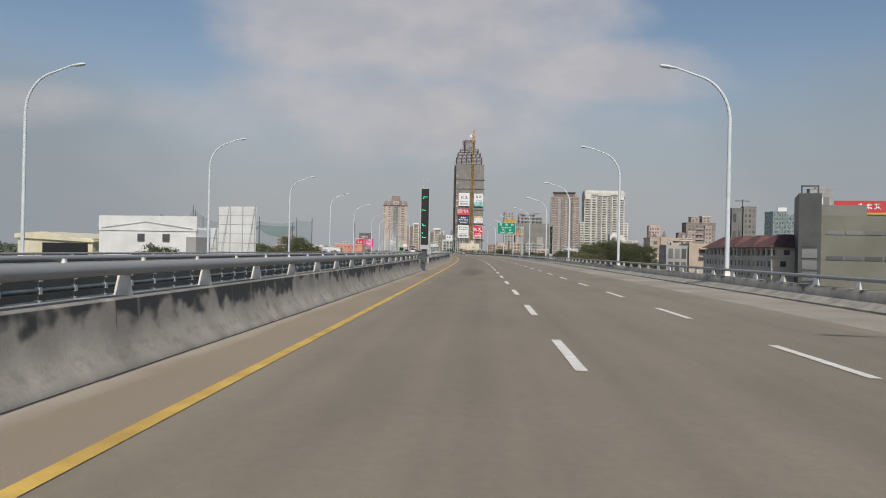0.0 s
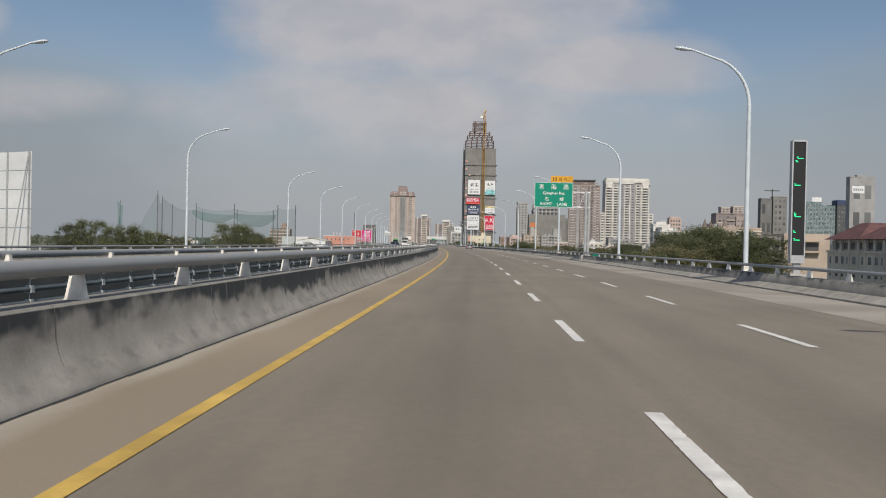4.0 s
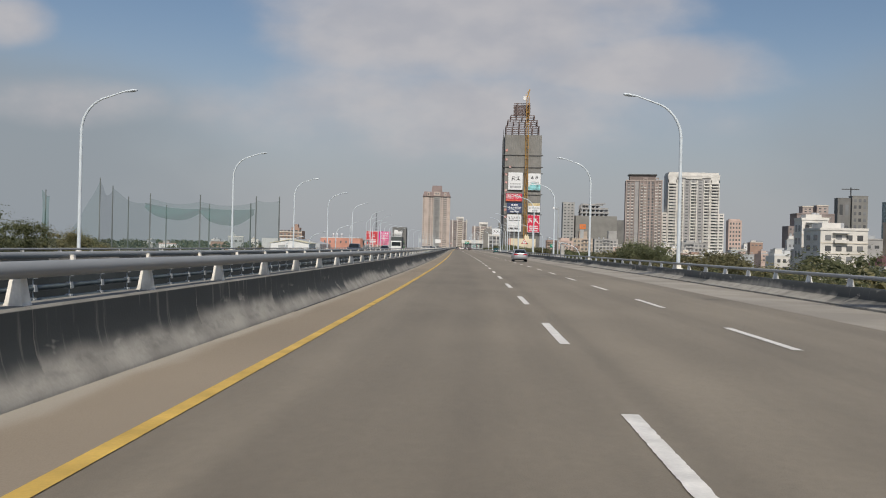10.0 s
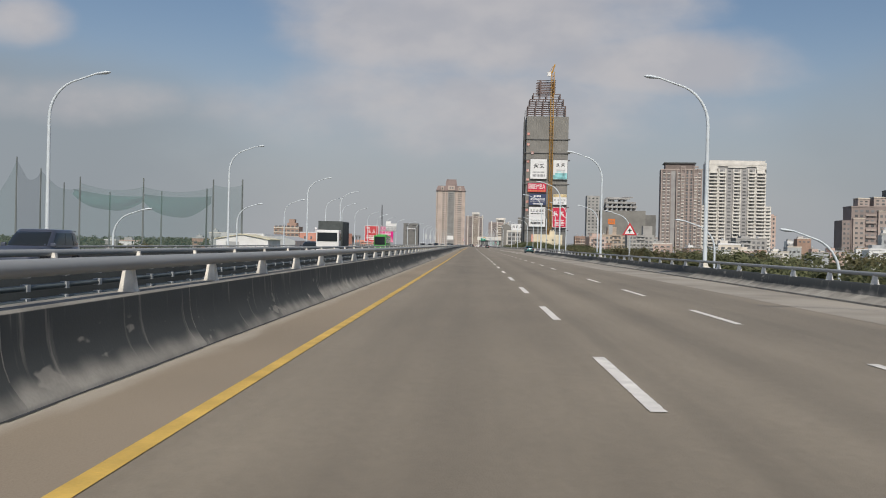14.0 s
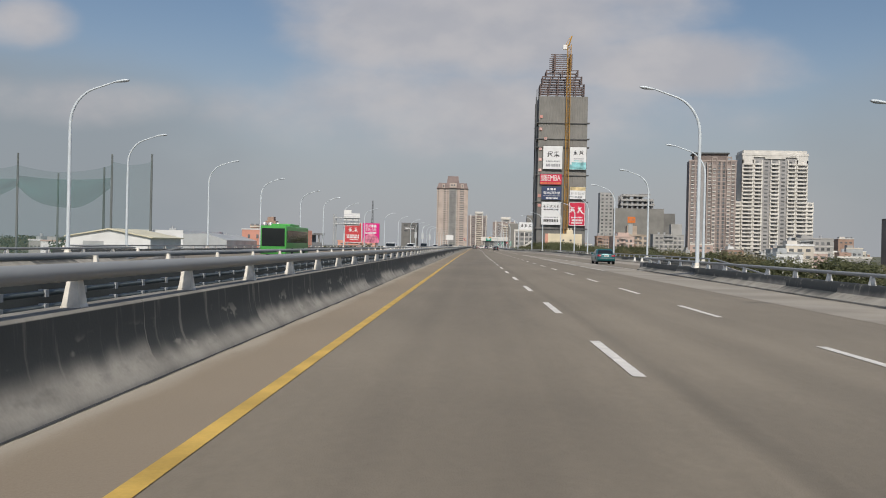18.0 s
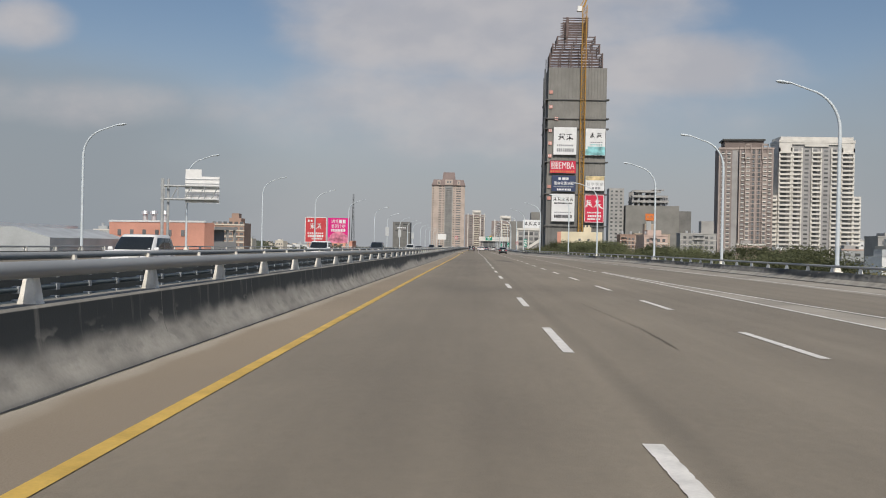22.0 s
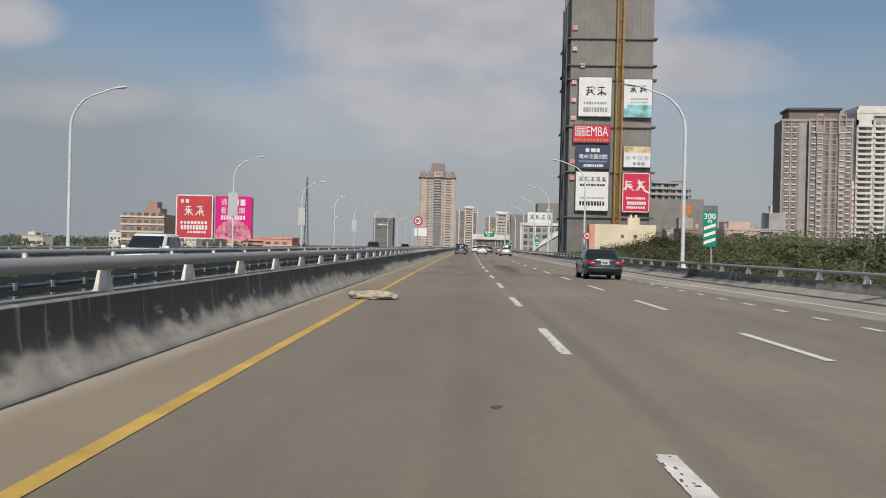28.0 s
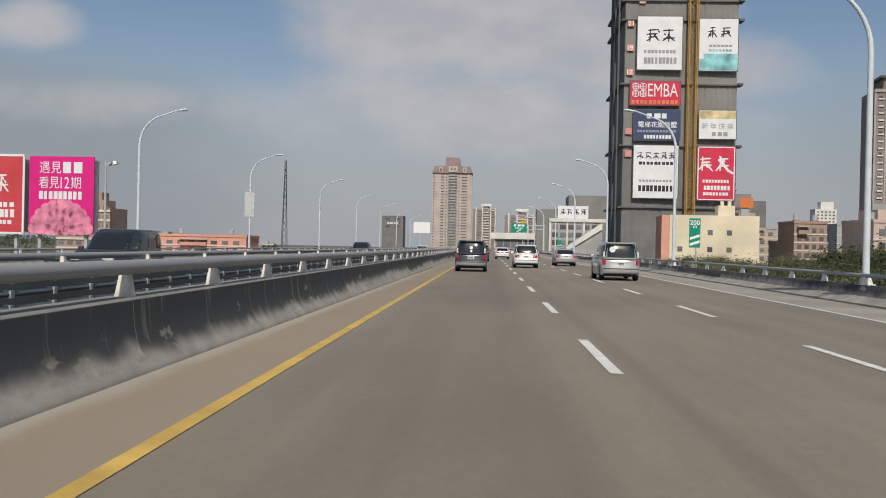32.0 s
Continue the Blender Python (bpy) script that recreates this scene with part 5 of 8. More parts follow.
    for s in (-1, 1):
        if c["gb"] > 0.3:
            side_window(s, -0.66, -0.10), side_window(s, -0.05, 0.66)
        else:
            side_window(s, -0.86, -0.42), side_window(s, -0.38, 0.08), side_window(s, 0.12, 0.70)
        for wy in c["wb"]:
            x = s * (W / 2 - 0.13)
            ty = Shape().tube([(x - 0.11, wy, r), (x - 0.085, wy, r), (x + 0.085, wy, r), (x + 0.11, wy, r)], [r * 0.9, r, r, r * 0.9], 24)
            wh = part("wheel", ty, TYRE, t, "black tyre", True)
            wh.data.set_sharp_from_angle(angle=radians(40))
            hub = Shape()
            xo = x + s * 0.112
            hub.tube([(xo - s * 0.02, wy, r), (xo, wy, r)], r * 0.16, 10)
            for i in range(6):
                a = 2 * math.pi * i / 6
                hub.tube([(xo - s * 0.01, wy + r * 0.12 * math.cos(a), r + r * 0.12 * math.sin(a)), (xo - s * 0.01, wy + r * 0.62 * math.cos(a), r + r * 0.62 * math.sin(a))], r * 0.09, 5)
            hub.tube([(xo - s * 0.03, wy, r), (xo - s * 0.012, wy, r)], r * 0.66, 18)
            part("rim", hub, RIM, wh)
        mb = bevelled(Shape().box(s * (W / 2 + 0.03) - 0.10, c["sb"] - 0.42, c["belt"] - 0.01, s * (W / 2 + 0.03) + 0.10, c["sb"] - 0.28, c["belt"] + 0.13, 0.15), "mirror", 0.04, 3)
        part("mirror", mb, body_paint, t, "door mirror")
        for dy in (c["rr"] + 0.35, c["rr"] + 1.4):
            part("door_handle", Shape().box(s * W / 2 * 0.985 - 0.02, dy, c["belt"] - 0.15, s * W / 2 * 0.985 + 0.012, dy + 0.18, c["belt"] - 0.115), body_paint, t)
        z_hi = c["deck"] - 0.07
        if tall_lamps:
            rear_panel("tail_lamp", s * hw * 0.83, s * hw, 0.74, c["deck"] - 0.04, 0.014, TAIL, "red tail lamp")
            w, ya, yb, z = level(0.3)
            part("tail_lamp", bevelled(Shape().box(s * w * 0.90 - 0.05, ya + 0.03, c["belt"] + 0.02, s * w * 0.90 + 0.05, ya + 0.2, c["belt"] + 0.30, 0.2), "tail_lamp", 0.02, 2), CLEAR_LAMP, t, "pale upper half of the tail lamp")
        elif lamps == "wide":
            rear_panel("tail_lamp", s * hw * 0.40, s * hw * 0.86, z_hi - 0.15, z_hi - 0.02, 0.014, TAIL, "red tail lamp")
            rear_panel("indicator", s * hw * 0.865, s * hw, z_hi - 0.15, z_hi, 0.014, TAIL, "red outer lamp")
        else:
            rear_panel("tail_lamp", s * hw * 0.60, s * hw, z_hi - 0.19, z_hi - 0.02, 0.014, TAIL, "red tail lamp")
            rear_panel("reversing_lamp", s * hw * 0.62, s * hw * 0.80, z_hi - 0.125, z_hi - 0.095, 0.02, CLEAR_LAMP, "pale reversing lamp")
        part("headlamp", bevelled(Shape().box(s * W / 2 * 0.58 - 0.2, L - 0.42, c["nose"] - 0.2, s * W / 2 * 0.58 + 0.2, L - 0.06, c["nose"] - 0.06), "headlamp", 0.03, 2), CLEAR_LAMP, t)
    rear_panel("bumper", -hw, hw, 0.36, 0.60, 0.035, lower or body_paint, "rear bumper", 16)
    rear_panel("bumper_strip", -hw * 0.97, hw * 0.97, 0.545, 0.575, 0.045, RIM if style == "sedan" else TRIM, "", 16, 1)
    part("underbody", Shape().box(-W / 2 * 0.80, 0.25, 0.2, W / 2 * 0.80, L - 0.4, 0.62), TRIM, t, "dark underbody")
    pz = c["deck"] - 0.19 if style == "sedan" else 0.80
    y_pl = tail_at(0, pz)[1]
    if c["gb"] > 0.3:
        rear_panel("boot_seam", -hw * 0.93, hw * 0.93, 0.635, 0.645, 0.004, TRIM, "", 14, 1)
    pl = part("number_plate", Shape().box(-0.19, y_pl - 0.035, pz - 0.08, 0.19, y_pl - 0.005, pz + 0.08), PLATE_W, t, "white number plate")
    bars(pl, BLACK_SIGN, -0.15, 0.15, pz, 0.075, y_pl - 0.036, 6, 3)
    part("exhaust", Shape().tube([(W * 0.28, 0.02, 0.30), (W * 0.28, 0.3, 0.30)], 0.035, 8), DARK_STEEL, t)
    if style in ("van", "suv"):
        w, ya, yb, z = level(0.12)
        part("wiper", Shape().tube([(0.0, ya - 0.03, z), (0.38, ya + 0.02, z + 0.10)], 0.012, 5), TRIM, t)
        part("spoiler", bevelled(Shape().box(-wr * 0.86, c["rr"] - 0.16, zt - 0.075, wr * 0.86, c["rr"] + 0.14, zt - 0.035), "spoiler", 0.015, 2), body_paint, t)
    return t


van = car("van", facing(904.0, -2.5, 0), GREY_CAR, "graphite people carrier with dark rear glass and a silver bumper", lower=SILVER, tall_lamps=True)
part("sticker", Shape().tube([(0, 0.06, 1.38), (0, 0.15, 1.38)], 0.10, 14), WHITE_SIGN, van, "round white sticker on the rear glass")
part("sticker", Shape().tube([(0, 0.0, 1.18), (0, 0.12, 1.18)], 0.07, 14), WHITE_SIGN, van, "round white sticker on the rear glass")
car("sedan", facing(371.1, 4.56, 0) @ Matrix.Diagonal((0.92, 0.95, 0.98, 1)), SILVER, "silver saloon car with wide red tail lamps")
car("sedan", facing(792.6, 5.25, 0), DARK_GREEN, "dark green saloon car with chrome bumper strip", lamps="square")
mv = car("van", facing(894.2, 4.65, 0), CHAMPAGNE, "light silver minivan with a round sticker on its rear window", tall_lamps=True)
part("sticker", Shape().tube([(-0.4, 0.08, 1.45), (-0.4, 0.2, 1.45)], 0.14, 14), WHITE_SIGN, mv, "round white sticker")
car("suv", facing(917.5, 1.2, 0), WHITE_CAR, "white crossover car in the middle lane", lamps="square")
car("sedan", facing(928.0, 4.9, 0), CHAMPAGNE, "silver saloon car in the outer lane", lamps="square")
car("sedan", facing(949.0, 3.0, 0), BLUE_GREY, "dark blue saloon car far ahead")
car("suv", facing(944.0, -2.3, 0), BLUE_GREY, "dark blue crossover car far ahead")
car("sedan", facing(965.0, 0.2, 0), WHITE_CAR, "white saloon car far ahead")
car("sedan", facing(567.5, 10.4, 0), TEAL, "teal saloon car on the slip road", lamps="square")
# oncoming traffic beyond the median
for style, s, lat, pt, lab in (("suv", 410, -18.0, BLUE_GREY, "dark blue crossover car in the opposite lanes"),
                               ("sedan", 470, -18.0, GREY_CAR, "dark saloon car in the opposite lanes"), ("suv", 628, -14.8, WHITE_CAR, "white crossover car in the opposite lanes"), ("suv", 672, -14.8, WHITE_CAR, "white crossover car in the opposite lanes"),
                               ("van", 722, -15.0, GREY_CAR, "dark people carrier in the opposite lanes"), ("suv", 791, -14.8, WHITE_CAR, "white crossover car in the opposite lanes"), ("van", 886, -14.8, GREY_CAR, "dark van in the opposite lanes"),
                               ("sedan", 760, -11.2, CHAMPAGNE, "silver saloon car in the opposite lanes"), ("suv", 950, -14.8, GREY_CAR, "dark crossover car in the opposite lanes"), ("sedan", 990, -11.2, WHITE_CAR, "white saloon car in the opposite lanes")):
    car(style, facing(s, lat, 0, 180), pt, lab)


def bus(at):
    green = material("bus_green", (0.07, 0.36, 0.07), 0.35, 0, 0.04, 1.0, 0.0, spec=0.6)
    t = thing("bus", "bright green city bus with a dark window band", "bus", at, "vehicles on the road")
    part("body", bevelled(Shape().box(-1.25, 0, 0.32, 1.25, 11.8, 3.05), "body", 0.14, 3), green, t)
    part("roof_unit", bevelled(Shape().box(-0.95, 3.5, 3.03, 0.95, 8.5, 3.30), "roof_unit", 0.08, 2), green, t, "air conditioning pod")
    for s in (-1, 1):
        for i in range(7):
            part("side_window", Shape().box(s * 1.245 - 0.02, 0.5 + i * 1.55, 1.45, s * 1.245 + 0.02, 0.5 + i * 1.55 + 1.50, 2.62), GLASS_DARK, t)
        for wy in (2.6, 8.9):
            part("wheel", Shape().tube([(s * 1.0, wy, 0.48), (s * 1.26, wy, 0.48)], 0.48, 18), TYRE, t)
    part("windscreen", Shape().box(-1.1, 11.76, 1.1, 1.1, 11.83, 2.8), GLASS_DARK, t)
    part("rear_window", Shape().box(-0.95, -0.02, 1.6, 0.95, 0.04, 2.5), GLASS_DARK, t)
    return t


bus(facing(580.8, -20.9, -0.1, 180))


def truck(at, box_mat, label):
    t = thing("truck", label, "truck", at, "vehicles on the road")
    cab_m = WHITE_CAR
    part("cab", bevelled(Shape().box(-1.05, 4.6, 0.5, 1.05, 6.3, 2.5), "cab", 0.12, 3), cab_m, t, "white cab")
    part("windscreen", Shape().box(-0.92, 6.27, 1.45, 0.92, 6.33, 2.25), GLASS_DARK, t)
    part("cargo_box", bevelled(Shape().box(-1.15, 0, 0.95, 1.15, 4.5, 3.35), "cargo_box", 0.04, 2), box_mat, t)
    part("chassis", Shape().box(-0.5, 0.1, 0.5, 0.5, 6.2, 0.95), TRIM, t)
    for s in (-1, 1):
        part("side_window", Shape().box(s * 1.04 - 0.02, 4.9, 1.5, s * 1.04 + 0.02, 5.9, 2.2), GLASS_DARK, t)
        for wy in (1.1, 5.3):
            part("wheel", Shape().tube([(s * 0.8, wy, 0.42), (s * 1.08, wy, 0.42)], 0.42, 16), TYRE, t)
    return t


truck(facing(465.0, -15.0, 0, 180), material("dark_box", (0.06, 0.07, 0.07)), "dark tarpaulin truck with a white cab in the opposite lanes")


# ---- buildings ----
def wall_mat(name, color, vary=0.08, scale=0.12, fine=3.0, rough=0.85):
    return material(name, color, rough, 0, vary, scale, 0.1, fine)


# nets and crown steel: base colours raised to hold the haze of distance
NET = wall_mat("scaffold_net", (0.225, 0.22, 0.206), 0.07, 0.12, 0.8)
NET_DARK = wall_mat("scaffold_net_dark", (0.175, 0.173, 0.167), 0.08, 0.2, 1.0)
RUST_STEEL = wall_mat("painted_structural_steel", (0.135, 0.098, 0.093), 0.12, 0.5, 4.0, 0.6)
CRANE_YELLOW = wall_mat("crane_yellow", (0.42, 0.23, 0.045), 0.08, 0.5, 4.0, 0.5)
# window glass lightened too, with distance haze in its colour
WIN = material("far_window_glass", (0.155, 0.16, 0.165), 0.25, 0, 0.1, 0.3, 0.0, random_tone=0.45)
WIN_PALE = material("pale_window_glass", (0.16, 0.17, 0.18), 0.25, 0, 0.1, 0.3, 0.0, random_tone=0.4)
CREAM = wall_mat("cream_tile", (0.62, 0.57, 0.49))
WHITE_WALL = wall_mat("white_tile", (0.66, 0.64, 0.60))
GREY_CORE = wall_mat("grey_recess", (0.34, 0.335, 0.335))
BROWN_TILE = wall_mat("brown_tile", (0.27, 0.228, 0.216))
BROWN_DARK = wall_mat("dark_brown_tile", (0.20, 0.165, 0.152))
BROWN_BAY = wall_mat("pale_brown_tile", (0.385, 0.325, 0.297))
SAND_TILE = wall_mat("sand_tile", (0.46, 0.38, 0.31))
ORANGE_WALL = wall_mat("salmon_wall", (0.66, 0.33, 0.25))
BRICK_WALL = wall_mat("brick_red_wall", (0.36, 0.25, 0.20))
ROOF_RED = wall_mat("red_roof_tile", (0.135, 0.068, 0.066), 0.14, 0.6, 5.0)
GREY_WALL = wall_mat("grey_render", (0.36, 0.355, 0.345))
DARK_WALL = wall_mat("dark_cladding", (0.085, 0.09, 0.09), 0.1, 0.2, 2.0, 0.5)
SHEET_WHITE = wall_mat("white_sheet_metal", (0.72, 0.73, 0.73), 0.05, 0.3, 4.0, 0.5)
SHEET_CREAM = wall_mat("cream_sheet_metal", (0.66, 0.62, 0.47), 0.06, 0.3, 4.0, 0.5)
SHEET_GREY = wall_mat("grey_sheet_metal", (0.40, 0.42, 0.43), 0.08, 0.3, 4.0, 0.5)
GLASS_TEAL = material("teal_glass_wall", (0.23, 0.30, 0.31), 0.25, 0, 0.25, 0.5, 0.0, 2.0)
PINK_WALL = wall_mat("pink_tile", (0.52, 0.40, 0.35))

unit_window = Shape().box(-0.5, -0.06, -0.5, 0.5, 0.05, 0.5).mesh("window")
unit_window.materials.append(WIN)
pale_window = Shape().box(-0.5, -0.06, -0.5, 0.5, 0.05, 0.5).mesh("window")
pale_window.materials.append(WIN_PALE)


def windows(owner, x0, x1, z0, z1, y, cols, rows, fw=0.55, fh=0.5, pale=False, skip=None, side=None):
    """Rows of windows, each an object, on the wall in the plane y (or x = side)."""
    dx, dz = (x1 - x0) / cols, (z1 - z0) / rows
    for i in range(cols):
        for j in range(rows):
            if skip and skip(i, j):
                continue
            cx, cz = x0 + dx * (i + 0.5), z0 + dz * (j + 0.5)
            m = Matrix.Translation((cx, y, cz)) if side is None else Matrix.Translation((side, cx, cz)) @ Matrix.Rotation(radians(90), 4, "Z")
            part("window", pale_window if pale else unit_window, WIN, owner, at=m @ Matrix.Diagonal((dx * fw, 1.6, dz * fh, 1)))


def building(name, label, x, y, turn=0.0, category="building", k=1.0):
    t = thing(name, label, category, pose(x, y, 0, 0, 0, turn))
    t.scale = (k, k, k)
    return t


LEDGE = wall_mat("dark_platform", (0.12, 0.12, 0.12))


def tower_under_construction():
    """The tower wrapped in netting, with its bare steel crown, hoist mast and advertising sheets. Origin: foot of its front's left corner."""
    t = building("tower_building", "unfinished tower wrapped in grey netting with bare steel on top", 24.8, 1138.0, 1.5)
    W, D = 33.8, 33.0
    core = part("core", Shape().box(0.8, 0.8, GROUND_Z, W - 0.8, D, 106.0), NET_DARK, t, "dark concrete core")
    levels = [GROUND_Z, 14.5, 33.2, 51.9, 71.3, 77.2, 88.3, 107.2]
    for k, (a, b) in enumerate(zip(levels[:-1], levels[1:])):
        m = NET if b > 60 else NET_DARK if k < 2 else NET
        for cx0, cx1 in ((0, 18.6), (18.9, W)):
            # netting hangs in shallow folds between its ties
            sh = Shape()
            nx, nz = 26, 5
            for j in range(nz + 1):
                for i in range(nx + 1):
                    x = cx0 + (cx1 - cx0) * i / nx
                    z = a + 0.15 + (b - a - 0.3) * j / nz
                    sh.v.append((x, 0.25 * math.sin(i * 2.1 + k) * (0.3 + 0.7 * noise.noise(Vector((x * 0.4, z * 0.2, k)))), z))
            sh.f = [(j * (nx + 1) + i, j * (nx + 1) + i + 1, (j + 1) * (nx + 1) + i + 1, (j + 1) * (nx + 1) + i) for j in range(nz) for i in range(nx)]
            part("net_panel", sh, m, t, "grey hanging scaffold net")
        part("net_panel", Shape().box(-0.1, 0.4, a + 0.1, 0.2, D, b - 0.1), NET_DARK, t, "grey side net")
    for z in levels[1:-1]:
        part("ledge", Shape().box(-0.7, -0.7, z - 0.25, W + 0.2, 0.2, z + 0.15).box(W, -1.6, z - 0.2, W + 1.5, 2.5, z + 0.5).box(-1.3, -0.6, z - 0.3, 0.2, D, z + 0.3), LEDGE, t, "dark catch platform")
    for i in range(3):
        x = -1.6 + 0.0 * i
        part("scaffold_pole", Shape().box(x - 0.25, 2 + i * 8, GROUND_Z, x + 0.25, 2.5 + i * 8, 112 - i * 4), DARK_STEEL, t)
    # steel crown: four tiers of columns and beams
    for x0, x1, z0, z1, cols, rows in ((0.6, 31.2, 107.2, 115.6, 6, 5), (2.2, 29.4, 115.6, 121.0, 6, 3), (4.8, 26.6, 121.0, 125.4, 5, 2), (10.4, 21.6, 125.4, 136.4, 2, 8)):
        for yy in (2.0, 16.0):
            for i in range(cols):
                x = x0 + (x1 - x0) * i / (cols - 1)
                w = 0.36 if cols > 2 else 0.7
                part("column", Shape().box(x - w, yy - w, z0, x + w, yy + w, z1 + 0.4), RUST_STEEL, t, "brown steel column")
            bm_ = Shape()
            for j in range(1, rows + 1):
                z = z0 + (z1 - z0) * j / rows
                o = 2.8 if cols == 2 else 0.0
                bm_.box(x0 - o, yy - 0.3, z - 0.27, x1 + o * 0.4, yy + 0.3, z + 0.27)
            tagged(part("beam_lattice", bm_, RUST_STEEL, t, "brown steel beams"), "brown steel beams", kind="stuff")
        cross = Shape()
        for j in range(1, rows + 1):
            z = z0 + (z1 - z0) * j / rows
            for x in (x0, x1):
                cross.box(x - 0.25, 2, z - 0.25, x + 0.25, 16, z + 0.25)
        tagged(part("beam_lattice", cross, RUST_STEEL, t, "brown steel beams"), "brown steel beams", kind="stuff")
    # mast of the tower crane: four legs and zigzag lacing
    mx, my, ms = 19.9, -2.2, 1.25
    crane = thing("tower_crane", "yellow lattice tower crane standing against the tower", "crane", pose(24.8, 1138.0, 0.9, 0, 0, 1.5))
    for sx in (-ms, ms):
        for sy in (-ms, ms):
            part("leg", Shape().box(mx + sx - 0.13, my + sy - 0.13, GROUND_Z, mx + sx + 0.13, my + sy + 0.13, 142.0), CRANE_YELLOW, crane, "yellow mast leg")
    for sec in range(10):
        lace = Shape()
        for k in range(6):
            z = GROUND_Z + (sec * 6 + k) * 2.5
            if z > 139:
                break
            for sy in (-ms, ms):
                lace.tube([(mx - ms, my + sy, z), (mx + ms, my + sy, z + 2.5)], 0.075, 4).tube([(mx + ms, my + sy, z), (mx - ms, my + sy, z + 2.5)], 0.075, 4).tube([(mx - ms, my + sy, z), (mx + ms, my + sy, z)], 0.075, 4)
        if lace.v:
            tagged(part("lacing", lace, CRANE_YELLOW, crane), kind="stuff")
    part("cab", Shape().box(mx - 4.4, my - 1, 138.5, mx - 1.6, my + 1.4, 141.5), WHITE_SIGN, crane, "white crane cab")
    part("jib", Shape().tube([(mx - 0.6, my, 141), (mx + 1.8, my + 3, 148.5)], 0.55, 6).tube([(mx - 3.0, my, 141), (mx + 0.4, my + 2, 147)], 0.25, 5), CRANE_YELLOW, crane, "raised jib seen end-on")
    # floor numbers on small pink boards
    pinkb = wall_mat("pink_board", (0.62, 0.30, 0.26))
    for z, dx, text in ((92.6, 0.0, ""), (84.0, 0.0, "25"), (77.2, 3.4, "23"), (70.2, 0.0, "21"), (62.8, 0.0, "19"), (55.4, 0.0, "17"), (37.5, 0.0, ""), (30.7, 0.0, "")):
        fb = part("floor_board", Shape().box(0.5 + dx, -0.6, z - 0.95, 2.5 + dx, -0.5, z + 0.95), pinkb, t, "small pink floor number board")
        if text:
            letters(text, 1.3, WHITE_SIGN, fb, pose(1.5 + dx, -0.62, z), width=1.6)
    return t


tower_under_construction()

NAVY = material("navy_sheet", (0.045, 0.065, 0.14), 0.6, 0, 0.06, 0.3, 0.0)
CRIMSON = material("crimson_sheet", (0.60, 0.03, 0.075), 0.6, 0, 0.05, 0.3, 0.0)
RED_SHEET = material("red_sheet", (0.56, 0.06, 0.07), 0.6, 0, 0.05, 0.3, 0.0)
AQUA = material("aqua_print", (0.25, 0.55, 0.58), 0.6, 0, 0.25, 0.25, 0.0)
SHEET = material("white_sheet", (0.74, 0.75, 0.76), 0.6, 0, 0.04, 0.3, 0.0)
INK = material("ink_black", (0.03, 0.03, 0.035), 0.6, 0, 0.05, 0.5, 0.0)
INK_GREY = material("ink_grey", (0.30, 0.31, 0.33), 0.6, 0, 0.05, 0.5, 0.0)
ORANGE_PRINT = material("orange_print", (0.62, 0.22, 0.08), 0.6, 0, 0.1, 0.4, 0.0)
MAGENTA = material("magenta_sheet", (0.68, 0.015, 0.22), 0.55, 0, 0.05, 0.4, 0.0)
PETAL = material("pink_petal", (0.72, 0.24, 0.36), 0.6, 0, 0.18, 0.8, 0.0)


def brush(sh, pts, w, y):
    """A brush stroke in the x-z plane, thick in its middle."""
    n = len(pts)
    L_, R_ = [], []
    for i, (x, z) in enumerate(pts):
        a, b = pts[max(i - 1, 0)], pts[min(i + 1, n - 1)]
        dx, dz = b[0] - a[0], b[1] - a[1]
        d = math.hypot(dx, dz) or 1
        k = w * (0.45 + 0.55 * math.sin(math.pi * (i + 0.6) / (n + 0.2)))
        L_.append((x - dz / d * k, y, z + dx / d * k)), R_.append((x + dz / d * k, y, z - dx / d * k))
    sh.add(L_ + R_, [(i, i + 1, n + i + 1, n + i) for i in range(n - 1)])


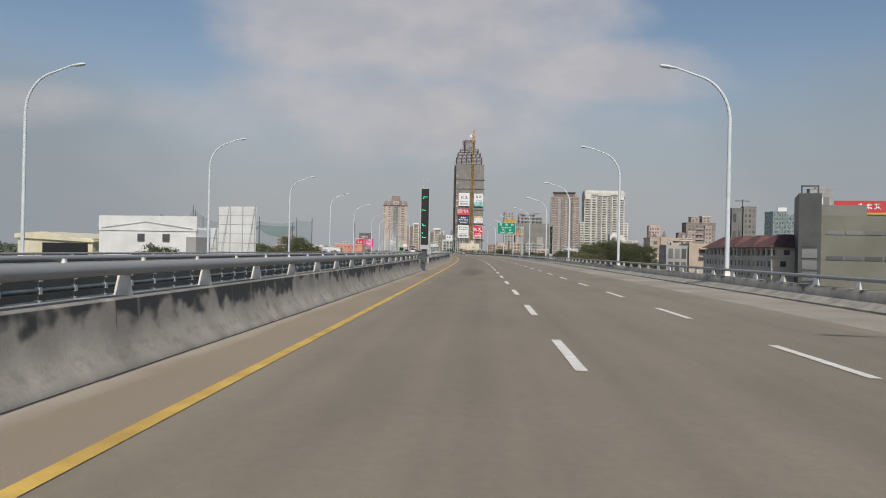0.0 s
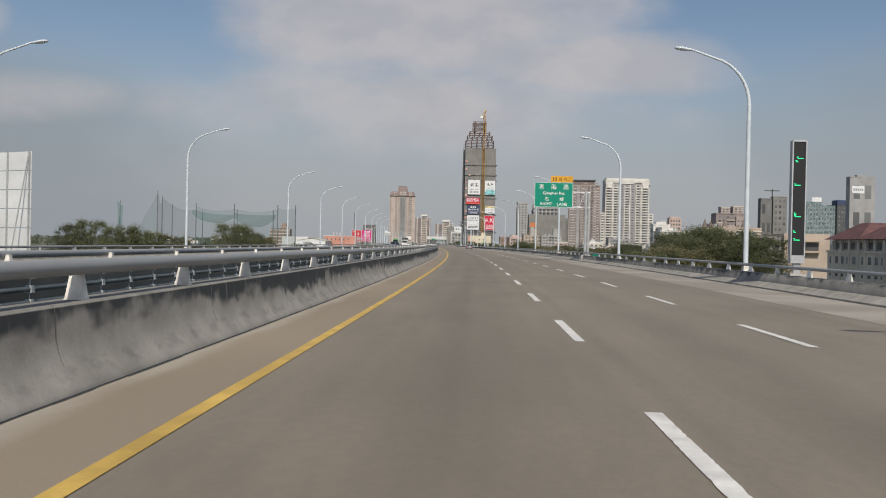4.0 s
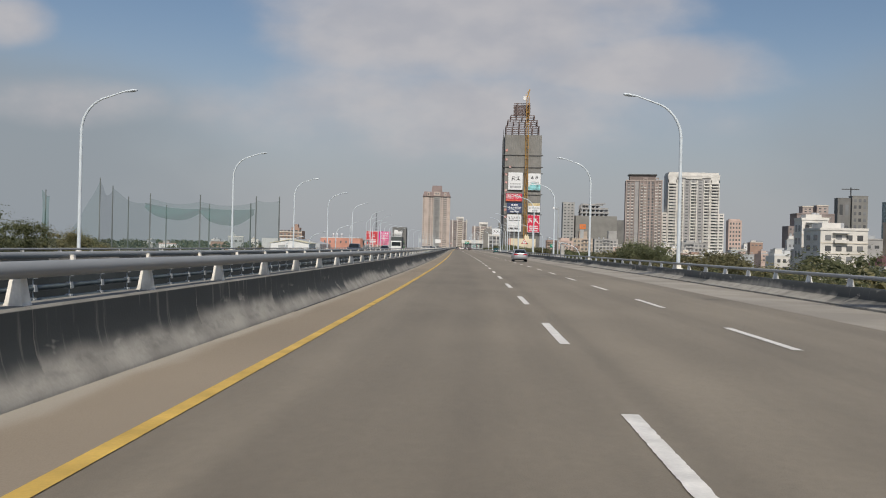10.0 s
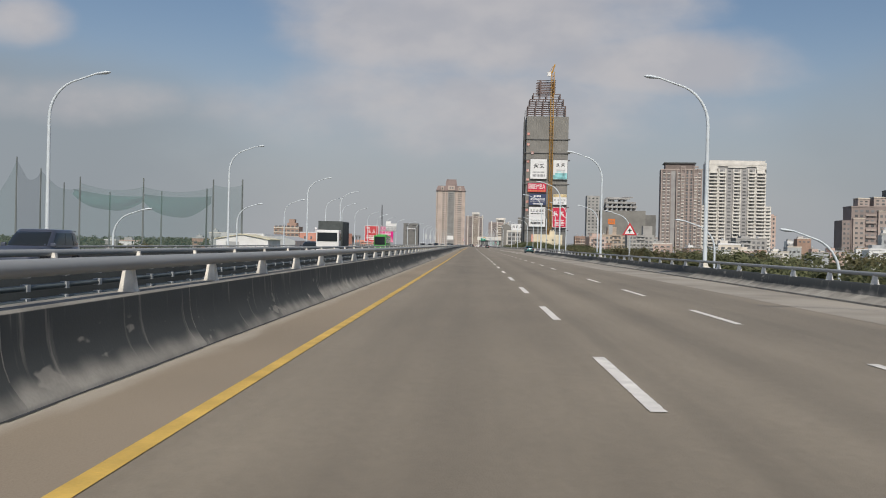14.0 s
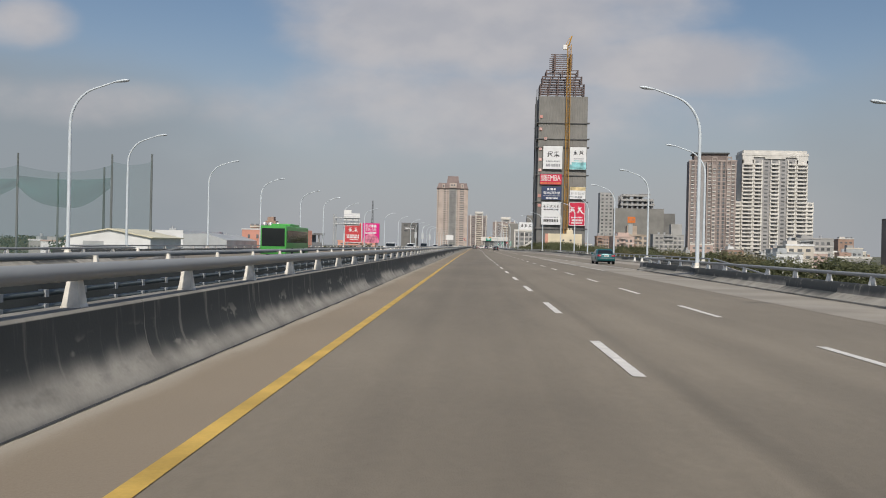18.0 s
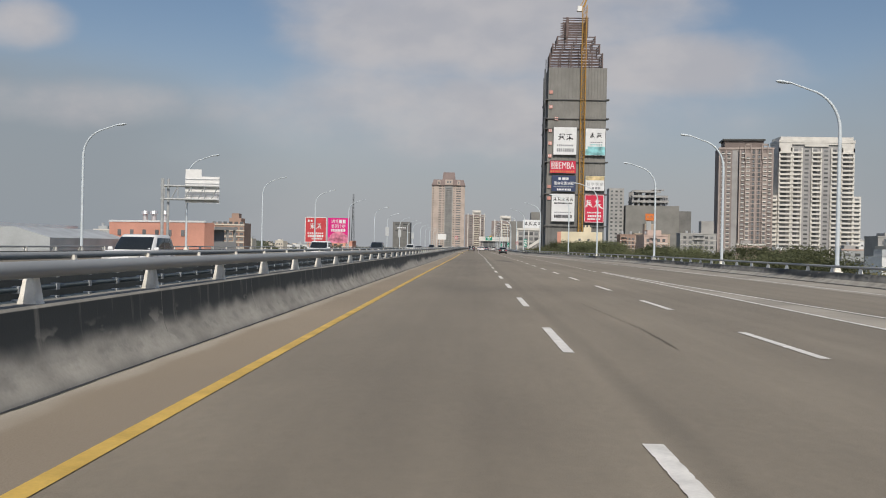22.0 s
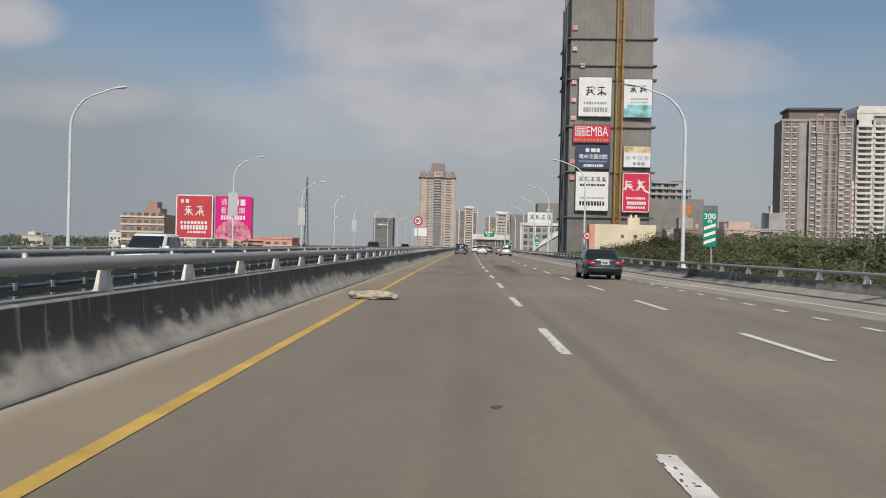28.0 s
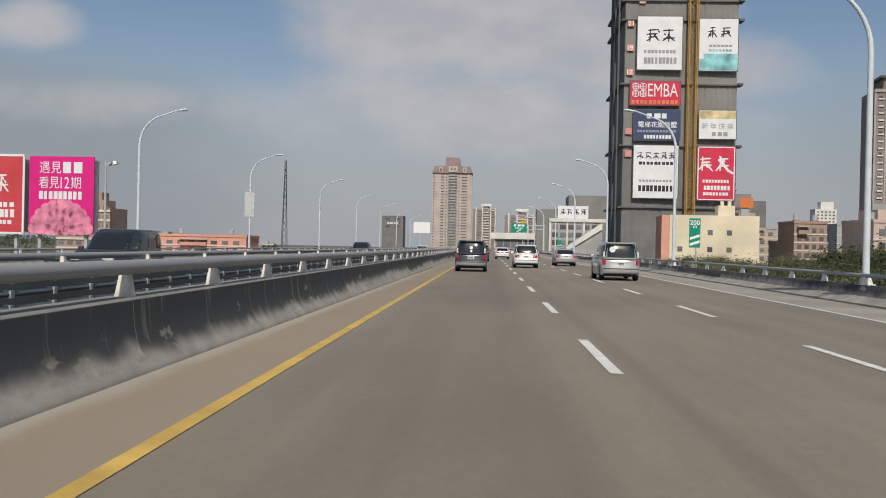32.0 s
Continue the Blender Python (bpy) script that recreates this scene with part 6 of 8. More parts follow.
def logo_strokes(owner, mat, cx, cz, size, y, seed, count=2):
    """A brush-written mark drawn as plain strokes."""
    rnd = random.Random(seed)
    lift = 0.0
    for c in range(count):
        ox = cx + (c - (count - 1) / 2) * size * 1.15
        h = size * 0.5
        # bars across, one upright, two sweeps outwards and a few dabs
        strokes = []
        rows = rnd.choice((2, 3, 3))
        for k in range(rows):
            z = cz + h * (0.75 - 1.0 * k / max(rows - 1, 1)) + rnd.uniform(-0.05, 0.05) * size
            w = h * rnd.uniform(0.45, 0.85)
            q = ox + rnd.uniform(-0.15, 0.15) * h
            strokes.append(((q - w, z - 0.04 * size), (q, z + 0.03 * size), (q + w, z + 0.02 * size)))
        q = ox + rnd.choice((-0.35, 0.0, 0.3)) * h
        strokes.append(((q, cz + h), (q + 0.03 * h, cz), (q - 0.05 * h, cz - h * 0.9)))
        for s in (-1, 1):
            z = cz + h * rnd.uniform(-0.1, 0.35)
            strokes.append(((ox + s * 0.1 * h, z), (ox + s * 0.45 * h, z - 0.55 * h), (ox + s * rnd.uniform(0.8, 1.0) * h, cz - h * rnd.uniform(0.7, 0.95))))
        for k in range(2):
            px, pz = ox + rnd.uniform(-0.8, 0.8) * h, cz + rnd.uniform(-0.5, 0.8) * h
            strokes.append(((px, pz), (px + 0.12 * h, pz - 0.14 * h), (px + 0.18 * h, pz - 0.3 * h)))
        for p0, p1, p2 in strokes:
            sh = Shape()
            brush(sh, [tuple((1 - u) ** 2 * i + 2 * u * (1 - u) * j + u * u * k for i, j, k in zip(p0, p1, p2)) for u in (0, 0.2, 0.4, 0.6, 0.8, 1)], size * 0.055, y - lift)
            part("brush_stroke", sh, mat, owner)
            lift += 0.004


def sheet(x0, z1, x1, z0, mat, label):
    t = thing("advertising_sheet", label, "billboard", pose(0.6, 1136.7, 0.9), "advertising sheets on the tower")
    yy = (x0 - 24.2) * 0.026
    part("sheet", Shape().box(x0, yy - 0.1, z0, x1, yy, z1), mat, t)
    part("frame", Shape().box(x0 - 0.25, yy - 0.02, z0 - 0.25, x1 + 0.25, yy + 0.12, z1 + 0.25), DARK_STEEL, t)
    return t, yy - 0.11


s_, y_ = sheet(27.7, 71.2, 41.0, 55.2, SHEET, "white advertising sheet with black brush marks")
logo_strokes(s_, INK, 34.6, 65.4, 4.2, y_, 11)
bars(s_, INK_GREY, 29.6, 39.4, 60.6, 1.0, y_, 9, 1)
bars(s_, INK_GREY, 29.6, 39.6, 57.9, 1.9, y_, 9, 2)
s_, y_ = sheet(46.2, 70.7, 57.6, 55.1, SHEET, "white advertising sheet with a pale aqua wash")
logo_strokes(s_, INK, 52.0, 66.6, 3.4, y_, 23)
part("wash", Shape().box(46.3, y_ - 0.02, 55.2, 57.5, y_, 58.6).box(47.5, y_ - 0.02, 58.6, 57.5, y_, 60.2), AQUA, s_, "aqua printed band")
bars(s_, INK_GREY, 49, 56, 62.6, 0.6, y_ - 0.03, 6, 5)
bars(s_, AQUA, 49, 56, 61.2, 0.6, y_ - 0.03, 7, 6)
s_, y_ = sheet(25.9, 51.6, 40.8, 44.5, CRIMSON, "red advertising sheet for a school with white letters")
letters("EMBA", 3.9, SHEET, s_, pose(35.6, y_ - 0.06, 49.0), width=8.9)
seal = Shape()
for i in range(2):
    for j in range(2):
        a, b = 26.5 + i * 2.2, 46.9 + j * 2.2
        seal.box(a, y_ - 0.03, b, a + 2.0, y_ - 0.005, b + 0.3).box(a, y_ - 0.03, b + 1.7, a + 2.0, y_ - 0.005, b + 2.0).box(a, y_ - 0.03, b, a + 0.3, y_ - 0.005, b + 2.0).box(a + 1.7, y_ - 0.03, b, a + 2.0, y_ - 0.005, b + 2.0).box(a + 0.5, y_ - 0.03, b + 0.8, a + 1.5, y_ - 0.005, b + 1.1).box(a + 0.85, y_ - 0.03, b + 0.4, a + 1.15, y_ - 0.005, b + 1.6)
part("seal_mark", seal, SHEET, s_, "white square seal")
bars(s_, ORANGE_PRINT, 26.2, 40.4, 45.4, 1.1, y_ - 0.01, 11, 7)
s_, y_ = sheet(27.2, 43.0, 40.9, 33.9, NAVY, "navy blue advertising sheet with white writing")
bars(s_, SHEET, 30.8, 37.5, 41.2, 1.5, y_, 3, 8)
for i, ch in enumerate("電梯花園別墅"):
    letters(ch, 1.75, SHEET, s_, pose(29.3 + i * 1.95, y_ - 0.02, 38.6), bold=0.01)
bars(s_, INK_GREY, 28.2, 40.0, 36.6, 0.7, y_, 14, 10)
bars(s_, SHEET, 30.2, 38.4, 34.9, 1.1, y_, 9, 12)
s_, y_ = sheet(46.7, 43.1, 57.6, 34.6, SHEET, "white advertising sheet with a new year greeting")
part("wash", Shape().box(46.8, y_ - 0.02, 40.6, 57.5, y_, 43.0), material("pale_gold_print", (0.62, 0.50, 0.28), 0.6, 0, 0.2, 0.3, 0.0), s_, "pale gold top band")
for i, ch in enumerate("新年快樂"):
    letters(ch, 1.9, INK_GREY, s_, pose(48.4 + i * 2.5, y_ - 0.02, 38.4))
bars(s_, INK_GREY, 50.4, 55.4, 36.0, 1.2, y_ - 0.02, 3, 13)
s_, y_ = sheet(27.3, 32.3, 40.6, 16.4, SHEET, "white advertising sheet with black writing")
logo_strokes(s_, INK, 34.0, 29.2, 2.1, y_, 31, 5)
bars(s_, INK, 28.8, 39.2, 26.9, 0.9, y_, 9, 15)
bars(s_, INK_GREY, 29.0, 39.0, 21.6, 0.7, y_, 10, 16)
bars(s_, INK, 28.8, 39.4, 19.3, 1.8, y_, 9, 17)
s_, y_ = sheet(46.4, 32.3, 57.6, 16.0, CRIMSON, "crimson advertising sheet with white brush writing")
logo_strokes(s_, SHEET, 51.4, 27.0, 4.6, y_, 47)
stroke = Shape()
brush(stroke, [(53.0, 29.4), (54.2, 26.8), (55.6, 25.0), (57.2, 24.2)], 0.4, y_ - 0.01)
part("brush_mark", stroke, SHEET, s_)
bars(s_, SHEET, 48.0, 56.0, 21.8, 0.9, y_, 9, 18)
bars(s_, SHEET, 48.4, 56.4, 19.8, 1.3, y_, 8, 19)
bars(s_, SHEET, 48.2, 55.8, 18.0, 0.9, y_, 8, 20)
part("border", Shape().box(46.5, y_ - 0.03, 16.1, 46.8, y_, 32.2).box(57.2, y_ - 0.03, 16.1, 57.5, y_, 32.2).box(46.5, y_ - 0.03, 16.1, 57.5, y_, 16.4).box(46.5, y_ - 0.03, 31.9, 57.5, y_, 32.2), SHEET, s_)


def white_tower():
    """The broad white apartment tower: dark recesses, white piers, a balcony front on every floor."""
    t = building("apartment_tower", "broad white apartment tower with dark vertical recesses", 211.5, 1324, 0, k=0.99)
    W, D, H, lo = 57.5, 24.0, 92.2, 46.5
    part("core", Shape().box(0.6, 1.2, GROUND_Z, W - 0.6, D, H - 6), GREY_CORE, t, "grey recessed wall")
    part("wing", Shape().box(-5.8, 2.0, GROUND_Z, 0.6, D - 3, lo), WHITE_WALL, t, "lower side wing")
    part("wing", Shape().box(W - 0.6, 2.0, GROUND_Z, W + 6.2, D - 3, lo), WHITE_WALL, t, "lower side wing")
    part("side_wall", Shape().box(0.0, 1.0, GROUND_Z, 0.6, D, H - 4), WHITE_WALL, t, "white side wall")
    part("side_wall", Shape().box(W - 0.6, 1.0, GROUND_Z, W, D, H - 4), WHITE_WALL, t, "white side wall")
    part("crown", Shape().box(-0.3, -0.2, H - 4.6, W + 0.3, D, H - 2.4).box(1, 0.5, H - 2.4, W - 1, D, H).box(0, 0, H - 12.0, 9.8, 1.2, H - 4.6).box(19.5, 0, H - 7.5, 37.8, 1.2, H - 4.6).box(W - 9.8, 0, H - 12.0, W, 1.2, H - 4.6), WHITE_WALL, t, "white roof crown")
    part("crown_arch", Shape().box(9.8, 0.1, H - 6.0, 19.5, 1.2, H - 4.6), WHITE_WALL, t)
    part("crown_arch", Shape().box(37.8, 0.1, H - 6.0, 47.7, 1.2, H - 4.6), WHITE_WALL, t)
    fl = 26
    z0, z1 = -6.0, H - 9.5
    dz = (z1 - z0) / fl
    bays = ((0.4, 9.6), (10.6, 17.6), (25.2, 32.4), (40.0, 46.9), (47.9, 57.1))
    for a, b in bays:
        part("pier", Shape().box(a - 0.4, 0.0, GROUND_Z, a + 0.7, 1.4, z1 + 1).box(b - 0.7, 0.0, GROUND_Z, b + 0.4, 1.4, z1 + 1), WHITE_WALL, t, "white pier")
        for j in range(fl):
            z = z0 + dz * j
            part("balcony", Shape().box(a, -0.7, z, b, 1.2, z + dz * 0.40), WHITE_WALL, t)
            part("window", unit_window, WIN, t, at=Matrix.Translation(((a + b) / 2 - 1.2, 1.15, z + dz * 0.72)) @ Matrix.Diagonal(((b - a) * 0.5, 1.6, dz * 0.45, 1)))
    for a, b in ((18.6, 24.2), (33.4, 39.0)):
        for j in range(0, fl):
            z = z0 + dz * j
            part("window", unit_window, WIN, t, at=Matrix.Translation(((a + b) / 2, 1.15, z + dz * 0.6)) @ Matrix.Diagonal(((b - a) * 0.55, 1.4, dz * 0.4, 1)))
    for x0 in (-5.6, W + 0.4):
        for j in range(15):
            z = z0 + dz * j
            part("balcony", Shape().box(x0, 1.0, z, x0 + 5.4, 2.2, z + dz * 0.4), WHITE_WALL, t)
            part("window", unit_window, WIN, t, at=Matrix.Translation((x0 + 2.7, 1.95, z + dz * 0.72)) @ Matrix.Diagonal((3.6, 1.6, dz * 0.42, 1)))


white_tower()


def brown_tower():
    t = building("apartment_tower", "brown tiled apartment tower with a flat overhanging roof", 162.0, 1304, -5, k=0.98)
    W, D, H = 39.5, 26.0, 81.5
    part("wing", Shape().box(0, 3.0, GROUND_Z, 15, D, H), BROWN_TILE, t, "set-back wing")
    part("body", Shape().box(15.0, 0, GROUND_Z, W, D, H), BROWN_TILE, t)
    part("bay", Shape().box(19.0, -1.1, GROUND_Z, 22.6, 0.1, H - 4).box(31.5, -1.1, GROUND_Z, 35.0, 0.1, H - 4), BROWN_BAY, t, "sand-coloured bay")
    part("pier", Shape().box(14.6, -0.3, GROUND_Z, 15.4, 0.5, H).box(W - 0.8, -0.3, GROUND_Z, W + 0.2, 0.5, H).box(26.3, -0.3, GROUND_Z, 27.3, 0.5, H), BROWN_BAY, t)
    part("roof_block", Shape().box(4, 4, H, 33, D - 3, H + 5.8), BROWN_DARK, t)
    part("roof_slab", Shape().box(2.5, 2.5, H + 5.8, 34, D - 2, H + 7.0), DARK_WALL, t, "thin dark overhanging roof")
    part("crown", Shape().box(18.4, -1.3, H - 9, 19.2, -0.6, H + 3).box(22.4, -1.3, H - 9, 23.2, -0.6, H + 3).box(30.9, -1.3, H - 9, 31.7, -0.6, H + 3).box(34.8, -1.3, H - 9, 35.6, -0.6, H + 3).box(18.4, -1.3, H + 1.6, 23.2, -0.6, H + 3).box(30.9, -1.3, H + 1.6, 35.6, -0.6, H + 3), BROWN_BAY, t, "pale portal frames at the top")
    windows(t, 0.6, 9.5, -6, H - 2, 3.0, 2, 25, 0.42, 0.5)
    # flat strip on the wing wall; a recess's shade is put into its grey
    part("recess", Shape().box(9.8, 2.9, GROUND_Z, 14.4, 3.1, H), GREY_CORE, t, "flat dark strip coloured as a shaded recess")
    windows(t, 15.6, 18.8, -6, H - 2, 0.0, 1, 25, 0.5, 0.42)
    windows(t, 19.2, 22.4, -6, H - 6, -1.1, 1, 24, 0.6, 0.42)
    windows(t, 23.0, 31.2, -6, H - 2, 0.0, 2, 25, 0.42, 0.42, True)
    for j in range(25):
        z = -6 + (H + 4) / 25 * j
        for a, b in ((15.4, 19.0), (22.6, 26.3), (27.3, 31.5), (35.0, W - 0.8)):
            part("floor_band", Shape().box(a, -0.25, z, b, 0.05, z + 0.6), BROWN_BAY, t)
    windows(t, 31.7, 34.8, -6, H - 6, -1.1, 1, 24, 0.6, 0.42)
    # two more flat strips, dark to stand in for shade between the bays
    part("recess", Shape().box(24.6, -0.06, GROUND_Z, 25.6, 0.1, H), DARK_WALL, t, "flat dark strip coloured as a shaded recess")
    part("recess", Shape().box(28.6, -0.06, GROUND_Z, 29.8, 0.1, H), DARK_WALL, t, "flat dark strip coloured as a shaded recess")
    for x, w, yy, top in ((2.9, 2.6, 2.9, H - 2), (7.2, 2.6, 2.9, H - 2), (17.2, 2.4, -0.3, H - 2), (20.8, 2.8, -1.2, H - 6), (33.2, 2.8, -1.2, H - 6), (37.0, 2.4, -0.3, H - 2)):
        sills = Shape()
        for j in range(25):
            z = -6 + (top + 6) / 25 * (j + 0.18)
            sills.box(x - w / 2, yy - 0.45, z, x + w / 2, yy + 0.1, z + 0.7)
        tagged(part("sill", sills, WHITE_WALL, t, "pale sills and ledges"), "pale sills and ledges", kind="stuff")
    part("pier", Shape().box(-0.3, 2.6, GROUND_Z, 0.6, 3.2, H), BROWN_BAY, t)
    part("pier", Shape().box(4.7, 2.6, GROUND_Z, 5.5, 3.2, H), BROWN_BAY, t)
    part("cornice", Shape().box(-0.4, 2.4, H - 1.2, 15, 3.1, H + 0.4).box(14.6, -0.5, H - 1.2, 40.2, 0.3, H + 0.2), BROWN_BAY, t, "pale cornice")
    windows(t, 35.4, 38.6, -6, H - 2, 0.0, 1, 25, 0.5, 0.42)


brown_tower()


MANSARD_WALL = wall_mat("pinkish_beige_tile", (0.47, 0.395, 0.35))
MANSARD_ROOF = wall_mat("dull_brown_roof", (0.235, 0.185, 0.175))


def mansard_tower():
    t = building("apartment_tower", "pinkish beige apartment tower with a brown mansard roof", -117, 2150, 2)
    W, D, H = 55.0, 40.0, 103.0
    part("body", Shape().box(0, 0, GROUND_Z, W, D, H), MANSARD_WALL, t)
    part("recess", Shape().box(21.5, -0.4, GROUND_Z, 35.0, 0.2, H), GREY_WALL, t, "grey balcony strip")
    part("wing", Shape().box(4, -2.2, GROUND_Z, 17.0, 0.1, H - 2).box(39, -2.2, GROUND_Z, 51.5, 0.1, H - 2), MANSARD_WALL, t, "projecting bay")
    part("mansard", Shape().box(-0.6, -2.4, H, W + 0.6, D, H + 9.5, 0.12), MANSARD_ROOF, t, "brown mansard roof")
    part("mansard", Shape().box(17, 2, H + 9, 39, D - 8, H + 22, 0.15), MANSARD_ROOF, t, "raised middle roof")
    for a, b, h0, h1 in ((9, 14, 0, 8), (42, 47, 0, 8), (22, 35, 1, 9.5)):
        part("dormer", Shape().box(a, -3.0, H + h0, b, 4, H + h1), MANSARD_WALL, t)
    windows(t, 10.2, 12.8, H + 1.5, H + 6.5, -3.0, 1, 1, 0.8, 0.8)
    windows(t, 43.2, 45.8, H + 1.5, H + 6.5, -3.0, 1, 1, 0.8, 0.8)
    windows(t, 24, 33, H + 3.5, H + 7.5, -3.0, 2, 1, 0.6, 0.8)
    windows(t, 0.4, 3.8, 0, H, 0.0, 1, 26, 0.55, 0.4)
    windows(t, 11.5, 16.5, 0, H, -2.2, 1, 26, 0.85, 0.42)
    windows(t, 17.5, 21.0, 0, H, 0.0, 1, 26, 0.5, 0.35)
    windows(t, 40.0, 49.0, 0, H, -2.2, 1, 26, 0.85, 0.42)
    windows(t, 35.5, 38.5, 0, H, 0.0, 1, 26, 0.5, 0.35)
    for j in range(26):
        z = H / 26 * j
        part("balcony", Shape().box(22.5, -2.2, z, 34.0, 0, z + 1.5), GREY_WALL, t)


mansard_tower()


def slab_tower(x, y, W, H, label, frames=True, mat=None, D=24, floors=14):
    t = building("apartment_building", label, x, y)
    m = mat or BROWN_TILE
    part("body", Shape().box(0, 0, GROUND_Z, W, D, H), m, t)
    if frames:
        for a in (0.12, 0.40, 0.75, 0.95):
            part("pier", Shape().box(W * a, -1.2, GROUND_Z, W * a + 1.5, 0.1, H + (5 if a in (0.4, 0.75) else 2)), WHITE_WALL, t, "white upright frame")
        part("crown", Shape().box(W * 0.38, -1.2, H + 4, W * 0.80, 1, H + 5.6).box(W * 0.36, 2, H, W * 0.8, 12, H + 8).box(W * 0.7, -1.2, H - 3, W * 1.05, 0.1, H - 1.8), WHITE_WALL, t, "white roof frame")
    windows(t, W * 0.18, W * 0.40, 0, H - 2, -0.02, 1, floors, 0.6, 0.45)
    for j in range(floors):
        z = (H - 2) / floors * j
        part("balcony", Shape().box(W * 0.46, -1.4, z, W * 0.72, 0, z + 1.5), CREAM, t)
    windows(t, W * 0.80, W * 0.95, 0, H - 2, -0.02, 1, floors, 0.6, 0.45)


slab_tower(-66, 2300, 36, 60, "brown and white apartment block with tall white frames")
slab_tower(-15, 2000, 36, 41, "brown and white apartment block behind a flat white hall", floors=10)


def flat_hall():
    t = building("hall", "low white hall with a long dark window band beside the motorway", -21, 1500)
    part("roof", Shape().box(-1, -2, 7.2, 51, 26, 11.4), WHITE_WALL, t, "deep white roof")
    part("body", Shape().box(2, 0, GROUND_Z, 48, 24, 7.2), GREY_WALL, t)
    windows(t, 3, 47, 1.0, 7.0, -0.05, 9, 1, 0.9, 0.85)
    part("sign_board", Shape().box(30, -14, 1.0, 35.5, -13.6, 8.4), material("orange_board", (0.72, 0.17, 0.05), 0.6), t, "orange-red upright board")


flat_hall()


def grey_offices():
    t = building("office_building", "grey concrete office block with a white roof sign", 12.5, 1350)
    part("body", Shape().box(0, 0, GROUND_Z, 26, 20, 16.8), GREY_WALL, t)
    part("frame", Shape().box(-0.6, -0.8, 15.6, 30, 0.2, 17.4).box(-0.6, -0.8, GROUND_Z, 0.4, 0.2, 16).box(8.6, -0.8, GROUND_Z, 9.4, 0.2, 16).box(17.4, -0.8, GROUND_Z, 18.2, 0.2, 16), WHITE_WALL, t, "pale frame")
    windows(t, 0.5, 25.5, -6, 15, -0.05, 6, 5, 0.72, 0.6)
    part("roof_sign", Shape().box(4.0, 1.0, 17.4, 20, 2.0, 24.2), SHEET, t, "white roof sign")
    logo_strokes(t, INK, 12.0, 21.0, 3.2, 0.98, 77, 4)
    ramp = Shape().prism([(20, -2.0), (36, 9.5), (42, 17.4), (42, 6.0), (36, 3.5), (23, -4)], -8, -6.5)
    part("ramp_wall", ramp, WHITE_WALL, t, "sloping white wall")
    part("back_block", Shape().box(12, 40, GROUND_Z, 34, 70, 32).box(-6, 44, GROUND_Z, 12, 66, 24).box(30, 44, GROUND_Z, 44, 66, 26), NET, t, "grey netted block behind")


grey_offices()


def yellow_house():
    t = building("apartment_house", "cream plastered house with a salmon side and small square windows", 30.4, 1085, -3)
    part("body", Shape().box(0, 0, GROUND_Z, 21.5, 14, 10.4), wall_mat("pale_yellow_wall", (0.70, 0.62, 0.46)), t)
    part("side_wall", Shape().box(-1.9, 0.3, GROUND_Z, 0.02, 14, 10.3), ORANGE_WALL, t, "salmon side wall")
    part("stair_tower", Shape().box(11.8, 1, 10.4, 15.8, 6, 12.9).box(12.4, 1.5, 12.9, 13.2, 2.5, 14).box(14.2, 1.5, 12.9, 15, 2.5, 14), wall_mat("pale_yellow_wall_b", (0.66, 0.58, 0.43)), t)
    for x, z in ((9.8, 6.2), (9.8, 2.0), (14.4, 6.2), (14.4, 2.0), (2.6, 2.0)):
        part("window", unit_window, WIN, t, at=Matrix.Translation((x, -0.03, z)) @ Matrix.Diagonal((1.2, 1.2, 1.2, 1)))


yellow_house()


def concrete_skeleton():
    """The half-built block with an open concrete top over dark nets."""
    t = building("unfinished_block", "half-built concrete block with an open skeleton top", 130, 1733, k=1.386)
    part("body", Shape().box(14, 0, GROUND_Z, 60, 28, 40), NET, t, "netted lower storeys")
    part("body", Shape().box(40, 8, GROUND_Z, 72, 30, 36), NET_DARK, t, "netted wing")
    part("block", Shape().box(0, 6, GROUND_Z, 13, 24, 55), GREY_WALL, t, "grey finished block")
    windows(t, 0.5, 12.5, 0, 54, 5.95, 3, 16, 0.5, 0.45)
    for j, (x0, x1) in enumerate(((19, 51), (20, 50), (21, 44))):
        part("floor_slab", Shape().box(x0, 0, 43.4 + j * 4.4, x1, 24, 44.6 + j * 4.4), GREY_WALL, t)
        part("edge_beam", Shape().box(x0, -0.4, 42.6 + j * 4.4, x1, 0.2, 43.4 + j * 4.4), GREY_CORE, t)
    for i in range(7):
        top = (52.6, 53.4, 49.0, 53.4, 53.4, 49.0, 47.6)[i]
        for yy in (1, 12, 22):
            part("column", Shape().box(19.4 + i * 4.9, yy, 39, 20.8 + i * 4.9, yy + 1.3, top), GREY_CORE, t)
    part("site_cabin", Shape().box(22, 3, 48.6, 28, 9, 51.2), GREY_WALL, t, "pale site cabin")
    part("roof_arm", Shape().box(36, 0, 53.0, 47, 1.2, 54.2), GREY_CORE, t)
    part("roof_arm", Shape().box(20, 4, 52.4, 30, 5.4, 53.6), GREY_CORE, t)


concrete_skeleton()


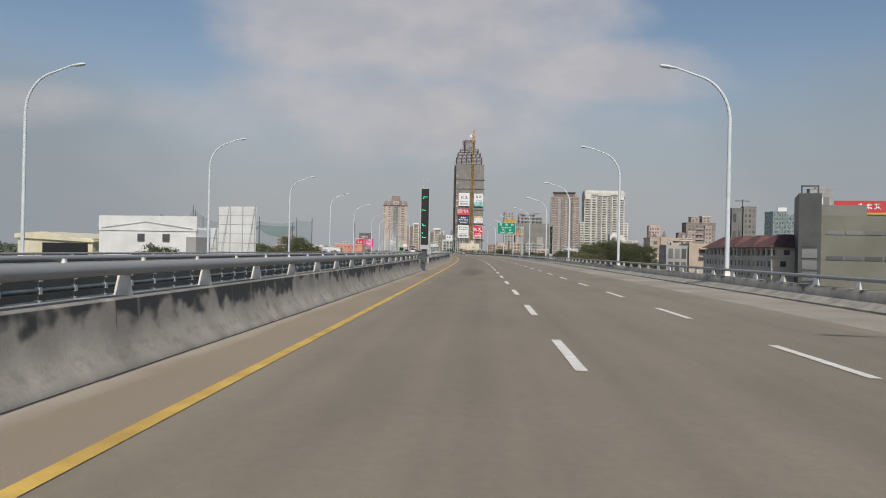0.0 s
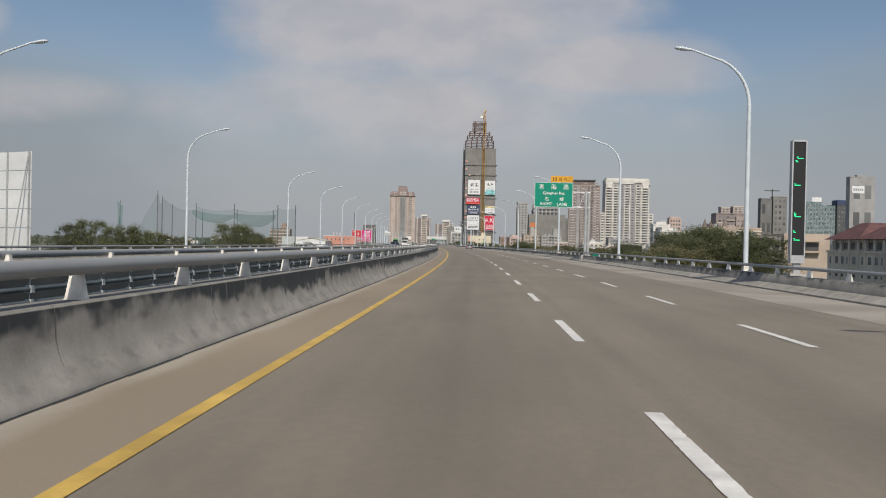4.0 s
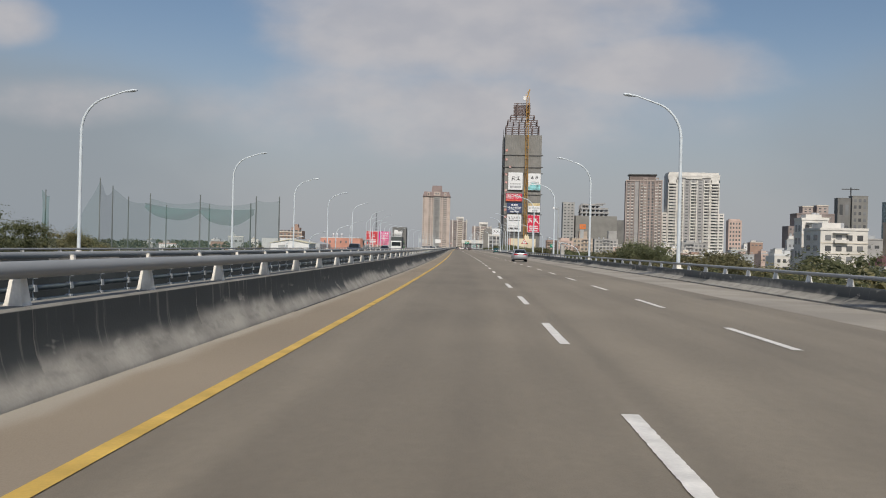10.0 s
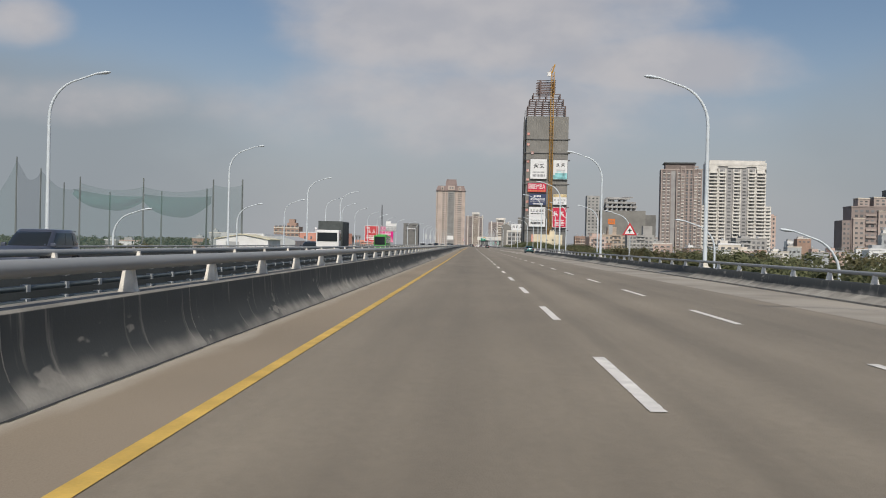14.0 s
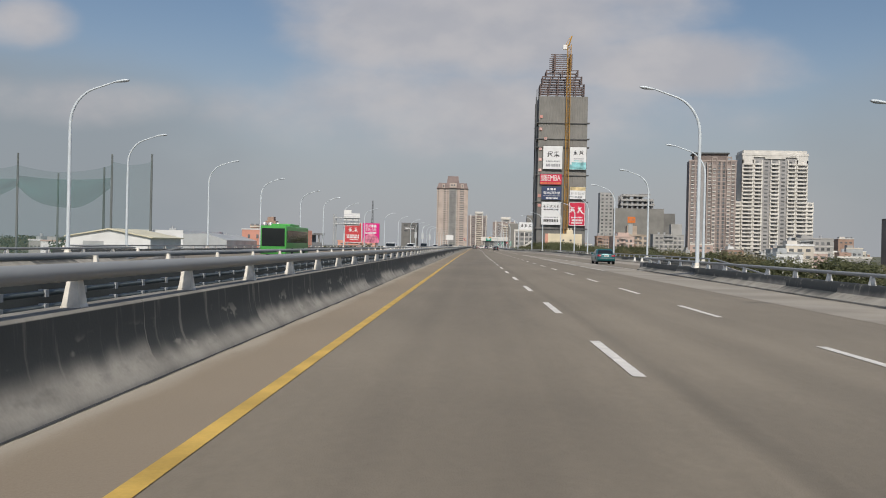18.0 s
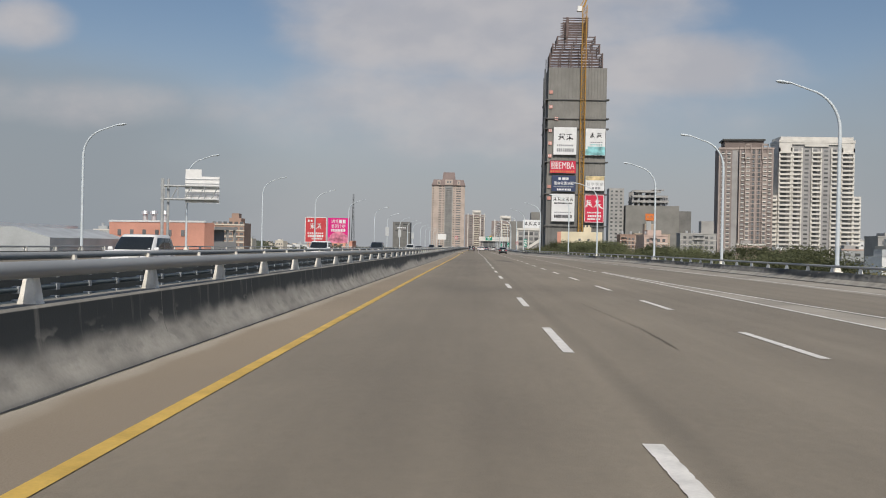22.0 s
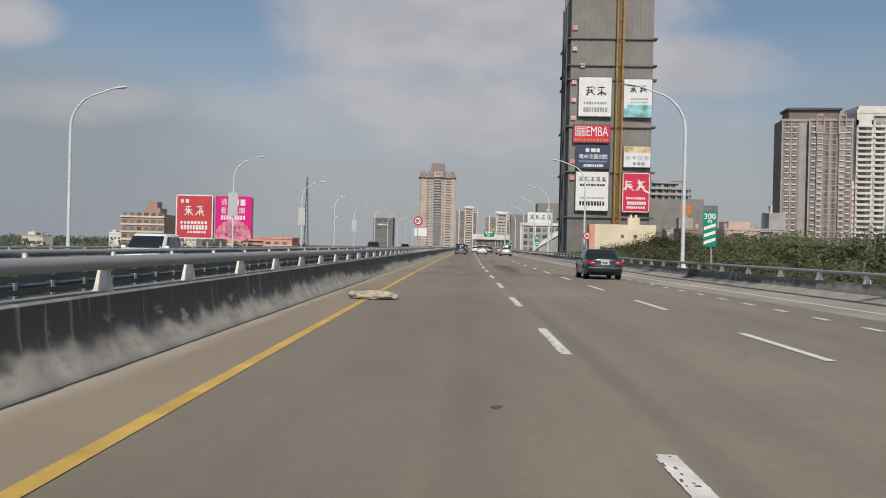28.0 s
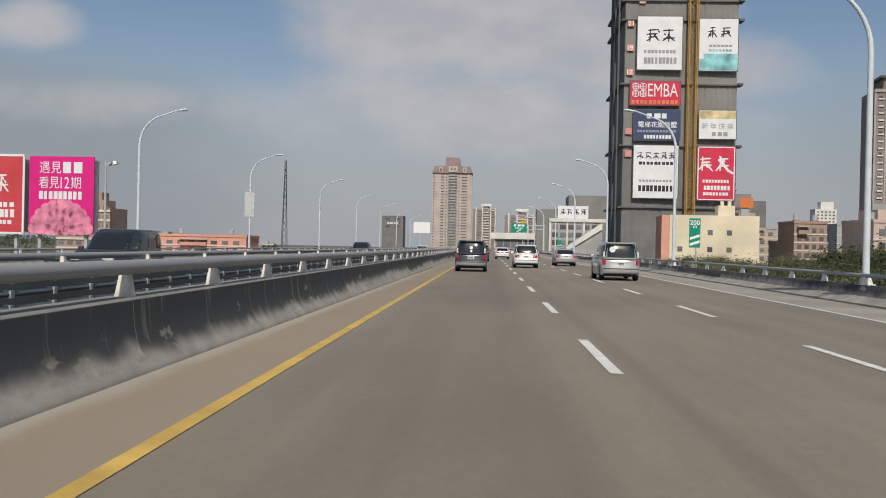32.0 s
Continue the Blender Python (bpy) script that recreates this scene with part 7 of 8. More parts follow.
def box_block(name, label, x, y, W, D, H, mat, cols, rows, roof=(), pale=False, turn=0.0, side=False, zlow=-4.0, k=1.0):
    t = building(name, label, x, y, turn, k=k)
    part("body", Shape().box(0, 0, GROUND_Z, W, D, H), mat, t)
    part("parapet", Shape().box(-0.2, -0.2, H, W + 0.2, 0.3, H + 0.7).box(-0.2, 0.3, H, 0.3, D, H + 0.7).box(W - 0.3, 0.3, H, W + 0.2, D, H + 0.7), mat, t)
    windows(t, W * 0.05, W * 0.95, zlow, H - 0.6, -0.02, cols, rows, 0.55, 0.5, pale)
    if side:
        windows(t, D * 0.08, D * 0.92, zlow, H - 0.6, 0, max(2, cols // 2), rows, 0.5, 0.5, pale, side=-0.02)
    if H < 20:
        # floor bands, sills and roof tanks of the small houses
        dz = (H - 0.6 - zlow) / rows
        for j in range(rows):
            part("floor_band", Shape().box(-0.12, -0.16, zlow + dz * j - 0.12, W + 0.12, 0.02, zlow + dz * j + 0.12), CREAM if mat is WHITE_WALL else WHITE_WALL, t)
        rb = random.Random(int(x * 7 + y))
        for q in range(2):
            tx, ty = W * rb.uniform(0.15, 0.85), D * rb.uniform(0.2, 0.6)
            part("water_tank", Shape().tube([(tx, ty, H), (tx, ty, H + 1.0), (tx, ty, H + 2.4)], [0.25, 0.75, 0.75], 10), ALU, t, "steel water tank")
        bx = W * rb.uniform(0.1, 0.5)
        part("balcony", Shape().box(bx, -1.1, zlow + dz * (rows - 1), bx + W * 0.3, 0.05, zlow + dz * (rows - 1) + 1.0), mat, t)
        part("awning", Shape().prism([(bx - 0.2, H - 0.9), (bx + W * 0.3 + 0.2, H - 0.9), (bx + W * 0.3 + 0.2, H - 0.75), (bx - 0.2, H - 0.75)], -1.3, 0.0), SHEET_GREY, t, "sheet-metal awning")
    for a, b, h in roof:
        part("roof_room", Shape().box(W * a, D * 0.2, H, W * b, D * 0.8, H + h), mat, t)
    return t


# towers beyond the trees, right of the road
gl = box_block("office_tower", "teal glass office tower with a white sign on its roof", 590.0, 1628, 13.5, 22, 43.5, GLASS_TEAL, 5, 12, pale=True, k=1.86)
part("roof_sign", Shape().box(4.5, 0, 44, 13.0, 1, 48), SHEET, gl, "white roof sign")
box_block("office_tower", "pale glass office wing", 614.7, 1632, 13, 20, 40.5, GLASS_TEAL, 5, 11, pale=True, k=1.86)
bl = box_block("office_tower", "blue-grey glass office tower", 639, 1626, 13.5, 22, 41.5, DARK_WALL, 5, 12, pale=True, k=1.86)
part("roof_block", Shape().box(0, 0, 42, 10, 12, 46), NAVY, bl, "dark blue roof block")
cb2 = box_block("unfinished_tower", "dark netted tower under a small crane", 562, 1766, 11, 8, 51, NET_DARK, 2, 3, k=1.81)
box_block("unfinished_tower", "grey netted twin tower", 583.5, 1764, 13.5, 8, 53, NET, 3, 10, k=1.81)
part("mast", Shape().box(11.5, 2, 44, 12.3, 3, 61).box(4, 2, 59, 19, 2.6, 59.8), DARK_STEEL, cb2, "small crane")
dk = box_block("office_tower", "tall grey office slab with a white name board", 575.0, 1432, 16.8, 6, 50.5, GREY_CORE, 2, 3, ((0.3, 0.7, 2.0),), k=2.12)
part("name_board", Shape().box(1.4, -0.4, 40.0, 9.5, -0.1, 45.0), SHEET, dk, "white board")
bars(dk, INK_GREY, 2.0, 9.0, 42.5, 1.5, -0.41, 5, 3)
sb = box_block("apartment_block", "stepped brown apartment block with two pale roof towers", 369.3, 1371, 21.5, 12, 24.4, BROWN_TILE, 7, 11, k=2.01)
part("wing", Shape().box(-4.4, 0.5, GROUND_Z, 0, 12, 17.6), BROWN_TILE, sb, "lower stepped wing")
windows(sb, -4.2, -0.2, -3, 17, 0.45, 2, 8, 0.5, 0.45)
for x0, x1, h in ((3.7, 9.6, 28.9), (11.8, 18.4, 29.6)):
    part("roof_tower", Shape().box(x0, 1.5, 24.4, x1, 8, h), BROWN_BAY, sb, "pale roof tower")
    part("tower_cap", Shape().box(x0 - 0.2, 1.2, h, x1 + 0.2, 8.2, h + 0.5), CREAM, sb, "pale cap slab")
    windows(sb, x0 + 0.5, x1 - 0.5, 25.5, h - 0.6, 1.45, 2, 2, 0.5, 0.45)
for x0, x1, top in ((0.6, 6.4, 18.5), (13.2, 18.6, 22.5)):
    part("bay", Shape().box(x0, -1.3, GROUND_Z, x1, 0.1, top), BROWN_BAY, sb, "projecting sand-brown bay")
    windows(sb, x0 + 0.3, x1 - 0.3, -3, top - 1, -1.35, 2, 8, 0.5, 0.42)
    part("cornice", Shape().box(x0 - 0.15, -1.5, top, x1 + 0.15, 0.1, top + 0.4), CREAM, sb, "pale cornice")
for z in range(6):
    part("balcony", Shape().box(7.2, -0.8, 1 + z * 3.8, 12.4, 0.1, 2.0 + z * 3.8), BROWN_BAY, sb, "pale balcony band")
box_block("apartment_block", "pink tiled apartment block far off", 505, 2200, 14, 10, 36, PINK_WALL, 4, 9, ((0.1, 0.9, 2),), k=1.9)
box_block("apartment_block", "pale grey apartment block", 160, 1000, 20, 15, 9, GREY_WALL, 6, 4, ((0.2, 0.5, 2),))
box_block("apartment_house", "dull pink house with a roof room", 70, 1060, 12, 14, 8.6, PINK_WALL, 4, 4, ((0.2, 0.8, 3),), turn=8)
box_block("apartment_house", "narrow dull red brick house", 62, 1090, 8, 14, 9, BRICK_WALL, 4, 6)
box_block("apartment_house", "brown brick apartment house", 84, 1180, 16, 14, 5, BRICK_WALL, 5, 4)
box_block("apartment_house", "pale stepped apartment house", 120, 1230, 24, 14, 13, GREY_WALL, 6, 5, ((0.6, 0.95, 9),))
box_block("apartment_house", "low salmon house with an orange roof sign", 112, 1390, 30, 14, 15, SAND_TILE, 6, 4, ((0.3, 0.62, 9),), turn=3)
os_ = thing("roof_sign", "orange square roof sign", "sign", pose(121, 1391.5, 9.8))
part("board", Shape().box(0, 0, 17.0, 7.4, 0.6, 22.8), material("orange_board_b", (0.70, 0.20, 0.05), 0.6), os_)
logo_strokes(os_, BRICK_WALL, 3.7, 20, 2.4, -0.02, 5)
part("stand", Shape().box(1, 0.6, 5.2, 5, 1.0, 17), STEEL_GREY, os_)
# white houses just beyond the trees
box_block("apartment_house", "white tiled house with corner windows", 103.5, 541, 13.4, 14, 8.9, WHITE_WALL, 4, 4, ((0.1, 0.5, 2.2),), side=True)
box_block("apartment_house", "white narrow house with dark side", 104.5, 560, 8, 7, 12.4, WHITE_WALL, 3, 4, ((0.2, 0.8, 1.8),), side=True)
box_block("apartment_house", "sand-coloured house with blank gable", 116, 470, 10, 12, 6.0, SAND_TILE, 1, 2, ((0.3, 0.7, 2),), side=True)
ch = box_block("school_building", "sand-coloured building with dark pointed turrets", 119.5, 521, 24, 16, 10.6, SAND_TILE, 6, 4)
part("stair_block", Shape().box(5.6, -1.2, GROUND_Z, 12.5, 2.0, 11.6), SAND_TILE, ch, "blank sand-coloured stair block")
part("cornice", Shape().box(-0.3, -0.4, 9.6, 5.6, 0.0, 10.0).box(12.5, -0.4, 9.6, 24.3, 0.0, 10.0), CREAM, ch, "pale cornice")
for x, y, z, h in ((3.0, 14.5, 11.3, 15.6), (4.8, 11.5, 11.3, 14.2), (8.0, 0.6, 11.6, 15.4), (17.0, 2.5, 11.3, 15.2)):
    part("turret", Shape().tube([(x, y, z - 0.8), (x, y, z), (x, y, h)], [1.2, 1.4, 0.05], 8), BROWN_DARK, ch, "dark pointed turret roof")
box_block("apartment_house", "dark shop building with white letters", 126, 420, 18, 12, 3.2, DARK_WALL, 1, 1)
rh = box_block("house", "low white house with a red pitched roof", 92, 470, 12, 9, -1.0, WHITE_WALL, 4, 2)
part("roof", Shape().add([(-0.5, -0.5, -0.4), (12.5, -0.5, -0.4), (12.5, 9.5, -0.4), (-0.5, 9.5, -0.4), (1, 4.5, 1.8), (11, 4.5, 1.8)], [(0, 1, 5, 4), (2, 3, 4, 5), (1, 2, 5), (3, 0, 4), (3, 2, 1, 0)]), ROOF_RED, rh, "red pitched roof")


def villas():
    """The terrace of villas with hipped red roofs, running away along the road."""
    for k in range(4):
        t = thing("terraced_villa", "cream terraced villa with a hipped dark red roof", "house", pose(101.9 + k * 0.1, 259 + k * 16.8, -0.6, 0, 0, 0), "villas in the terrace")
        W, D, H = 19.0, 16.7, 4.9
        part("body", Shape().box(-9, 0, GROUND_Z, 9, D, H - 2.6), CREAM, t)
        part("upper_storey", Shape().box(-7.4, 0.4, H - 2.6, 7.4, D - 0.4, H), CREAM, t, "set-back top storey")
        part("roof", Shape().add([(-9.6, -0.8, H), (9.6, -0.8, H), (9.6, D + 0.6, H), (-9.6, D + 0.6, H), (-4, 6, H + 3.8), (4, 6, H + 3.8), (4, D - 6, H + 3.8), (-4, D - 6, H + 3.8)], [(0, 1, 5, 4), (1, 2, 6, 5), (2, 3, 7, 6), (3, 0, 4, 7), (4, 5, 6, 7), (3, 2, 1, 0)]), ROOF_RED, t, "dark red hipped roof")
        part("cornice", Shape().box(-9.3, -0.3, H - 3.0, -8.9, D, H - 2.5).box(-9.3, -0.3, H - 3.0, 9.3, 0.0, H - 2.5), CREAM, t)
        for i in range(4):
            part("column", Shape().box(-9.15, i * 4.4 + 0.2, GROUND_Z, -8.8, i * 4.4 + 1.0, H - 0.2), CREAM, t, "cream pier")
        windows(t, 1, 16, -7, H - 3.2, 0, 5, 3, 0.45, 0.55, side=-9.02)
        windows(t, 1, 16, H - 2.4, H - 0.4, 0, 4, 1, 0.5, 0.7, side=-7.42)
        windows(t, -8, 8, -7, H - 3.2, -0.02, 4, 3, 0.4, 0.55)
        windows(t, -6.5, 6.5, H - 2.4, H - 0.4, 0.38, 4, 1, 0.5, 0.7)
        for i in range(5):
            part("pilaster", Shape().box(-7.75, 0.5 + i * 3.7, H - 2.6, -7.35, 1.4 + i * 3.7, H), CREAM, t, "cream pilaster")
        part("bay_hood", Shape().prism([(1.6, H - 5.0), (6.4, H - 5.0), (5.2, H - 4.0), (2.8, H - 4.0)], -1.3, 0.0), ROOF_RED, t, "small hipped hood over the bay window")
        part("bay_window", Shape().box(2.0, -1.1, H - 8.4, 6.0, 0.0, H - 5.0), CREAM, t, "projecting cream bay")
        windows(t, 2.4, 5.6, H - 7.6, H - 5.3, -1.14, 2, 1, 0.8, 0.8)


villas()

cc = building("office_building", "raw concrete office with deep window slots", 104, 384, -6)
part("body", Shape().box(0, 0, GROUND_Z, 13, 26, 6.6), SAND_TILE, cc)
part("tower", Shape().box(-9, 2, GROUND_Z, 0, 24, 5.6), GREY_WALL, cc, "grey framed wing")
part("balcony", Shape().box(4, -1.6, 1.0, 10, 0, 1.5).box(4, -1.6, 4.2, 10, 0, 4.6), SAND_TILE, cc)
windows(cc, 4, 10, 1.6, 4.0, -0.05, 1, 1, 0.95, 0.9)
windows(cc, -8.5, -0.5, -6, 5, 1.95, 3, 2, 0.7, 0.75)
windows(cc, 1, 25, -6, 5, 0, 5, 2, 0.3, 0.6, side=-9.02)

# dark clad office by the road
do = building("office_building", "dark grey clad office with green glass and a roof tank", 94.6, 245, -18, k=1.2)
part("body", Shape().box(0, 0, GROUND_Z, 4.6, 18, 15.4), DARK_WALL, do, "dark stair tower")
part("body", Shape().box(4.6, 0.6, GROUND_Z, 22, 18, 10.6), wall_mat("olive_cladding", (0.19, 0.19, 0.16)), do, "olive grey wing")
part("upper_block", Shape().box(4.6, 3, 10.6, 14, 18, 13.0), wall_mat("olive_cladding_b", (0.20, 0.20, 0.18)), do)
part("roof_frame", Shape().box(0.4, 1, 15.4, 0.7, 1.3, 17.2).box(3.8, 1, 15.4, 4.1, 1.3, 17.2).box(0.4, 1, 16.9, 4.1, 1.3, 17.2), DARK_STEEL, do)
windows(do, 0.4, 4.2, -4, 6, -0.03, 1, 4, 0.8, 0.8)
windows(do, 5.5, 21, 0.5, 2.2, 0.57, 4, 1, 0.9, 0.5, pale=True)
windows(do, 5.5, 21, 5.5, 8.2, 0.57, 4, 1, 0.9, 0.3)
rs = building("roof_sign", "red roof sign with a yellow edge and pale lettering", 104.4, 246.3, -18, "sign", 1.2)
part("board", Shape().box(0, 0, 11.2, 14, 0.5, 14.0), RED_SHEET, rs)
part("edge", Shape().box(0, -0.05, 11.0, 14, 0.4, 11.4), YELLOW_PAINT, rs)
logo_strokes(rs, WHITE_SIGN, 7, 12.7, 1.5, -0.06, 9, 3)
part("stand", Shape().box(1, 0.5, 10.5, 13, 1.0, 11.2), STEEL_GREY, rs)


# small houses that fill the plain; one generator, seeded
def town(seed, count, xs, ys, hs, group):
    rnd = random.Random(seed)
    mats = [WHITE_WALL, WHITE_WALL, CREAM, GREY_WALL, GREY_WALL, SHEET_WHITE, SHEET_GREY, PINK_WALL, BRICK_WALL]
    words = {id(WHITE_WALL): "white", id(CREAM): "cream", id(GREY_WALL): "grey", id(SAND_TILE): "sand-coloured", id(PINK_WALL): "pinkish", id(BROWN_TILE): "brown", id(SHEET_GREY): "grey sheet-metal", id(BRICK_WALL): "brick-red", id(SHEET_WHITE): "white sheet-metal"}
    for i in range(count):
        u = (i + rnd.random()) / count
        y = ys[0] + (ys[1] - ys[0]) * u
        k = y / 1000.0
        x = xs[0] + (xs[1] - xs[0]) * rnd.random() + (40 * k if xs[0] > 0 else -40 * k)
        W, D, H = 7 + rnd.random() * 9, 8 + rnd.random() * 6, hs[0] + (hs[1] - hs[0]) * rnd.random() ** 1.6
        m = rnd.choice(mats)
        t = thing("town_house", "small " + words[id(m)] + " flat-roofed house among others", "house", pose(x, y, 0, 0, 0, rnd.uniform(-14, 14)), group)
        part("body", Shape().box(0, 0, GROUND_Z, W, D, H), m, t)
        part("parapet", Shape().box(-0.2, -0.2, H, W + 0.2, 0.2, H + 0.8), rnd.choice(mats), t)
        part("roof_room", Shape().box(W * 0.15, D * 0.3, H, W * 0.5, D * 0.8, H + 2.4), rnd.choice(mats), t)
        if rnd.random() < 0.5:
            part("roof_shed", Shape().box(W * 0.5, D * 0.1, H + 1.9, W * 0.98, D * 0.8, H + 2.1).box(W * 0.55, D * 0.2, H, W * 0.58, D * 0.25, H + 1.9).box(W * 0.9, D * 0.2, H, W * 0.93, D * 0.25, H + 1.9), SHEET_GREY, t, "sheet-metal roof shelter")
        if rnd.random() < 0.6:
            part("water_tank", Shape().tube([(W * 0.3, D * 0.5, H + 2.4), (W * 0.3, D * 0.5, H + 4.0)], 0.7, 10), ALU, t, "steel water tank")
        windows(t, 0.6, W - 0.6, H - 6.4, H - 0.4, -0.03, 3, 2 if seed == 5 else 1, 0.55, 0.42 if seed == 5 else 0.25)


town(5, 48, (70, 215), (560, 1300), (-2, 5), "houses on the plain")
town(9, 30, (150, 420), (640, 1700), (0, 12), "houses on the plain")
town(12, 18, (-260, -150), (900, 1900), (-1, 6), "houses on the plain")
town(17, 14, (60, 330), (1400, 2400), (5, 22), "houses on the plain")

# ---- left of the road ----
wh = building("warehouse", "white sheet-metal warehouse with a low gable and dark windows", -67.8, 187.2, -17, k=1.08)
part("body", Shape().prism([(0, GROUND_Z), (20.2, GROUND_Z), (20.2, 4.2), (10, 5.4), (0, 4.2)], 0, 5), SHEET_WHITE, wh)
part("parapet_wall", Shape().box(0, -0.15, 3.8, 20.4, 0.1, 6.5), SHEET_WHITE, wh, "tall white false front")
part("gable_line", Shape().prism([(0.6, 4.3), (10, 5.5), (19.6, 4.3), (19.6, 4.15), (10, 5.35), (0.6, 4.15)], -0.25, -0.15), SHEET_GREY, wh, "grey seam of the gable")
for x in (9, 14.2):
    part("window", unit_window, WIN, wh, at=Matrix.Translation((x, -0.12, 2.6)) @ Matrix.Diagonal((1.4, 1.6, 1.3, 1)))
part("lean_to", Shape().box(18.6, -0.6, GROUND_Z, 20.6, 4, 2.8), GREY_CORE, wh)
sh_ = building("shed", "cream sheet-metal shed with a black panel as the shade of an open bay", -86, 192, -10)
part("body", Shape().box(0, 0, GROUND_Z, 16.5, 20, 2.4), SHEET_CREAM, sh_)
part("roof", Shape().prism([(-0.5, 2.3), (17, 1.6), (17, 1.9), (6, 3.6), (-0.5, 3.2)], -0.4, 20), SHEET_CREAM, sh_, "shallow cream roof")
# no opening here: flat black panel paints the shade inside a bay
part("bay", Shape().box(5.5, -0.06, -4, 15.5, 0.0, 1.4), BLACK_SIGN, sh_, "black panel as the shade of an open bay")
for k, (x0, x1, z1) in enumerate(((-52.6, -46.6, 5.3), (-49.7, -39.1, 10.3))):
    pb = building("hoarding", "back of a white sheet hoarding on a steel frame", x0, 211 if k else 203, -27, "billboard")
    n_ = 5 if k == 0 else 8
    for i in range(n_):
        a = -6 + (z1 + 6) * i / n_
        part("sheet_panel", Shape().box(0.04, 0.0, a + 0.05, x1 - x0 - 0.04, 0.08, a + (z1 + 6) / n_ - 0.05), SHEET_WHITE, pb, "white sheet panel")
    for i in range(4):
        x = 0.2 + (x1 - x0 - 0.4) * i / 3
        part("upright", Shape().box(x - 0.06, -0.2, GROUND_Z, x + 0.06, -0.02, z1), STEEL_GREY, pb)
    part("stay", Shape().tube([(1.2, -2.4, GROUND_Z), (3.2, -0.1, z1)], 0.07, 6).tube([(x1 - x0 - 2.0, -2.4, GROUND_Z), (x1 - x0 - 0.3, -0.1, z1)], 0.07, 6), STEEL_GREY, pb)

og = building("factory", "salmon-coloured factory with steel chimneys on the roof", -82.9, 778.7, -21.7, k=1.18)
part("body", Shape().box(0, 0, GROUND_Z, 21.1, 2.5, 4.3).box(0, 2.5, GROUND_Z, 12, 14, 4.3), ORANGE_WALL, og)
part("parapet", Shape().box(-0.1, -0.1, 4.3, 21.2, 0.3, 4.6), SHEET_WHITE, og)
part("open_floor", Shape().box(12, 2.5, 3.2, 21.3, 8.5, 3.7).box(12, 2.5, GROUND_Z, 21.1, 8.5, 1.2).box(12, 2.5, 1.2, 18.5, 8.5, 3.2), GREY_CORE, og, "grey open upper floor")
for y in (6.0, 8.0):
    part("post", Shape().box(20.8, y, 1.2, 21.1, y + 0.4, 3.2), GREY_WALL, og)
for x in (4.5, 6.5, 9.0):
    part("chimney", Shape().tube([(x, 4, 4.3), (x, 4, 5.8)], [0.5, 0.4], 10).tube([(x, 4, 5.8), (x, 4, 6.4)], [0.75, 0.6], 10), ALU, og, "squat steel vent")
windows(og, 1, 18, 1.5, 3.5, -0.03, 6, 1, 0.25, 0.5)
wf = building("factory", "white low factory with grey lean-to", -106, 739, 0, k=1.25)
part("body", Shape().box(0, 0, GROUND_Z, 14, 30, 3.2), SHEET_WHITE, wf)
part("wing", Shape().prism([(14, GROUND_Z), (24, GROUND_Z), (24, 1.2), (19, 2.6), (14, 2.4)], 0, 26), SHEET_GREY, wf, "grey lean-to")
s2 = building("shed", "white gabled sheet-metal hall", -82, 655, 3)
part("body", Shape().prism([(0, GROUND_Z), (16, GROUND_Z), (16, 1.6), (8, 3.0), (0, 1.6)], 0, 20), SHEET_WHITE, s2)
part("door", Shape().box(3, -0.05, -4, 7, 0, 0.8), SHEET_GREY, s2)
part("roof", Shape().prism([(-0.5, 1.5), (8, 3.05), (16.5, 1.5), (16.5, 1.7), (8, 3.3), (-0.5, 1.7)], -0.4, 20.4), SHEET_CREAM, s2)
ht = building("hotel", "stepped brick-red hotel with pale floor bands", -210, 1254, 2, k=1.16)
part("body", Shape().box(0, 0, GROUND_Z, 20.5, 18, 13.0), BRICK_WALL, ht)
part("roof_room", Shape().box(10.5, 2, 13.0, 18, 12, 16).box(12, 2, 16, 16.5, 9, 19), BRICK_WALL, ht)
for j in range(5):
    part("floor_band", Shape().box(-0.2, -0.4, -3 + j * 3.6, 20.7, 0.1, -2.2 + j * 3.6), CREAM, ht, "pale floor band")
    for i in range(6):
        part("window", unit_window, WIN, ht, at=Matrix.Translation((1.8 + i * 3.4, -0.02, -0.6 + j * 3.4)) @ Matrix.Diagonal((2.2, 1, 1.5, 1)))
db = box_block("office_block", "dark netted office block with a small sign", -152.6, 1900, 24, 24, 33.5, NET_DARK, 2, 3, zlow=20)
bars(db, SHEET, 6, 19, 26, 1.6, -0.3, 5, 2)
box_block("apartment_house", "salmon low apartment house", -112, 1120, 26, 14, 2.6, ORANGE_WALL, 7, 3)
hd_ = thing("direction_sign", "far pale sign back on a truss gantry over the opposite lanes", "road sign", facing(1130, 0, 0))
part("panel", Shape().box(-24, 0, 5.2, -19, 0.1, 8.4), WHITE_SIGN, hd_)
part("chord", Shape().tube([(-26, 0.3, 6), (-19, 0.3, 6)], 0.1, 6).tube([(-26, 0.3, 7.2), (-19, 0.3, 7.2)], 0.1, 6).tube([(-25.6, 0.3, 0.5), (-25.6, 0.3, 7.4)], 0.16, 8), STEEL_GREY, hd_)

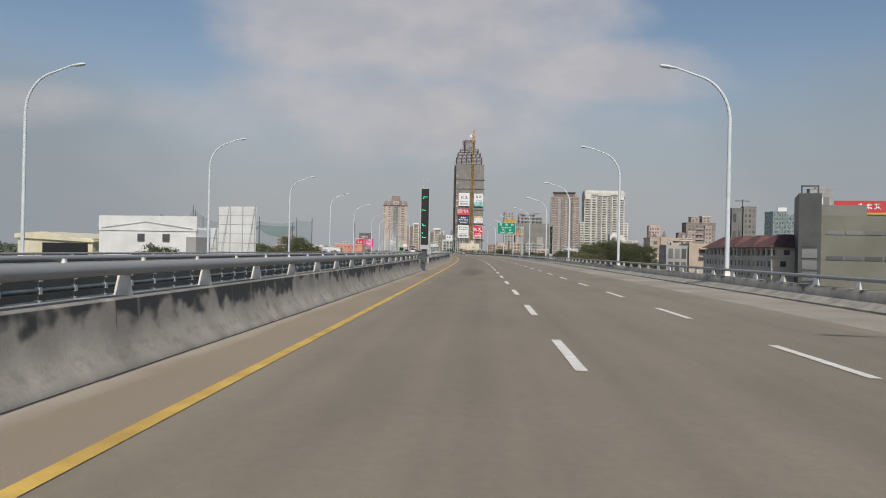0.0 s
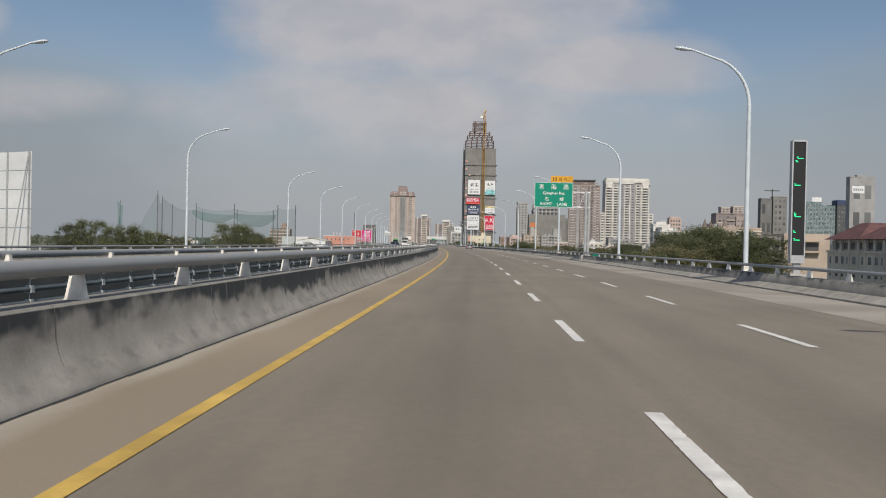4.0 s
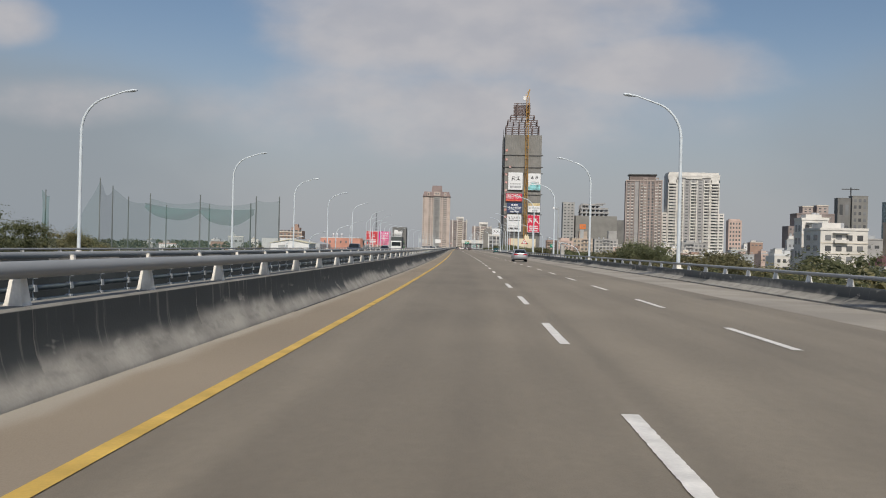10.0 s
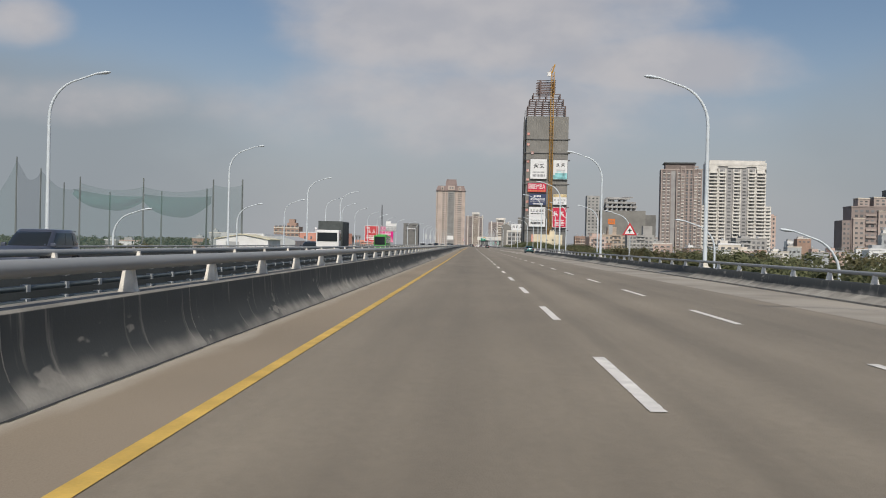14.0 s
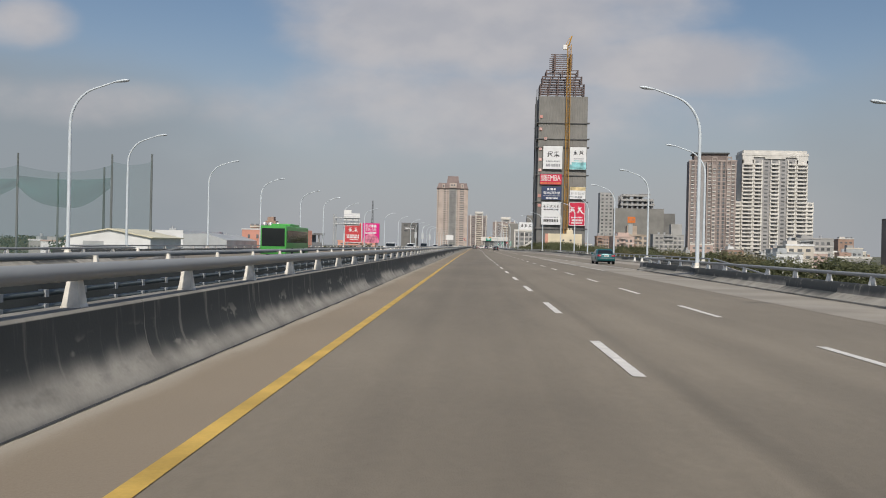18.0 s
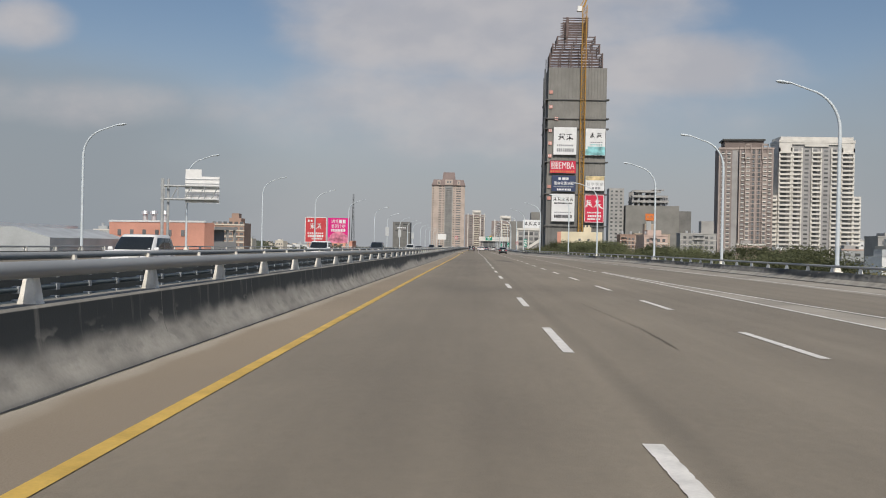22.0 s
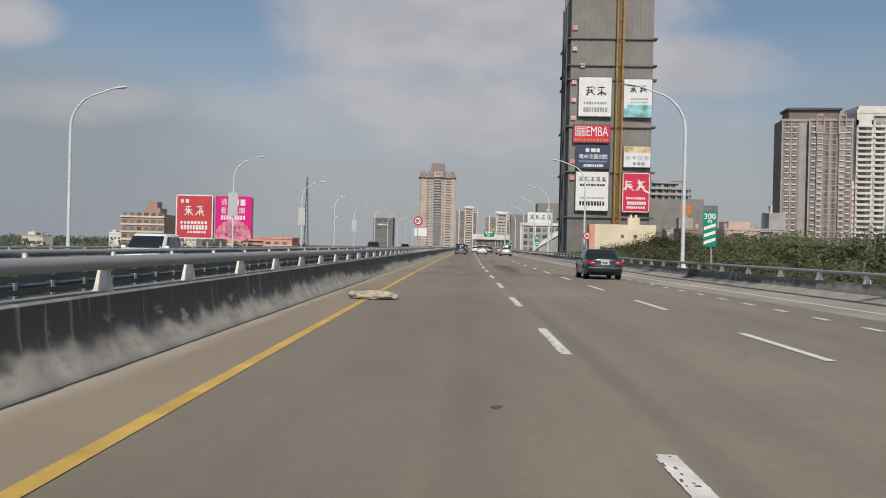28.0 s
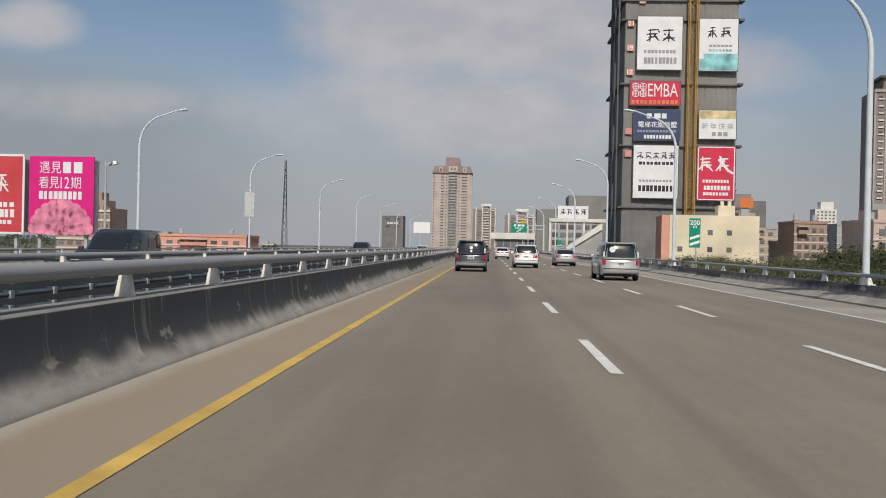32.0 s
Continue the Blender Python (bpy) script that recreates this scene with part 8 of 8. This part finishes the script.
# roadside billboards
for x0, x1, mat, lab in ((-81.6, -72.8, RED_SHEET, "red roadside billboard with white writing and a pale frame"), (-72.2, -63.3, MAGENTA, "magenta roadside billboard with a pink flower and white writing")):
    b_ = building("billboard", lab, x0, 969, -2, "billboard", 1.04)
    W = (x1 - x0) / 1.04
    part("sheet", Shape().box(0, 0, 1.9, W, 0.15, 11.6), mat, b_)
    part("back_frame", Shape().box(0.2, 0.15, 2.0, W - 0.1, 1.6, 11.2), STEEL_GREY, b_, "steel back frame")
    for x in (1.2, W - 1.2):
        part("leg", Shape().box(x - 0.2, 0.5, GROUND_Z, x + 0.2, 0.9, 2.0), STEEL_GREY, b_)
    if mat is RED_SHEET:
        part("frame", Shape().box(-0.15, -0.05, 1.7, 0.12, 0.05, 11.8).box(W - 0.12, -0.05, 1.7, W + 0.15, 0.05, 11.8).box(-0.15, -0.05, 1.7, W + 0.15, 0.05, 1.95).box(-0.15, -0.05, 11.5, W + 0.15, 0.05, 11.8), SHEET, b_, "pale frame")
        bars(b_, SHEET, 0.9, 3.2, 10.3, 0.8, -0.02, 2, 31)
        logo_strokes(b_, SHEET, 4.2, 8.1, 2.3, -0.02, 83)
        bars(b_, SHEET, 0.9, 7.4, 5.4, 0.6, -0.02, 8, 32)
        bars(b_, SHEET, 1.0, 7.4, 4.3, 1.0, -0.02, 9, 33)
        bars(b_, SHEET, 2.6, 7.0, 3.2, 0.5, -0.02, 7, 34)
    else:
        for i, ch in enumerate("遇見"):
            letters(ch, 1.45, SHEET, b_, pose(2.05 + i * 1.5, -0.03, 10.2), width=1.35)
        bars(b_, SHEET, 4.35, 7.2, 10.2, 1.4, -0.02, 2, 35)
        for ch, x, w in (("看", 1.95, 1.3), ("見", 3.35, 1.3), ("12", 4.75, 1.15), ("期", 6.2, 1.35)):
            letters(ch, 1.45, SHEET, b_, pose(x, -0.03, 8.3), width=w)
        bars(b_, SHEET, 1.3, 7.1, 6.7, 1.0, -0.02, 9, 37)
        for rng_, n_, rr in ((3.6, 11, 0.75), (2.7, 9, 0.75), (1.7, 7, 0.7), (0.8, 5, 0.6)):
            for i in range(n_):
                a = math.pi * (i + 0.5) / n_
                part("petal", Shape().tube([(W / 2 + rng_ * math.cos(a), -0.02 - 0.01 * (4 - rng_), 2.0 + rng_ * 0.98 * math.sin(a)), (W / 2 + rng_ * math.cos(a), -0.06 - 0.02 * (4 - rng_), 2.0 + rng_ * 0.98 * math.sin(a))], rr, 12), PETAL, b_, "pink printed petal")

# lattice mast and the netting of a golf range
mast = building("radio_mast", "thin grey lattice radio mast", -106.5, 1251, 0, "mast")
for sx, sy in ((-1, -1), (1, -1), (1, 1), (-1, 1)):
    part("leg", Shape().tube([(sx * 1.3, sy * 1.3, GROUND_Z), (sx * 0.35, sy * 0.35, 30), (sx * 0.3, sy * 0.3, 37)], 0.14, 5), DARK_STEEL, mast)
for i in range(14):
    z = GROUND_Z + 3 + i * 2.9
    k = 1.3 - 0.95 * (z - GROUND_Z) / 39
    part("brace", Shape().tube([(-k, -k, z), (k, -k, z + 2.6)], 0.08, 4).tube([(k, -k, z), (-k, -k, z + 2.6)], 0.08, 4), DARK_STEEL, mast)

NETTING = bpy.data.materials.new("green_netting")
NETTING.use_nodes = True
_n, _l = NETTING.node_tree.nodes, NETTING.node_tree.links
_b = _n["Principled BSDF"]
_b.inputs["Base Color"].default_value, _b.inputs["Roughness"].default_value = (0.05, 0.16, 0.14, 1), 0.9
_b.inputs["Alpha"].default_value = 0.38
THIN_NET = NETTING.copy()
THIN_NET.name = "thin_netting"
_tb = THIN_NET.node_tree.nodes["Principled BSDF"]
_tb.inputs["Base Color"].default_value, _tb.inputs["Alpha"].default_value = (0.07, 0.15, 0.14, 1), 0.22
POLE_GREY = wall_mat("net_pole", (0.16, 0.18, 0.18))

rangeN = building("golf_range_net", "tall poles with sagging green netting of a golf range", 0, 0, 0, "netting")
poles = [(-208, 717, 25), (-191, 741, 33), (-198, 775, 31), (-165, 742, 25.5), (-196, 793, 26), (-139.6, 744, 25.5), (-173, 790, 21.6), (-109, 738, 25), (-96.6, 735.5, 25), (-146, 782, 22.5), (-112.5, 741, 21.5)]
for x, y, z in poles:
    part("pole", Shape().tube([(x, y, GROUND_Z), (x, y, z)], [0.42, 0.28], 8), POLE_GREY, rangeN, "tall grey pole")


def net_span(a, b, drop, z_low, mat, name, thick=None):
    sh = Shape()
    n = 18
    for i in range(n + 1):
        u = i / n
        p = Vector(a) * (1 - u) + Vector(b) * u
        zt = p.z - drop * 4 * u * (1 - u)
        zl = z_low if thick is None else zt - thick * (0.35 + 0.65 * math.sin(math.pi * u)) - 0.8 * noise.noise(Vector((u * 3, drop, 0)))
        for k in range(5):
            q = k / 4
            sh.v.append((p.x + 0.4 * math.sin(u * 9 + q * 3), p.y + 0.5 * math.sin(q * 5 + u * 4), zt + (zl - zt) * q))
    sh.f = [(i * 5 + k, i * 5 + k + 1, i * 5 + k + 6, i * 5 + k + 5) for i in range(n) for k in range(4)]
    part(name, sh, mat, rangeN)


net_span((-206, 741, 6), (-191, 741, 32), 1.5, -3, THIN_NET, "net")
net_span((-191, 741, 32), (-198, 775, 30), 6.0, -3, THIN_NET, "net")
net_span((-198, 775, 30), (-165, 742, 21), 3.5, -3, THIN_NET, "net")
net_span((-210, 717, 25), (-206, 717, 22), 1, 1, NETTING, "net")
net_span((-168, 742, 20.5), (-139.6, 744, 18.0), 0.9, -3, NETTING, "net", 6.5)
net_span((-139.6, 744, 19.0), (-110.5, 741, 18.5), 0.8, -3, NETTING, "net", 8.5)
net_span((-165, 742, 23), (-139.6, 744, 22), 2, -4, THIN_NET, "net")
net_span((-139.6, 744, 22), (-109, 738, 22), 2, -4, THIN_NET, "net")
net_span((-109, 738, 23), (-96.6, 735.5, 23), 1, -4, THIN_NET, "net")

# a white slanted roof beside the tower's foot, and a pale tower far off
sl_ = building("hall", "white hall with a long slanted roof beside the tower", 20, 1330)
part("roof", Shape().prism([(0, 0.0), (18, 11.5), (18, 14.5), (0, 2.2)], 0, 14), WHITE_WALL, sl_, "slanted white roof")
part("body", Shape().prism([(3, GROUND_Z), (18, GROUND_Z), (18, 11.4), (3, 1.8)], 1, 13), GREY_WALL, sl_)
box_block("apartment_tower", "narrow white apartment tower with stepped top", 324, 1900, 23, 18, 50, WHITE_WALL, 5, 14, ((0.3, 0.9, 9), ), zlow=0)


# ---- trees ----
def leaf_material(name, a, b):
    m = bpy.data.materials.new(name)
    m.use_nodes = True
    n, ln = m.node_tree.nodes, m.node_tree.links
    p = n["Principled BSDF"]
    p.inputs["Roughness"].default_value = 0.75
    p.inputs["Specular IOR Level"].default_value = 0.2
    geo, info, mixer = n.new("ShaderNodeNewGeometry"), n.new("ShaderNodeObjectInfo"), n.new("ShaderNodeMix")
    mixer.data_type = "RGBA"
    mixer.inputs[6].default_value, mixer.inputs[7].default_value = (*a, 1), (*b, 1)
    ln.new(geo.outputs["Random Per Island"], mixer.inputs[0])
    hsv = n.new("ShaderNodeHueSaturation")
    mr = n.new("ShaderNodeMapRange")
    mr.inputs[3].default_value, mr.inputs[4].default_value = 0.7, 1.35
    ln.new(info.outputs["Random"], mr.inputs[0])
    ln.new(mr.outputs[0], hsv.inputs["Value"])
    mott, mul, co = n.new("ShaderNodeTexNoise"), n.new("ShaderNodeMix"), n.new("ShaderNodeTexCoord")
    mott.inputs["Scale"].default_value, mott.inputs["Detail"].default_value = 5.0, 5.0
    ln.new(co.outputs["Object"], mott.inputs["Vector"])
    mul.data_type, mul.blend_type = "RGBA", "MULTIPLY"
    mul.inputs[0].default_value = 0.7
    gain = n.new("ShaderNodeMapRange")
    gain.inputs[1].default_value, gain.inputs[2].default_value, gain.inputs[3].default_value, gain.inputs[4].default_value = 0.3, 0.7, 0.8, 1.3
    ln.new(mott.outputs[0], gain.inputs[0])
    ln.new(mixer.outputs[2], mul.inputs[6])
    ln.new(gain.outputs[0], mul.inputs[7])
    ln.new(mul.outputs[2], hsv.inputs["Color"])
    ln.new(hsv.outputs[0], p.inputs["Base Color"])
    # thin leaves let light through
    back, blend, out = n.new("ShaderNodeBsdfTranslucent"), n.new("ShaderNodeMixShader"), n["Material Output"]
    ln.new(hsv.outputs[0], back.inputs["Color"])
    blend.inputs[0].default_value = 0.55
    ln.new(p.outputs[0], blend.inputs[1])
    ln.new(back.outputs[0], blend.inputs[2])
    ln.new(blend.outputs[0], out.inputs["Surface"])
    return m


LEAF = leaf_material("leaves", (0.145, 0.158, 0.082), (0.180, 0.190, 0.105))
LEAF_DRY = leaf_material("dry_leaves", (0.185, 0.172, 0.092), (0.225, 0.208, 0.115))
BARK = material("bark", (0.12, 0.095, 0.07), 0.9, 0, 0.2, 4.0, 0.5, 20.0)


def crown_mesh(seed, radius, height, clump_count, leaves, size):
    """Leaves in many small clumps round limb ends: large ones inside, small ones outside, with gaps and a ragged outline."""
    rnd = random.Random(seed)
    sh = Shape()
    clumps = []
    for i in range(clump_count):
        a, u = rnd.uniform(0, 2 * math.pi), rnd.random()
        r = radius * (0.15 + 0.85 * rnd.random() ** 0.6) * (1 - 0.5 * u ** 1.6)
        clumps.append((Vector((math.cos(a) * r, math.sin(a) * r, height * (0.30 + 0.64 * u))), radius * rnd.uniform(0.13, 0.26)))
    inner = leaves // 4
    for i in range(leaves):
        c, cr = clumps[i % len(clumps)]
        far = rnd.uniform(0.0, 0.5) if i < inner else rnd.uniform(0.65, 1.2)
        d = Vector((rnd.gauss(0, 1), rnd.gauss(0, 1), rnd.gauss(0.2, 0.8))).normalized()
        p = c + d * cr * far
        nrm = (d + Vector((rnd.gauss(0, 0.3), rnd.gauss(0, 0.3), rnd.gauss(0.35, 0.3)))).normalized()
        u = nrm.orthogonal().normalized()
        w = nrm.cross(u)
        a = rnd.uniform(0, math.pi)
        u, w = u * math.cos(a) + w * math.sin(a), w * math.cos(a) - u * math.sin(a)
        s = size * rnd.uniform(0.6, 1.3) * (1.7 if i < inner else 1.0)
        sh.add([p - u * s, p - w * s * 0.55 + u * s * 0.1, p + u * s, p + w * s * 0.55 + u * s * 0.1], [(0, 1, 2, 3)])
    me = bpy.data.meshes.new("crown")
    me.from_pydata(sh.v, [], sh.f)
    return me


def trunk_mesh(seed, height, radius):
    rnd = random.Random(seed)
    sh = Shape()
    top = height * 0.62
    sh.tube([(0, 0, 0), (rnd.uniform(-.2, .2), rnd.uniform(-.2, .2), top * 0.5), (rnd.uniform(-.3, .3), rnd.uniform(-.3, .3), top)], [0.26, 0.19, 0.08], 8)
    for i in range(6):
        a = 2 * math.pi * i / 6 + rnd.random()
        z = top * rnd.uniform(0.4, 0.8)
        sh.tube([(0, 0, z), (math.cos(a) * radius * 0.35, math.sin(a) * radius * 0.35, z + height * 0.14), (math.cos(a) * radius * 0.7, math.sin(a) * radius * 0.7, z + height * 0.22)], [0.10, 0.07, 0.03], 6)
    return sh.mesh("trunk", True)


KINDS = []
for i, (r, h, q, n, s, m) in enumerate(((3.8, 9.5, 100, 12500, 0.082, LEAF), (4.8, 10.5, 120, 14500, 0.092, LEAF), (3.2, 8.2, 60, 3800, 0.11, LEAF_DRY), (4.2, 9.0, 100, 12500, 0.082, LEAF_DRY), (2.8, 7.0, 50, 3400, 0.11, LEAF), (4.8, 9.8, 90, 5600, 0.12, LEAF))):
    cm, tm = crown_mesh(100 + i, r, h, q, n, s), trunk_mesh(200 + i, h, r)
    cm.materials.append(m), tm.materials.append(BARK)
    KINDS.append((cm, tm, h, "dusty green" if m is LEAF else "dry olive-brown"))


def tree(s, lat, top, kind, rnd, group="trees beside the deck", wide=1.0):
    cm, tm, h, word = KINDS[kind]
    p = on(s, lat, GROUND_Z)
    k = max(0.5, (top - GROUND_Z) / (h * 1.03))
    m = Matrix.Translation(p) @ Matrix.Rotation(rnd.uniform(0, 6.28), 4, "Z") @ Matrix.Diagonal((k * wide * rnd.uniform(0.9, 1.2), k * wide * rnd.uniform(0.9, 1.2), k, 1))
    t = thing("tree", word + " leafy tree beside the viaduct", "tree", None, group)
    t.matrix_basis = m
    part("trunk", tm, BARK, t)
    part("crown", cm, LEAF, t)


rt = random.Random(77)
for s in range(252, 520, 7):
    tree(s + rt.uniform(-2, 2), rt.uniform(17.5, 22), rt.uniform(0.2, 1.5) + (0.8 if s > 385 else 0.0), rt.choice((0, 2, 3, 2, 4)), rt, wide=1.15)
for s in range(252, 530, 9):
    tree(s + rt.uniform(-3, 3), rt.uniform(27, 42), rt.uniform(1.0, 2.3), rt.choice((2, 5, 5, 4)), rt, wide=1.25)
for s in range(520, 700, 8):
    tree(s + rt.uniform(-3, 3), rt.uniform(23, 29), rt.uniform(0.4, 1.9), rt.choice((0, 1, 0, 3)), rt, wide=1.2)
for s in range(525, 700, 17):
    tree(s + rt.uniform(-3, 3), rt.uniform(36, 50), rt.uniform(0.4, 2.0), rt.choice((5, 2, 4)), rt, wide=1.25)
more = table((780, 0.0), (835, 1.2), (868, 1.0), (905, -0.3), (1010, -2.4))
for s in range(690, 1000, 6):
    tree(s + rt.uniform(-2, 2), RAIL_R(s) + rt.uniform(6.5, 9.5), rt.uniform(0.5, 1.7) if s < 780 else rt.uniform(0.6, 1.7) + 0.6 * more(s), rt.choice((0, 0, 1, 3)), rt, wide=1.1)
for s in range(690, 1010, 7):
    tree(s + rt.uniform(-2, 2), RAIL_R(s) + rt.uniform(13, 22), rt.uniform(1.2, 3.0) if s < 780 else rt.uniform(2.0, 3.4) + more(s), rt.choice((1, 1, 0, 0)), rt, wide=1.25)
# the tall clump by the overhead sign, and those by the message sign
for s, lat, top, k in ((262, 36, 4.2, 0), (268, 40, 5.4, 1), (274, 37, 5.0, 1), (281, 44, 6.4, 1), (286, 39, 5.2, 0), (277, 48, 6.0, 1), (270, 52, 4.6, 1), (290, 47, 5.6, 1), (296, 42, 4.4, 0), (284, 54, 5.0, 1), (262, 46, 4.0, 0), (300, 34, 3.0, 0), (255, 31, 1.8, 4), (292, 31, 2.4, 0), (388, 21, 2.6, 0), (393, 23, 3.3, 1), (399, 22, 2.8, 0)):
    tree(s, lat, top, k, rt)
# left: clumps and a hedge on the plain
for s, lat, top, k in ((150, -52, 2.2, 4), (154, -55, 1.4, 4), (420, -118, 7.5, 1), (424, -126, 6.0, 1), (436, -110, 4.0, 3), (300, -70, 4.4, 1), (306, -66, 3.4, 0), (310, -62, 2.6, 3), (378, -61, 6.2, 1), (383, -65, 6.6, 1), (390, -60, 4.2, 0), (396, -57, 3.0, 3), (404, -58, 2.4, 0), (412, -60, 2.0, 3)):
    tree(s, lat, top, k, rt, "trees on the plain")
for s in range(300, 560, 13):
    tree(s, -58 - rt.uniform(0, 30), rt.uniform(-1.6, 1.2), rt.choice((2, 3, 4)), rt, "trees on the plain")
for s in range(880, 1300, 26):
    tree(s, -55 - rt.uniform(0, 40), rt.uniform(-1.0, 1.6), rt.choice((0, 1, 4)), rt, "trees on the plain")


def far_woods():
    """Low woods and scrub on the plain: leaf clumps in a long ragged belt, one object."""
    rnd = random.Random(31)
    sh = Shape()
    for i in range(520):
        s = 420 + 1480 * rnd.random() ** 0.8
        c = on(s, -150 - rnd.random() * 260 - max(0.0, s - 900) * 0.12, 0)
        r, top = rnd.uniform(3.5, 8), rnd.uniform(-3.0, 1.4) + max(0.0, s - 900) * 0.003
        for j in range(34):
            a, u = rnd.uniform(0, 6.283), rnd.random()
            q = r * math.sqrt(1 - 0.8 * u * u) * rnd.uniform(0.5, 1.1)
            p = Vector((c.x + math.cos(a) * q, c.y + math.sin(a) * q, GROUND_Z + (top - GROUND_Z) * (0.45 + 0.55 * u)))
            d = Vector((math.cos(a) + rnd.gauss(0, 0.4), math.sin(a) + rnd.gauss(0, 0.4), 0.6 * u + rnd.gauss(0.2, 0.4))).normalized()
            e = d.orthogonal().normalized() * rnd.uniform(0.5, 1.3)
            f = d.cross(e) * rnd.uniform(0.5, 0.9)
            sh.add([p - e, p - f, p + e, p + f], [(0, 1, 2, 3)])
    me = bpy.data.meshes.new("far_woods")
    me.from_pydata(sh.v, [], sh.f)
    # distance haze is put into these paler, greyer leaf colours
    tagged(part("far_woods", me, leaf_material("hazy_leaves", (0.15, 0.168, 0.115), (0.185, 0.20, 0.14))), "low woods on the plain in a haze-paled green", "woods", kind="stuff")


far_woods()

# ---- slip roads that climb to the deck ----
def slip(name, lat0, lat1, shift_mat, label):
    z_at = table((380, -8.9), (420, -7.6), (450, -6.2), (491, -4.0), (528, -1.6), (553, -0.02))
    ss = stations(380, 553, 7)
    sh = Shape()
    for s in ss:
        for lat, dz in ((lat0, 0), (lat1, 0), (lat1, -0.9), (lat0, -0.9)):
            sh.v.append(tuple(on(s, lat, z_at(s) + dz)))
    for i in range(len(ss) - 1):
        for j in range(4):
            a, b = i * 4 + j, i * 4 + (j + 1) % 4
            sh.f.append((a, b, b + 4, a + 4))
    t = tagged(part(name, sh, ASPHALT), label, "road", kind="structure")
    with_uv(t, np.array([v.co.x for v in t.data.vertices]), np.array([v.co.y for v in t.data.vertices]))
    for lat in (lat0 + 0.15, lat1 - 0.15):
        w = Shape()
        for s in ss:
            for dl, dz in ((-0.18, 0), (0.18, 0), (0.12, 0.56), (-0.12, 0.56)):
                w.v.append(tuple(on(s, lat + dl, z_at(s) + dz)))
        for i in range(len(ss) - 1):
            for j in range(4):
                a, b = i * 4 + j, i * 4 + (j + 1) % 4
                w.f.append((a, b, b + 4, a + 4))
        part("parapet", w, CONCRETE, t)
        r = Shape()
        r.tube([on(s, lat, z_at(s) + 0.86) for s in ss], 0.06, 8)
        part("pipe_rail", r, GALV, t)
        for i in range(36):
            s = 462 + i * 2.2
            part("bracket", Shape().box(-0.1, -0.14, 0, 0.1, 0.14, 0.32, 0.4), POST, t, at=facing(s, lat, z_at(s) + 0.54))
    return z_at


za = slip("slip_road", 10.9, 16.7, None, "slip road that climbs to the deck from the plain")
slip("slip_road_opposite", -30.8, -24.4, None, "opposite slip road that climbs to the deck from the plain")
for s in (424, 450, 491, 521):
    copy_thing(model_lamp, facing(s, 18.0, za(s), 180))
    copy_thing(model_lamp, facing(s, -31.5, za(s), 0))
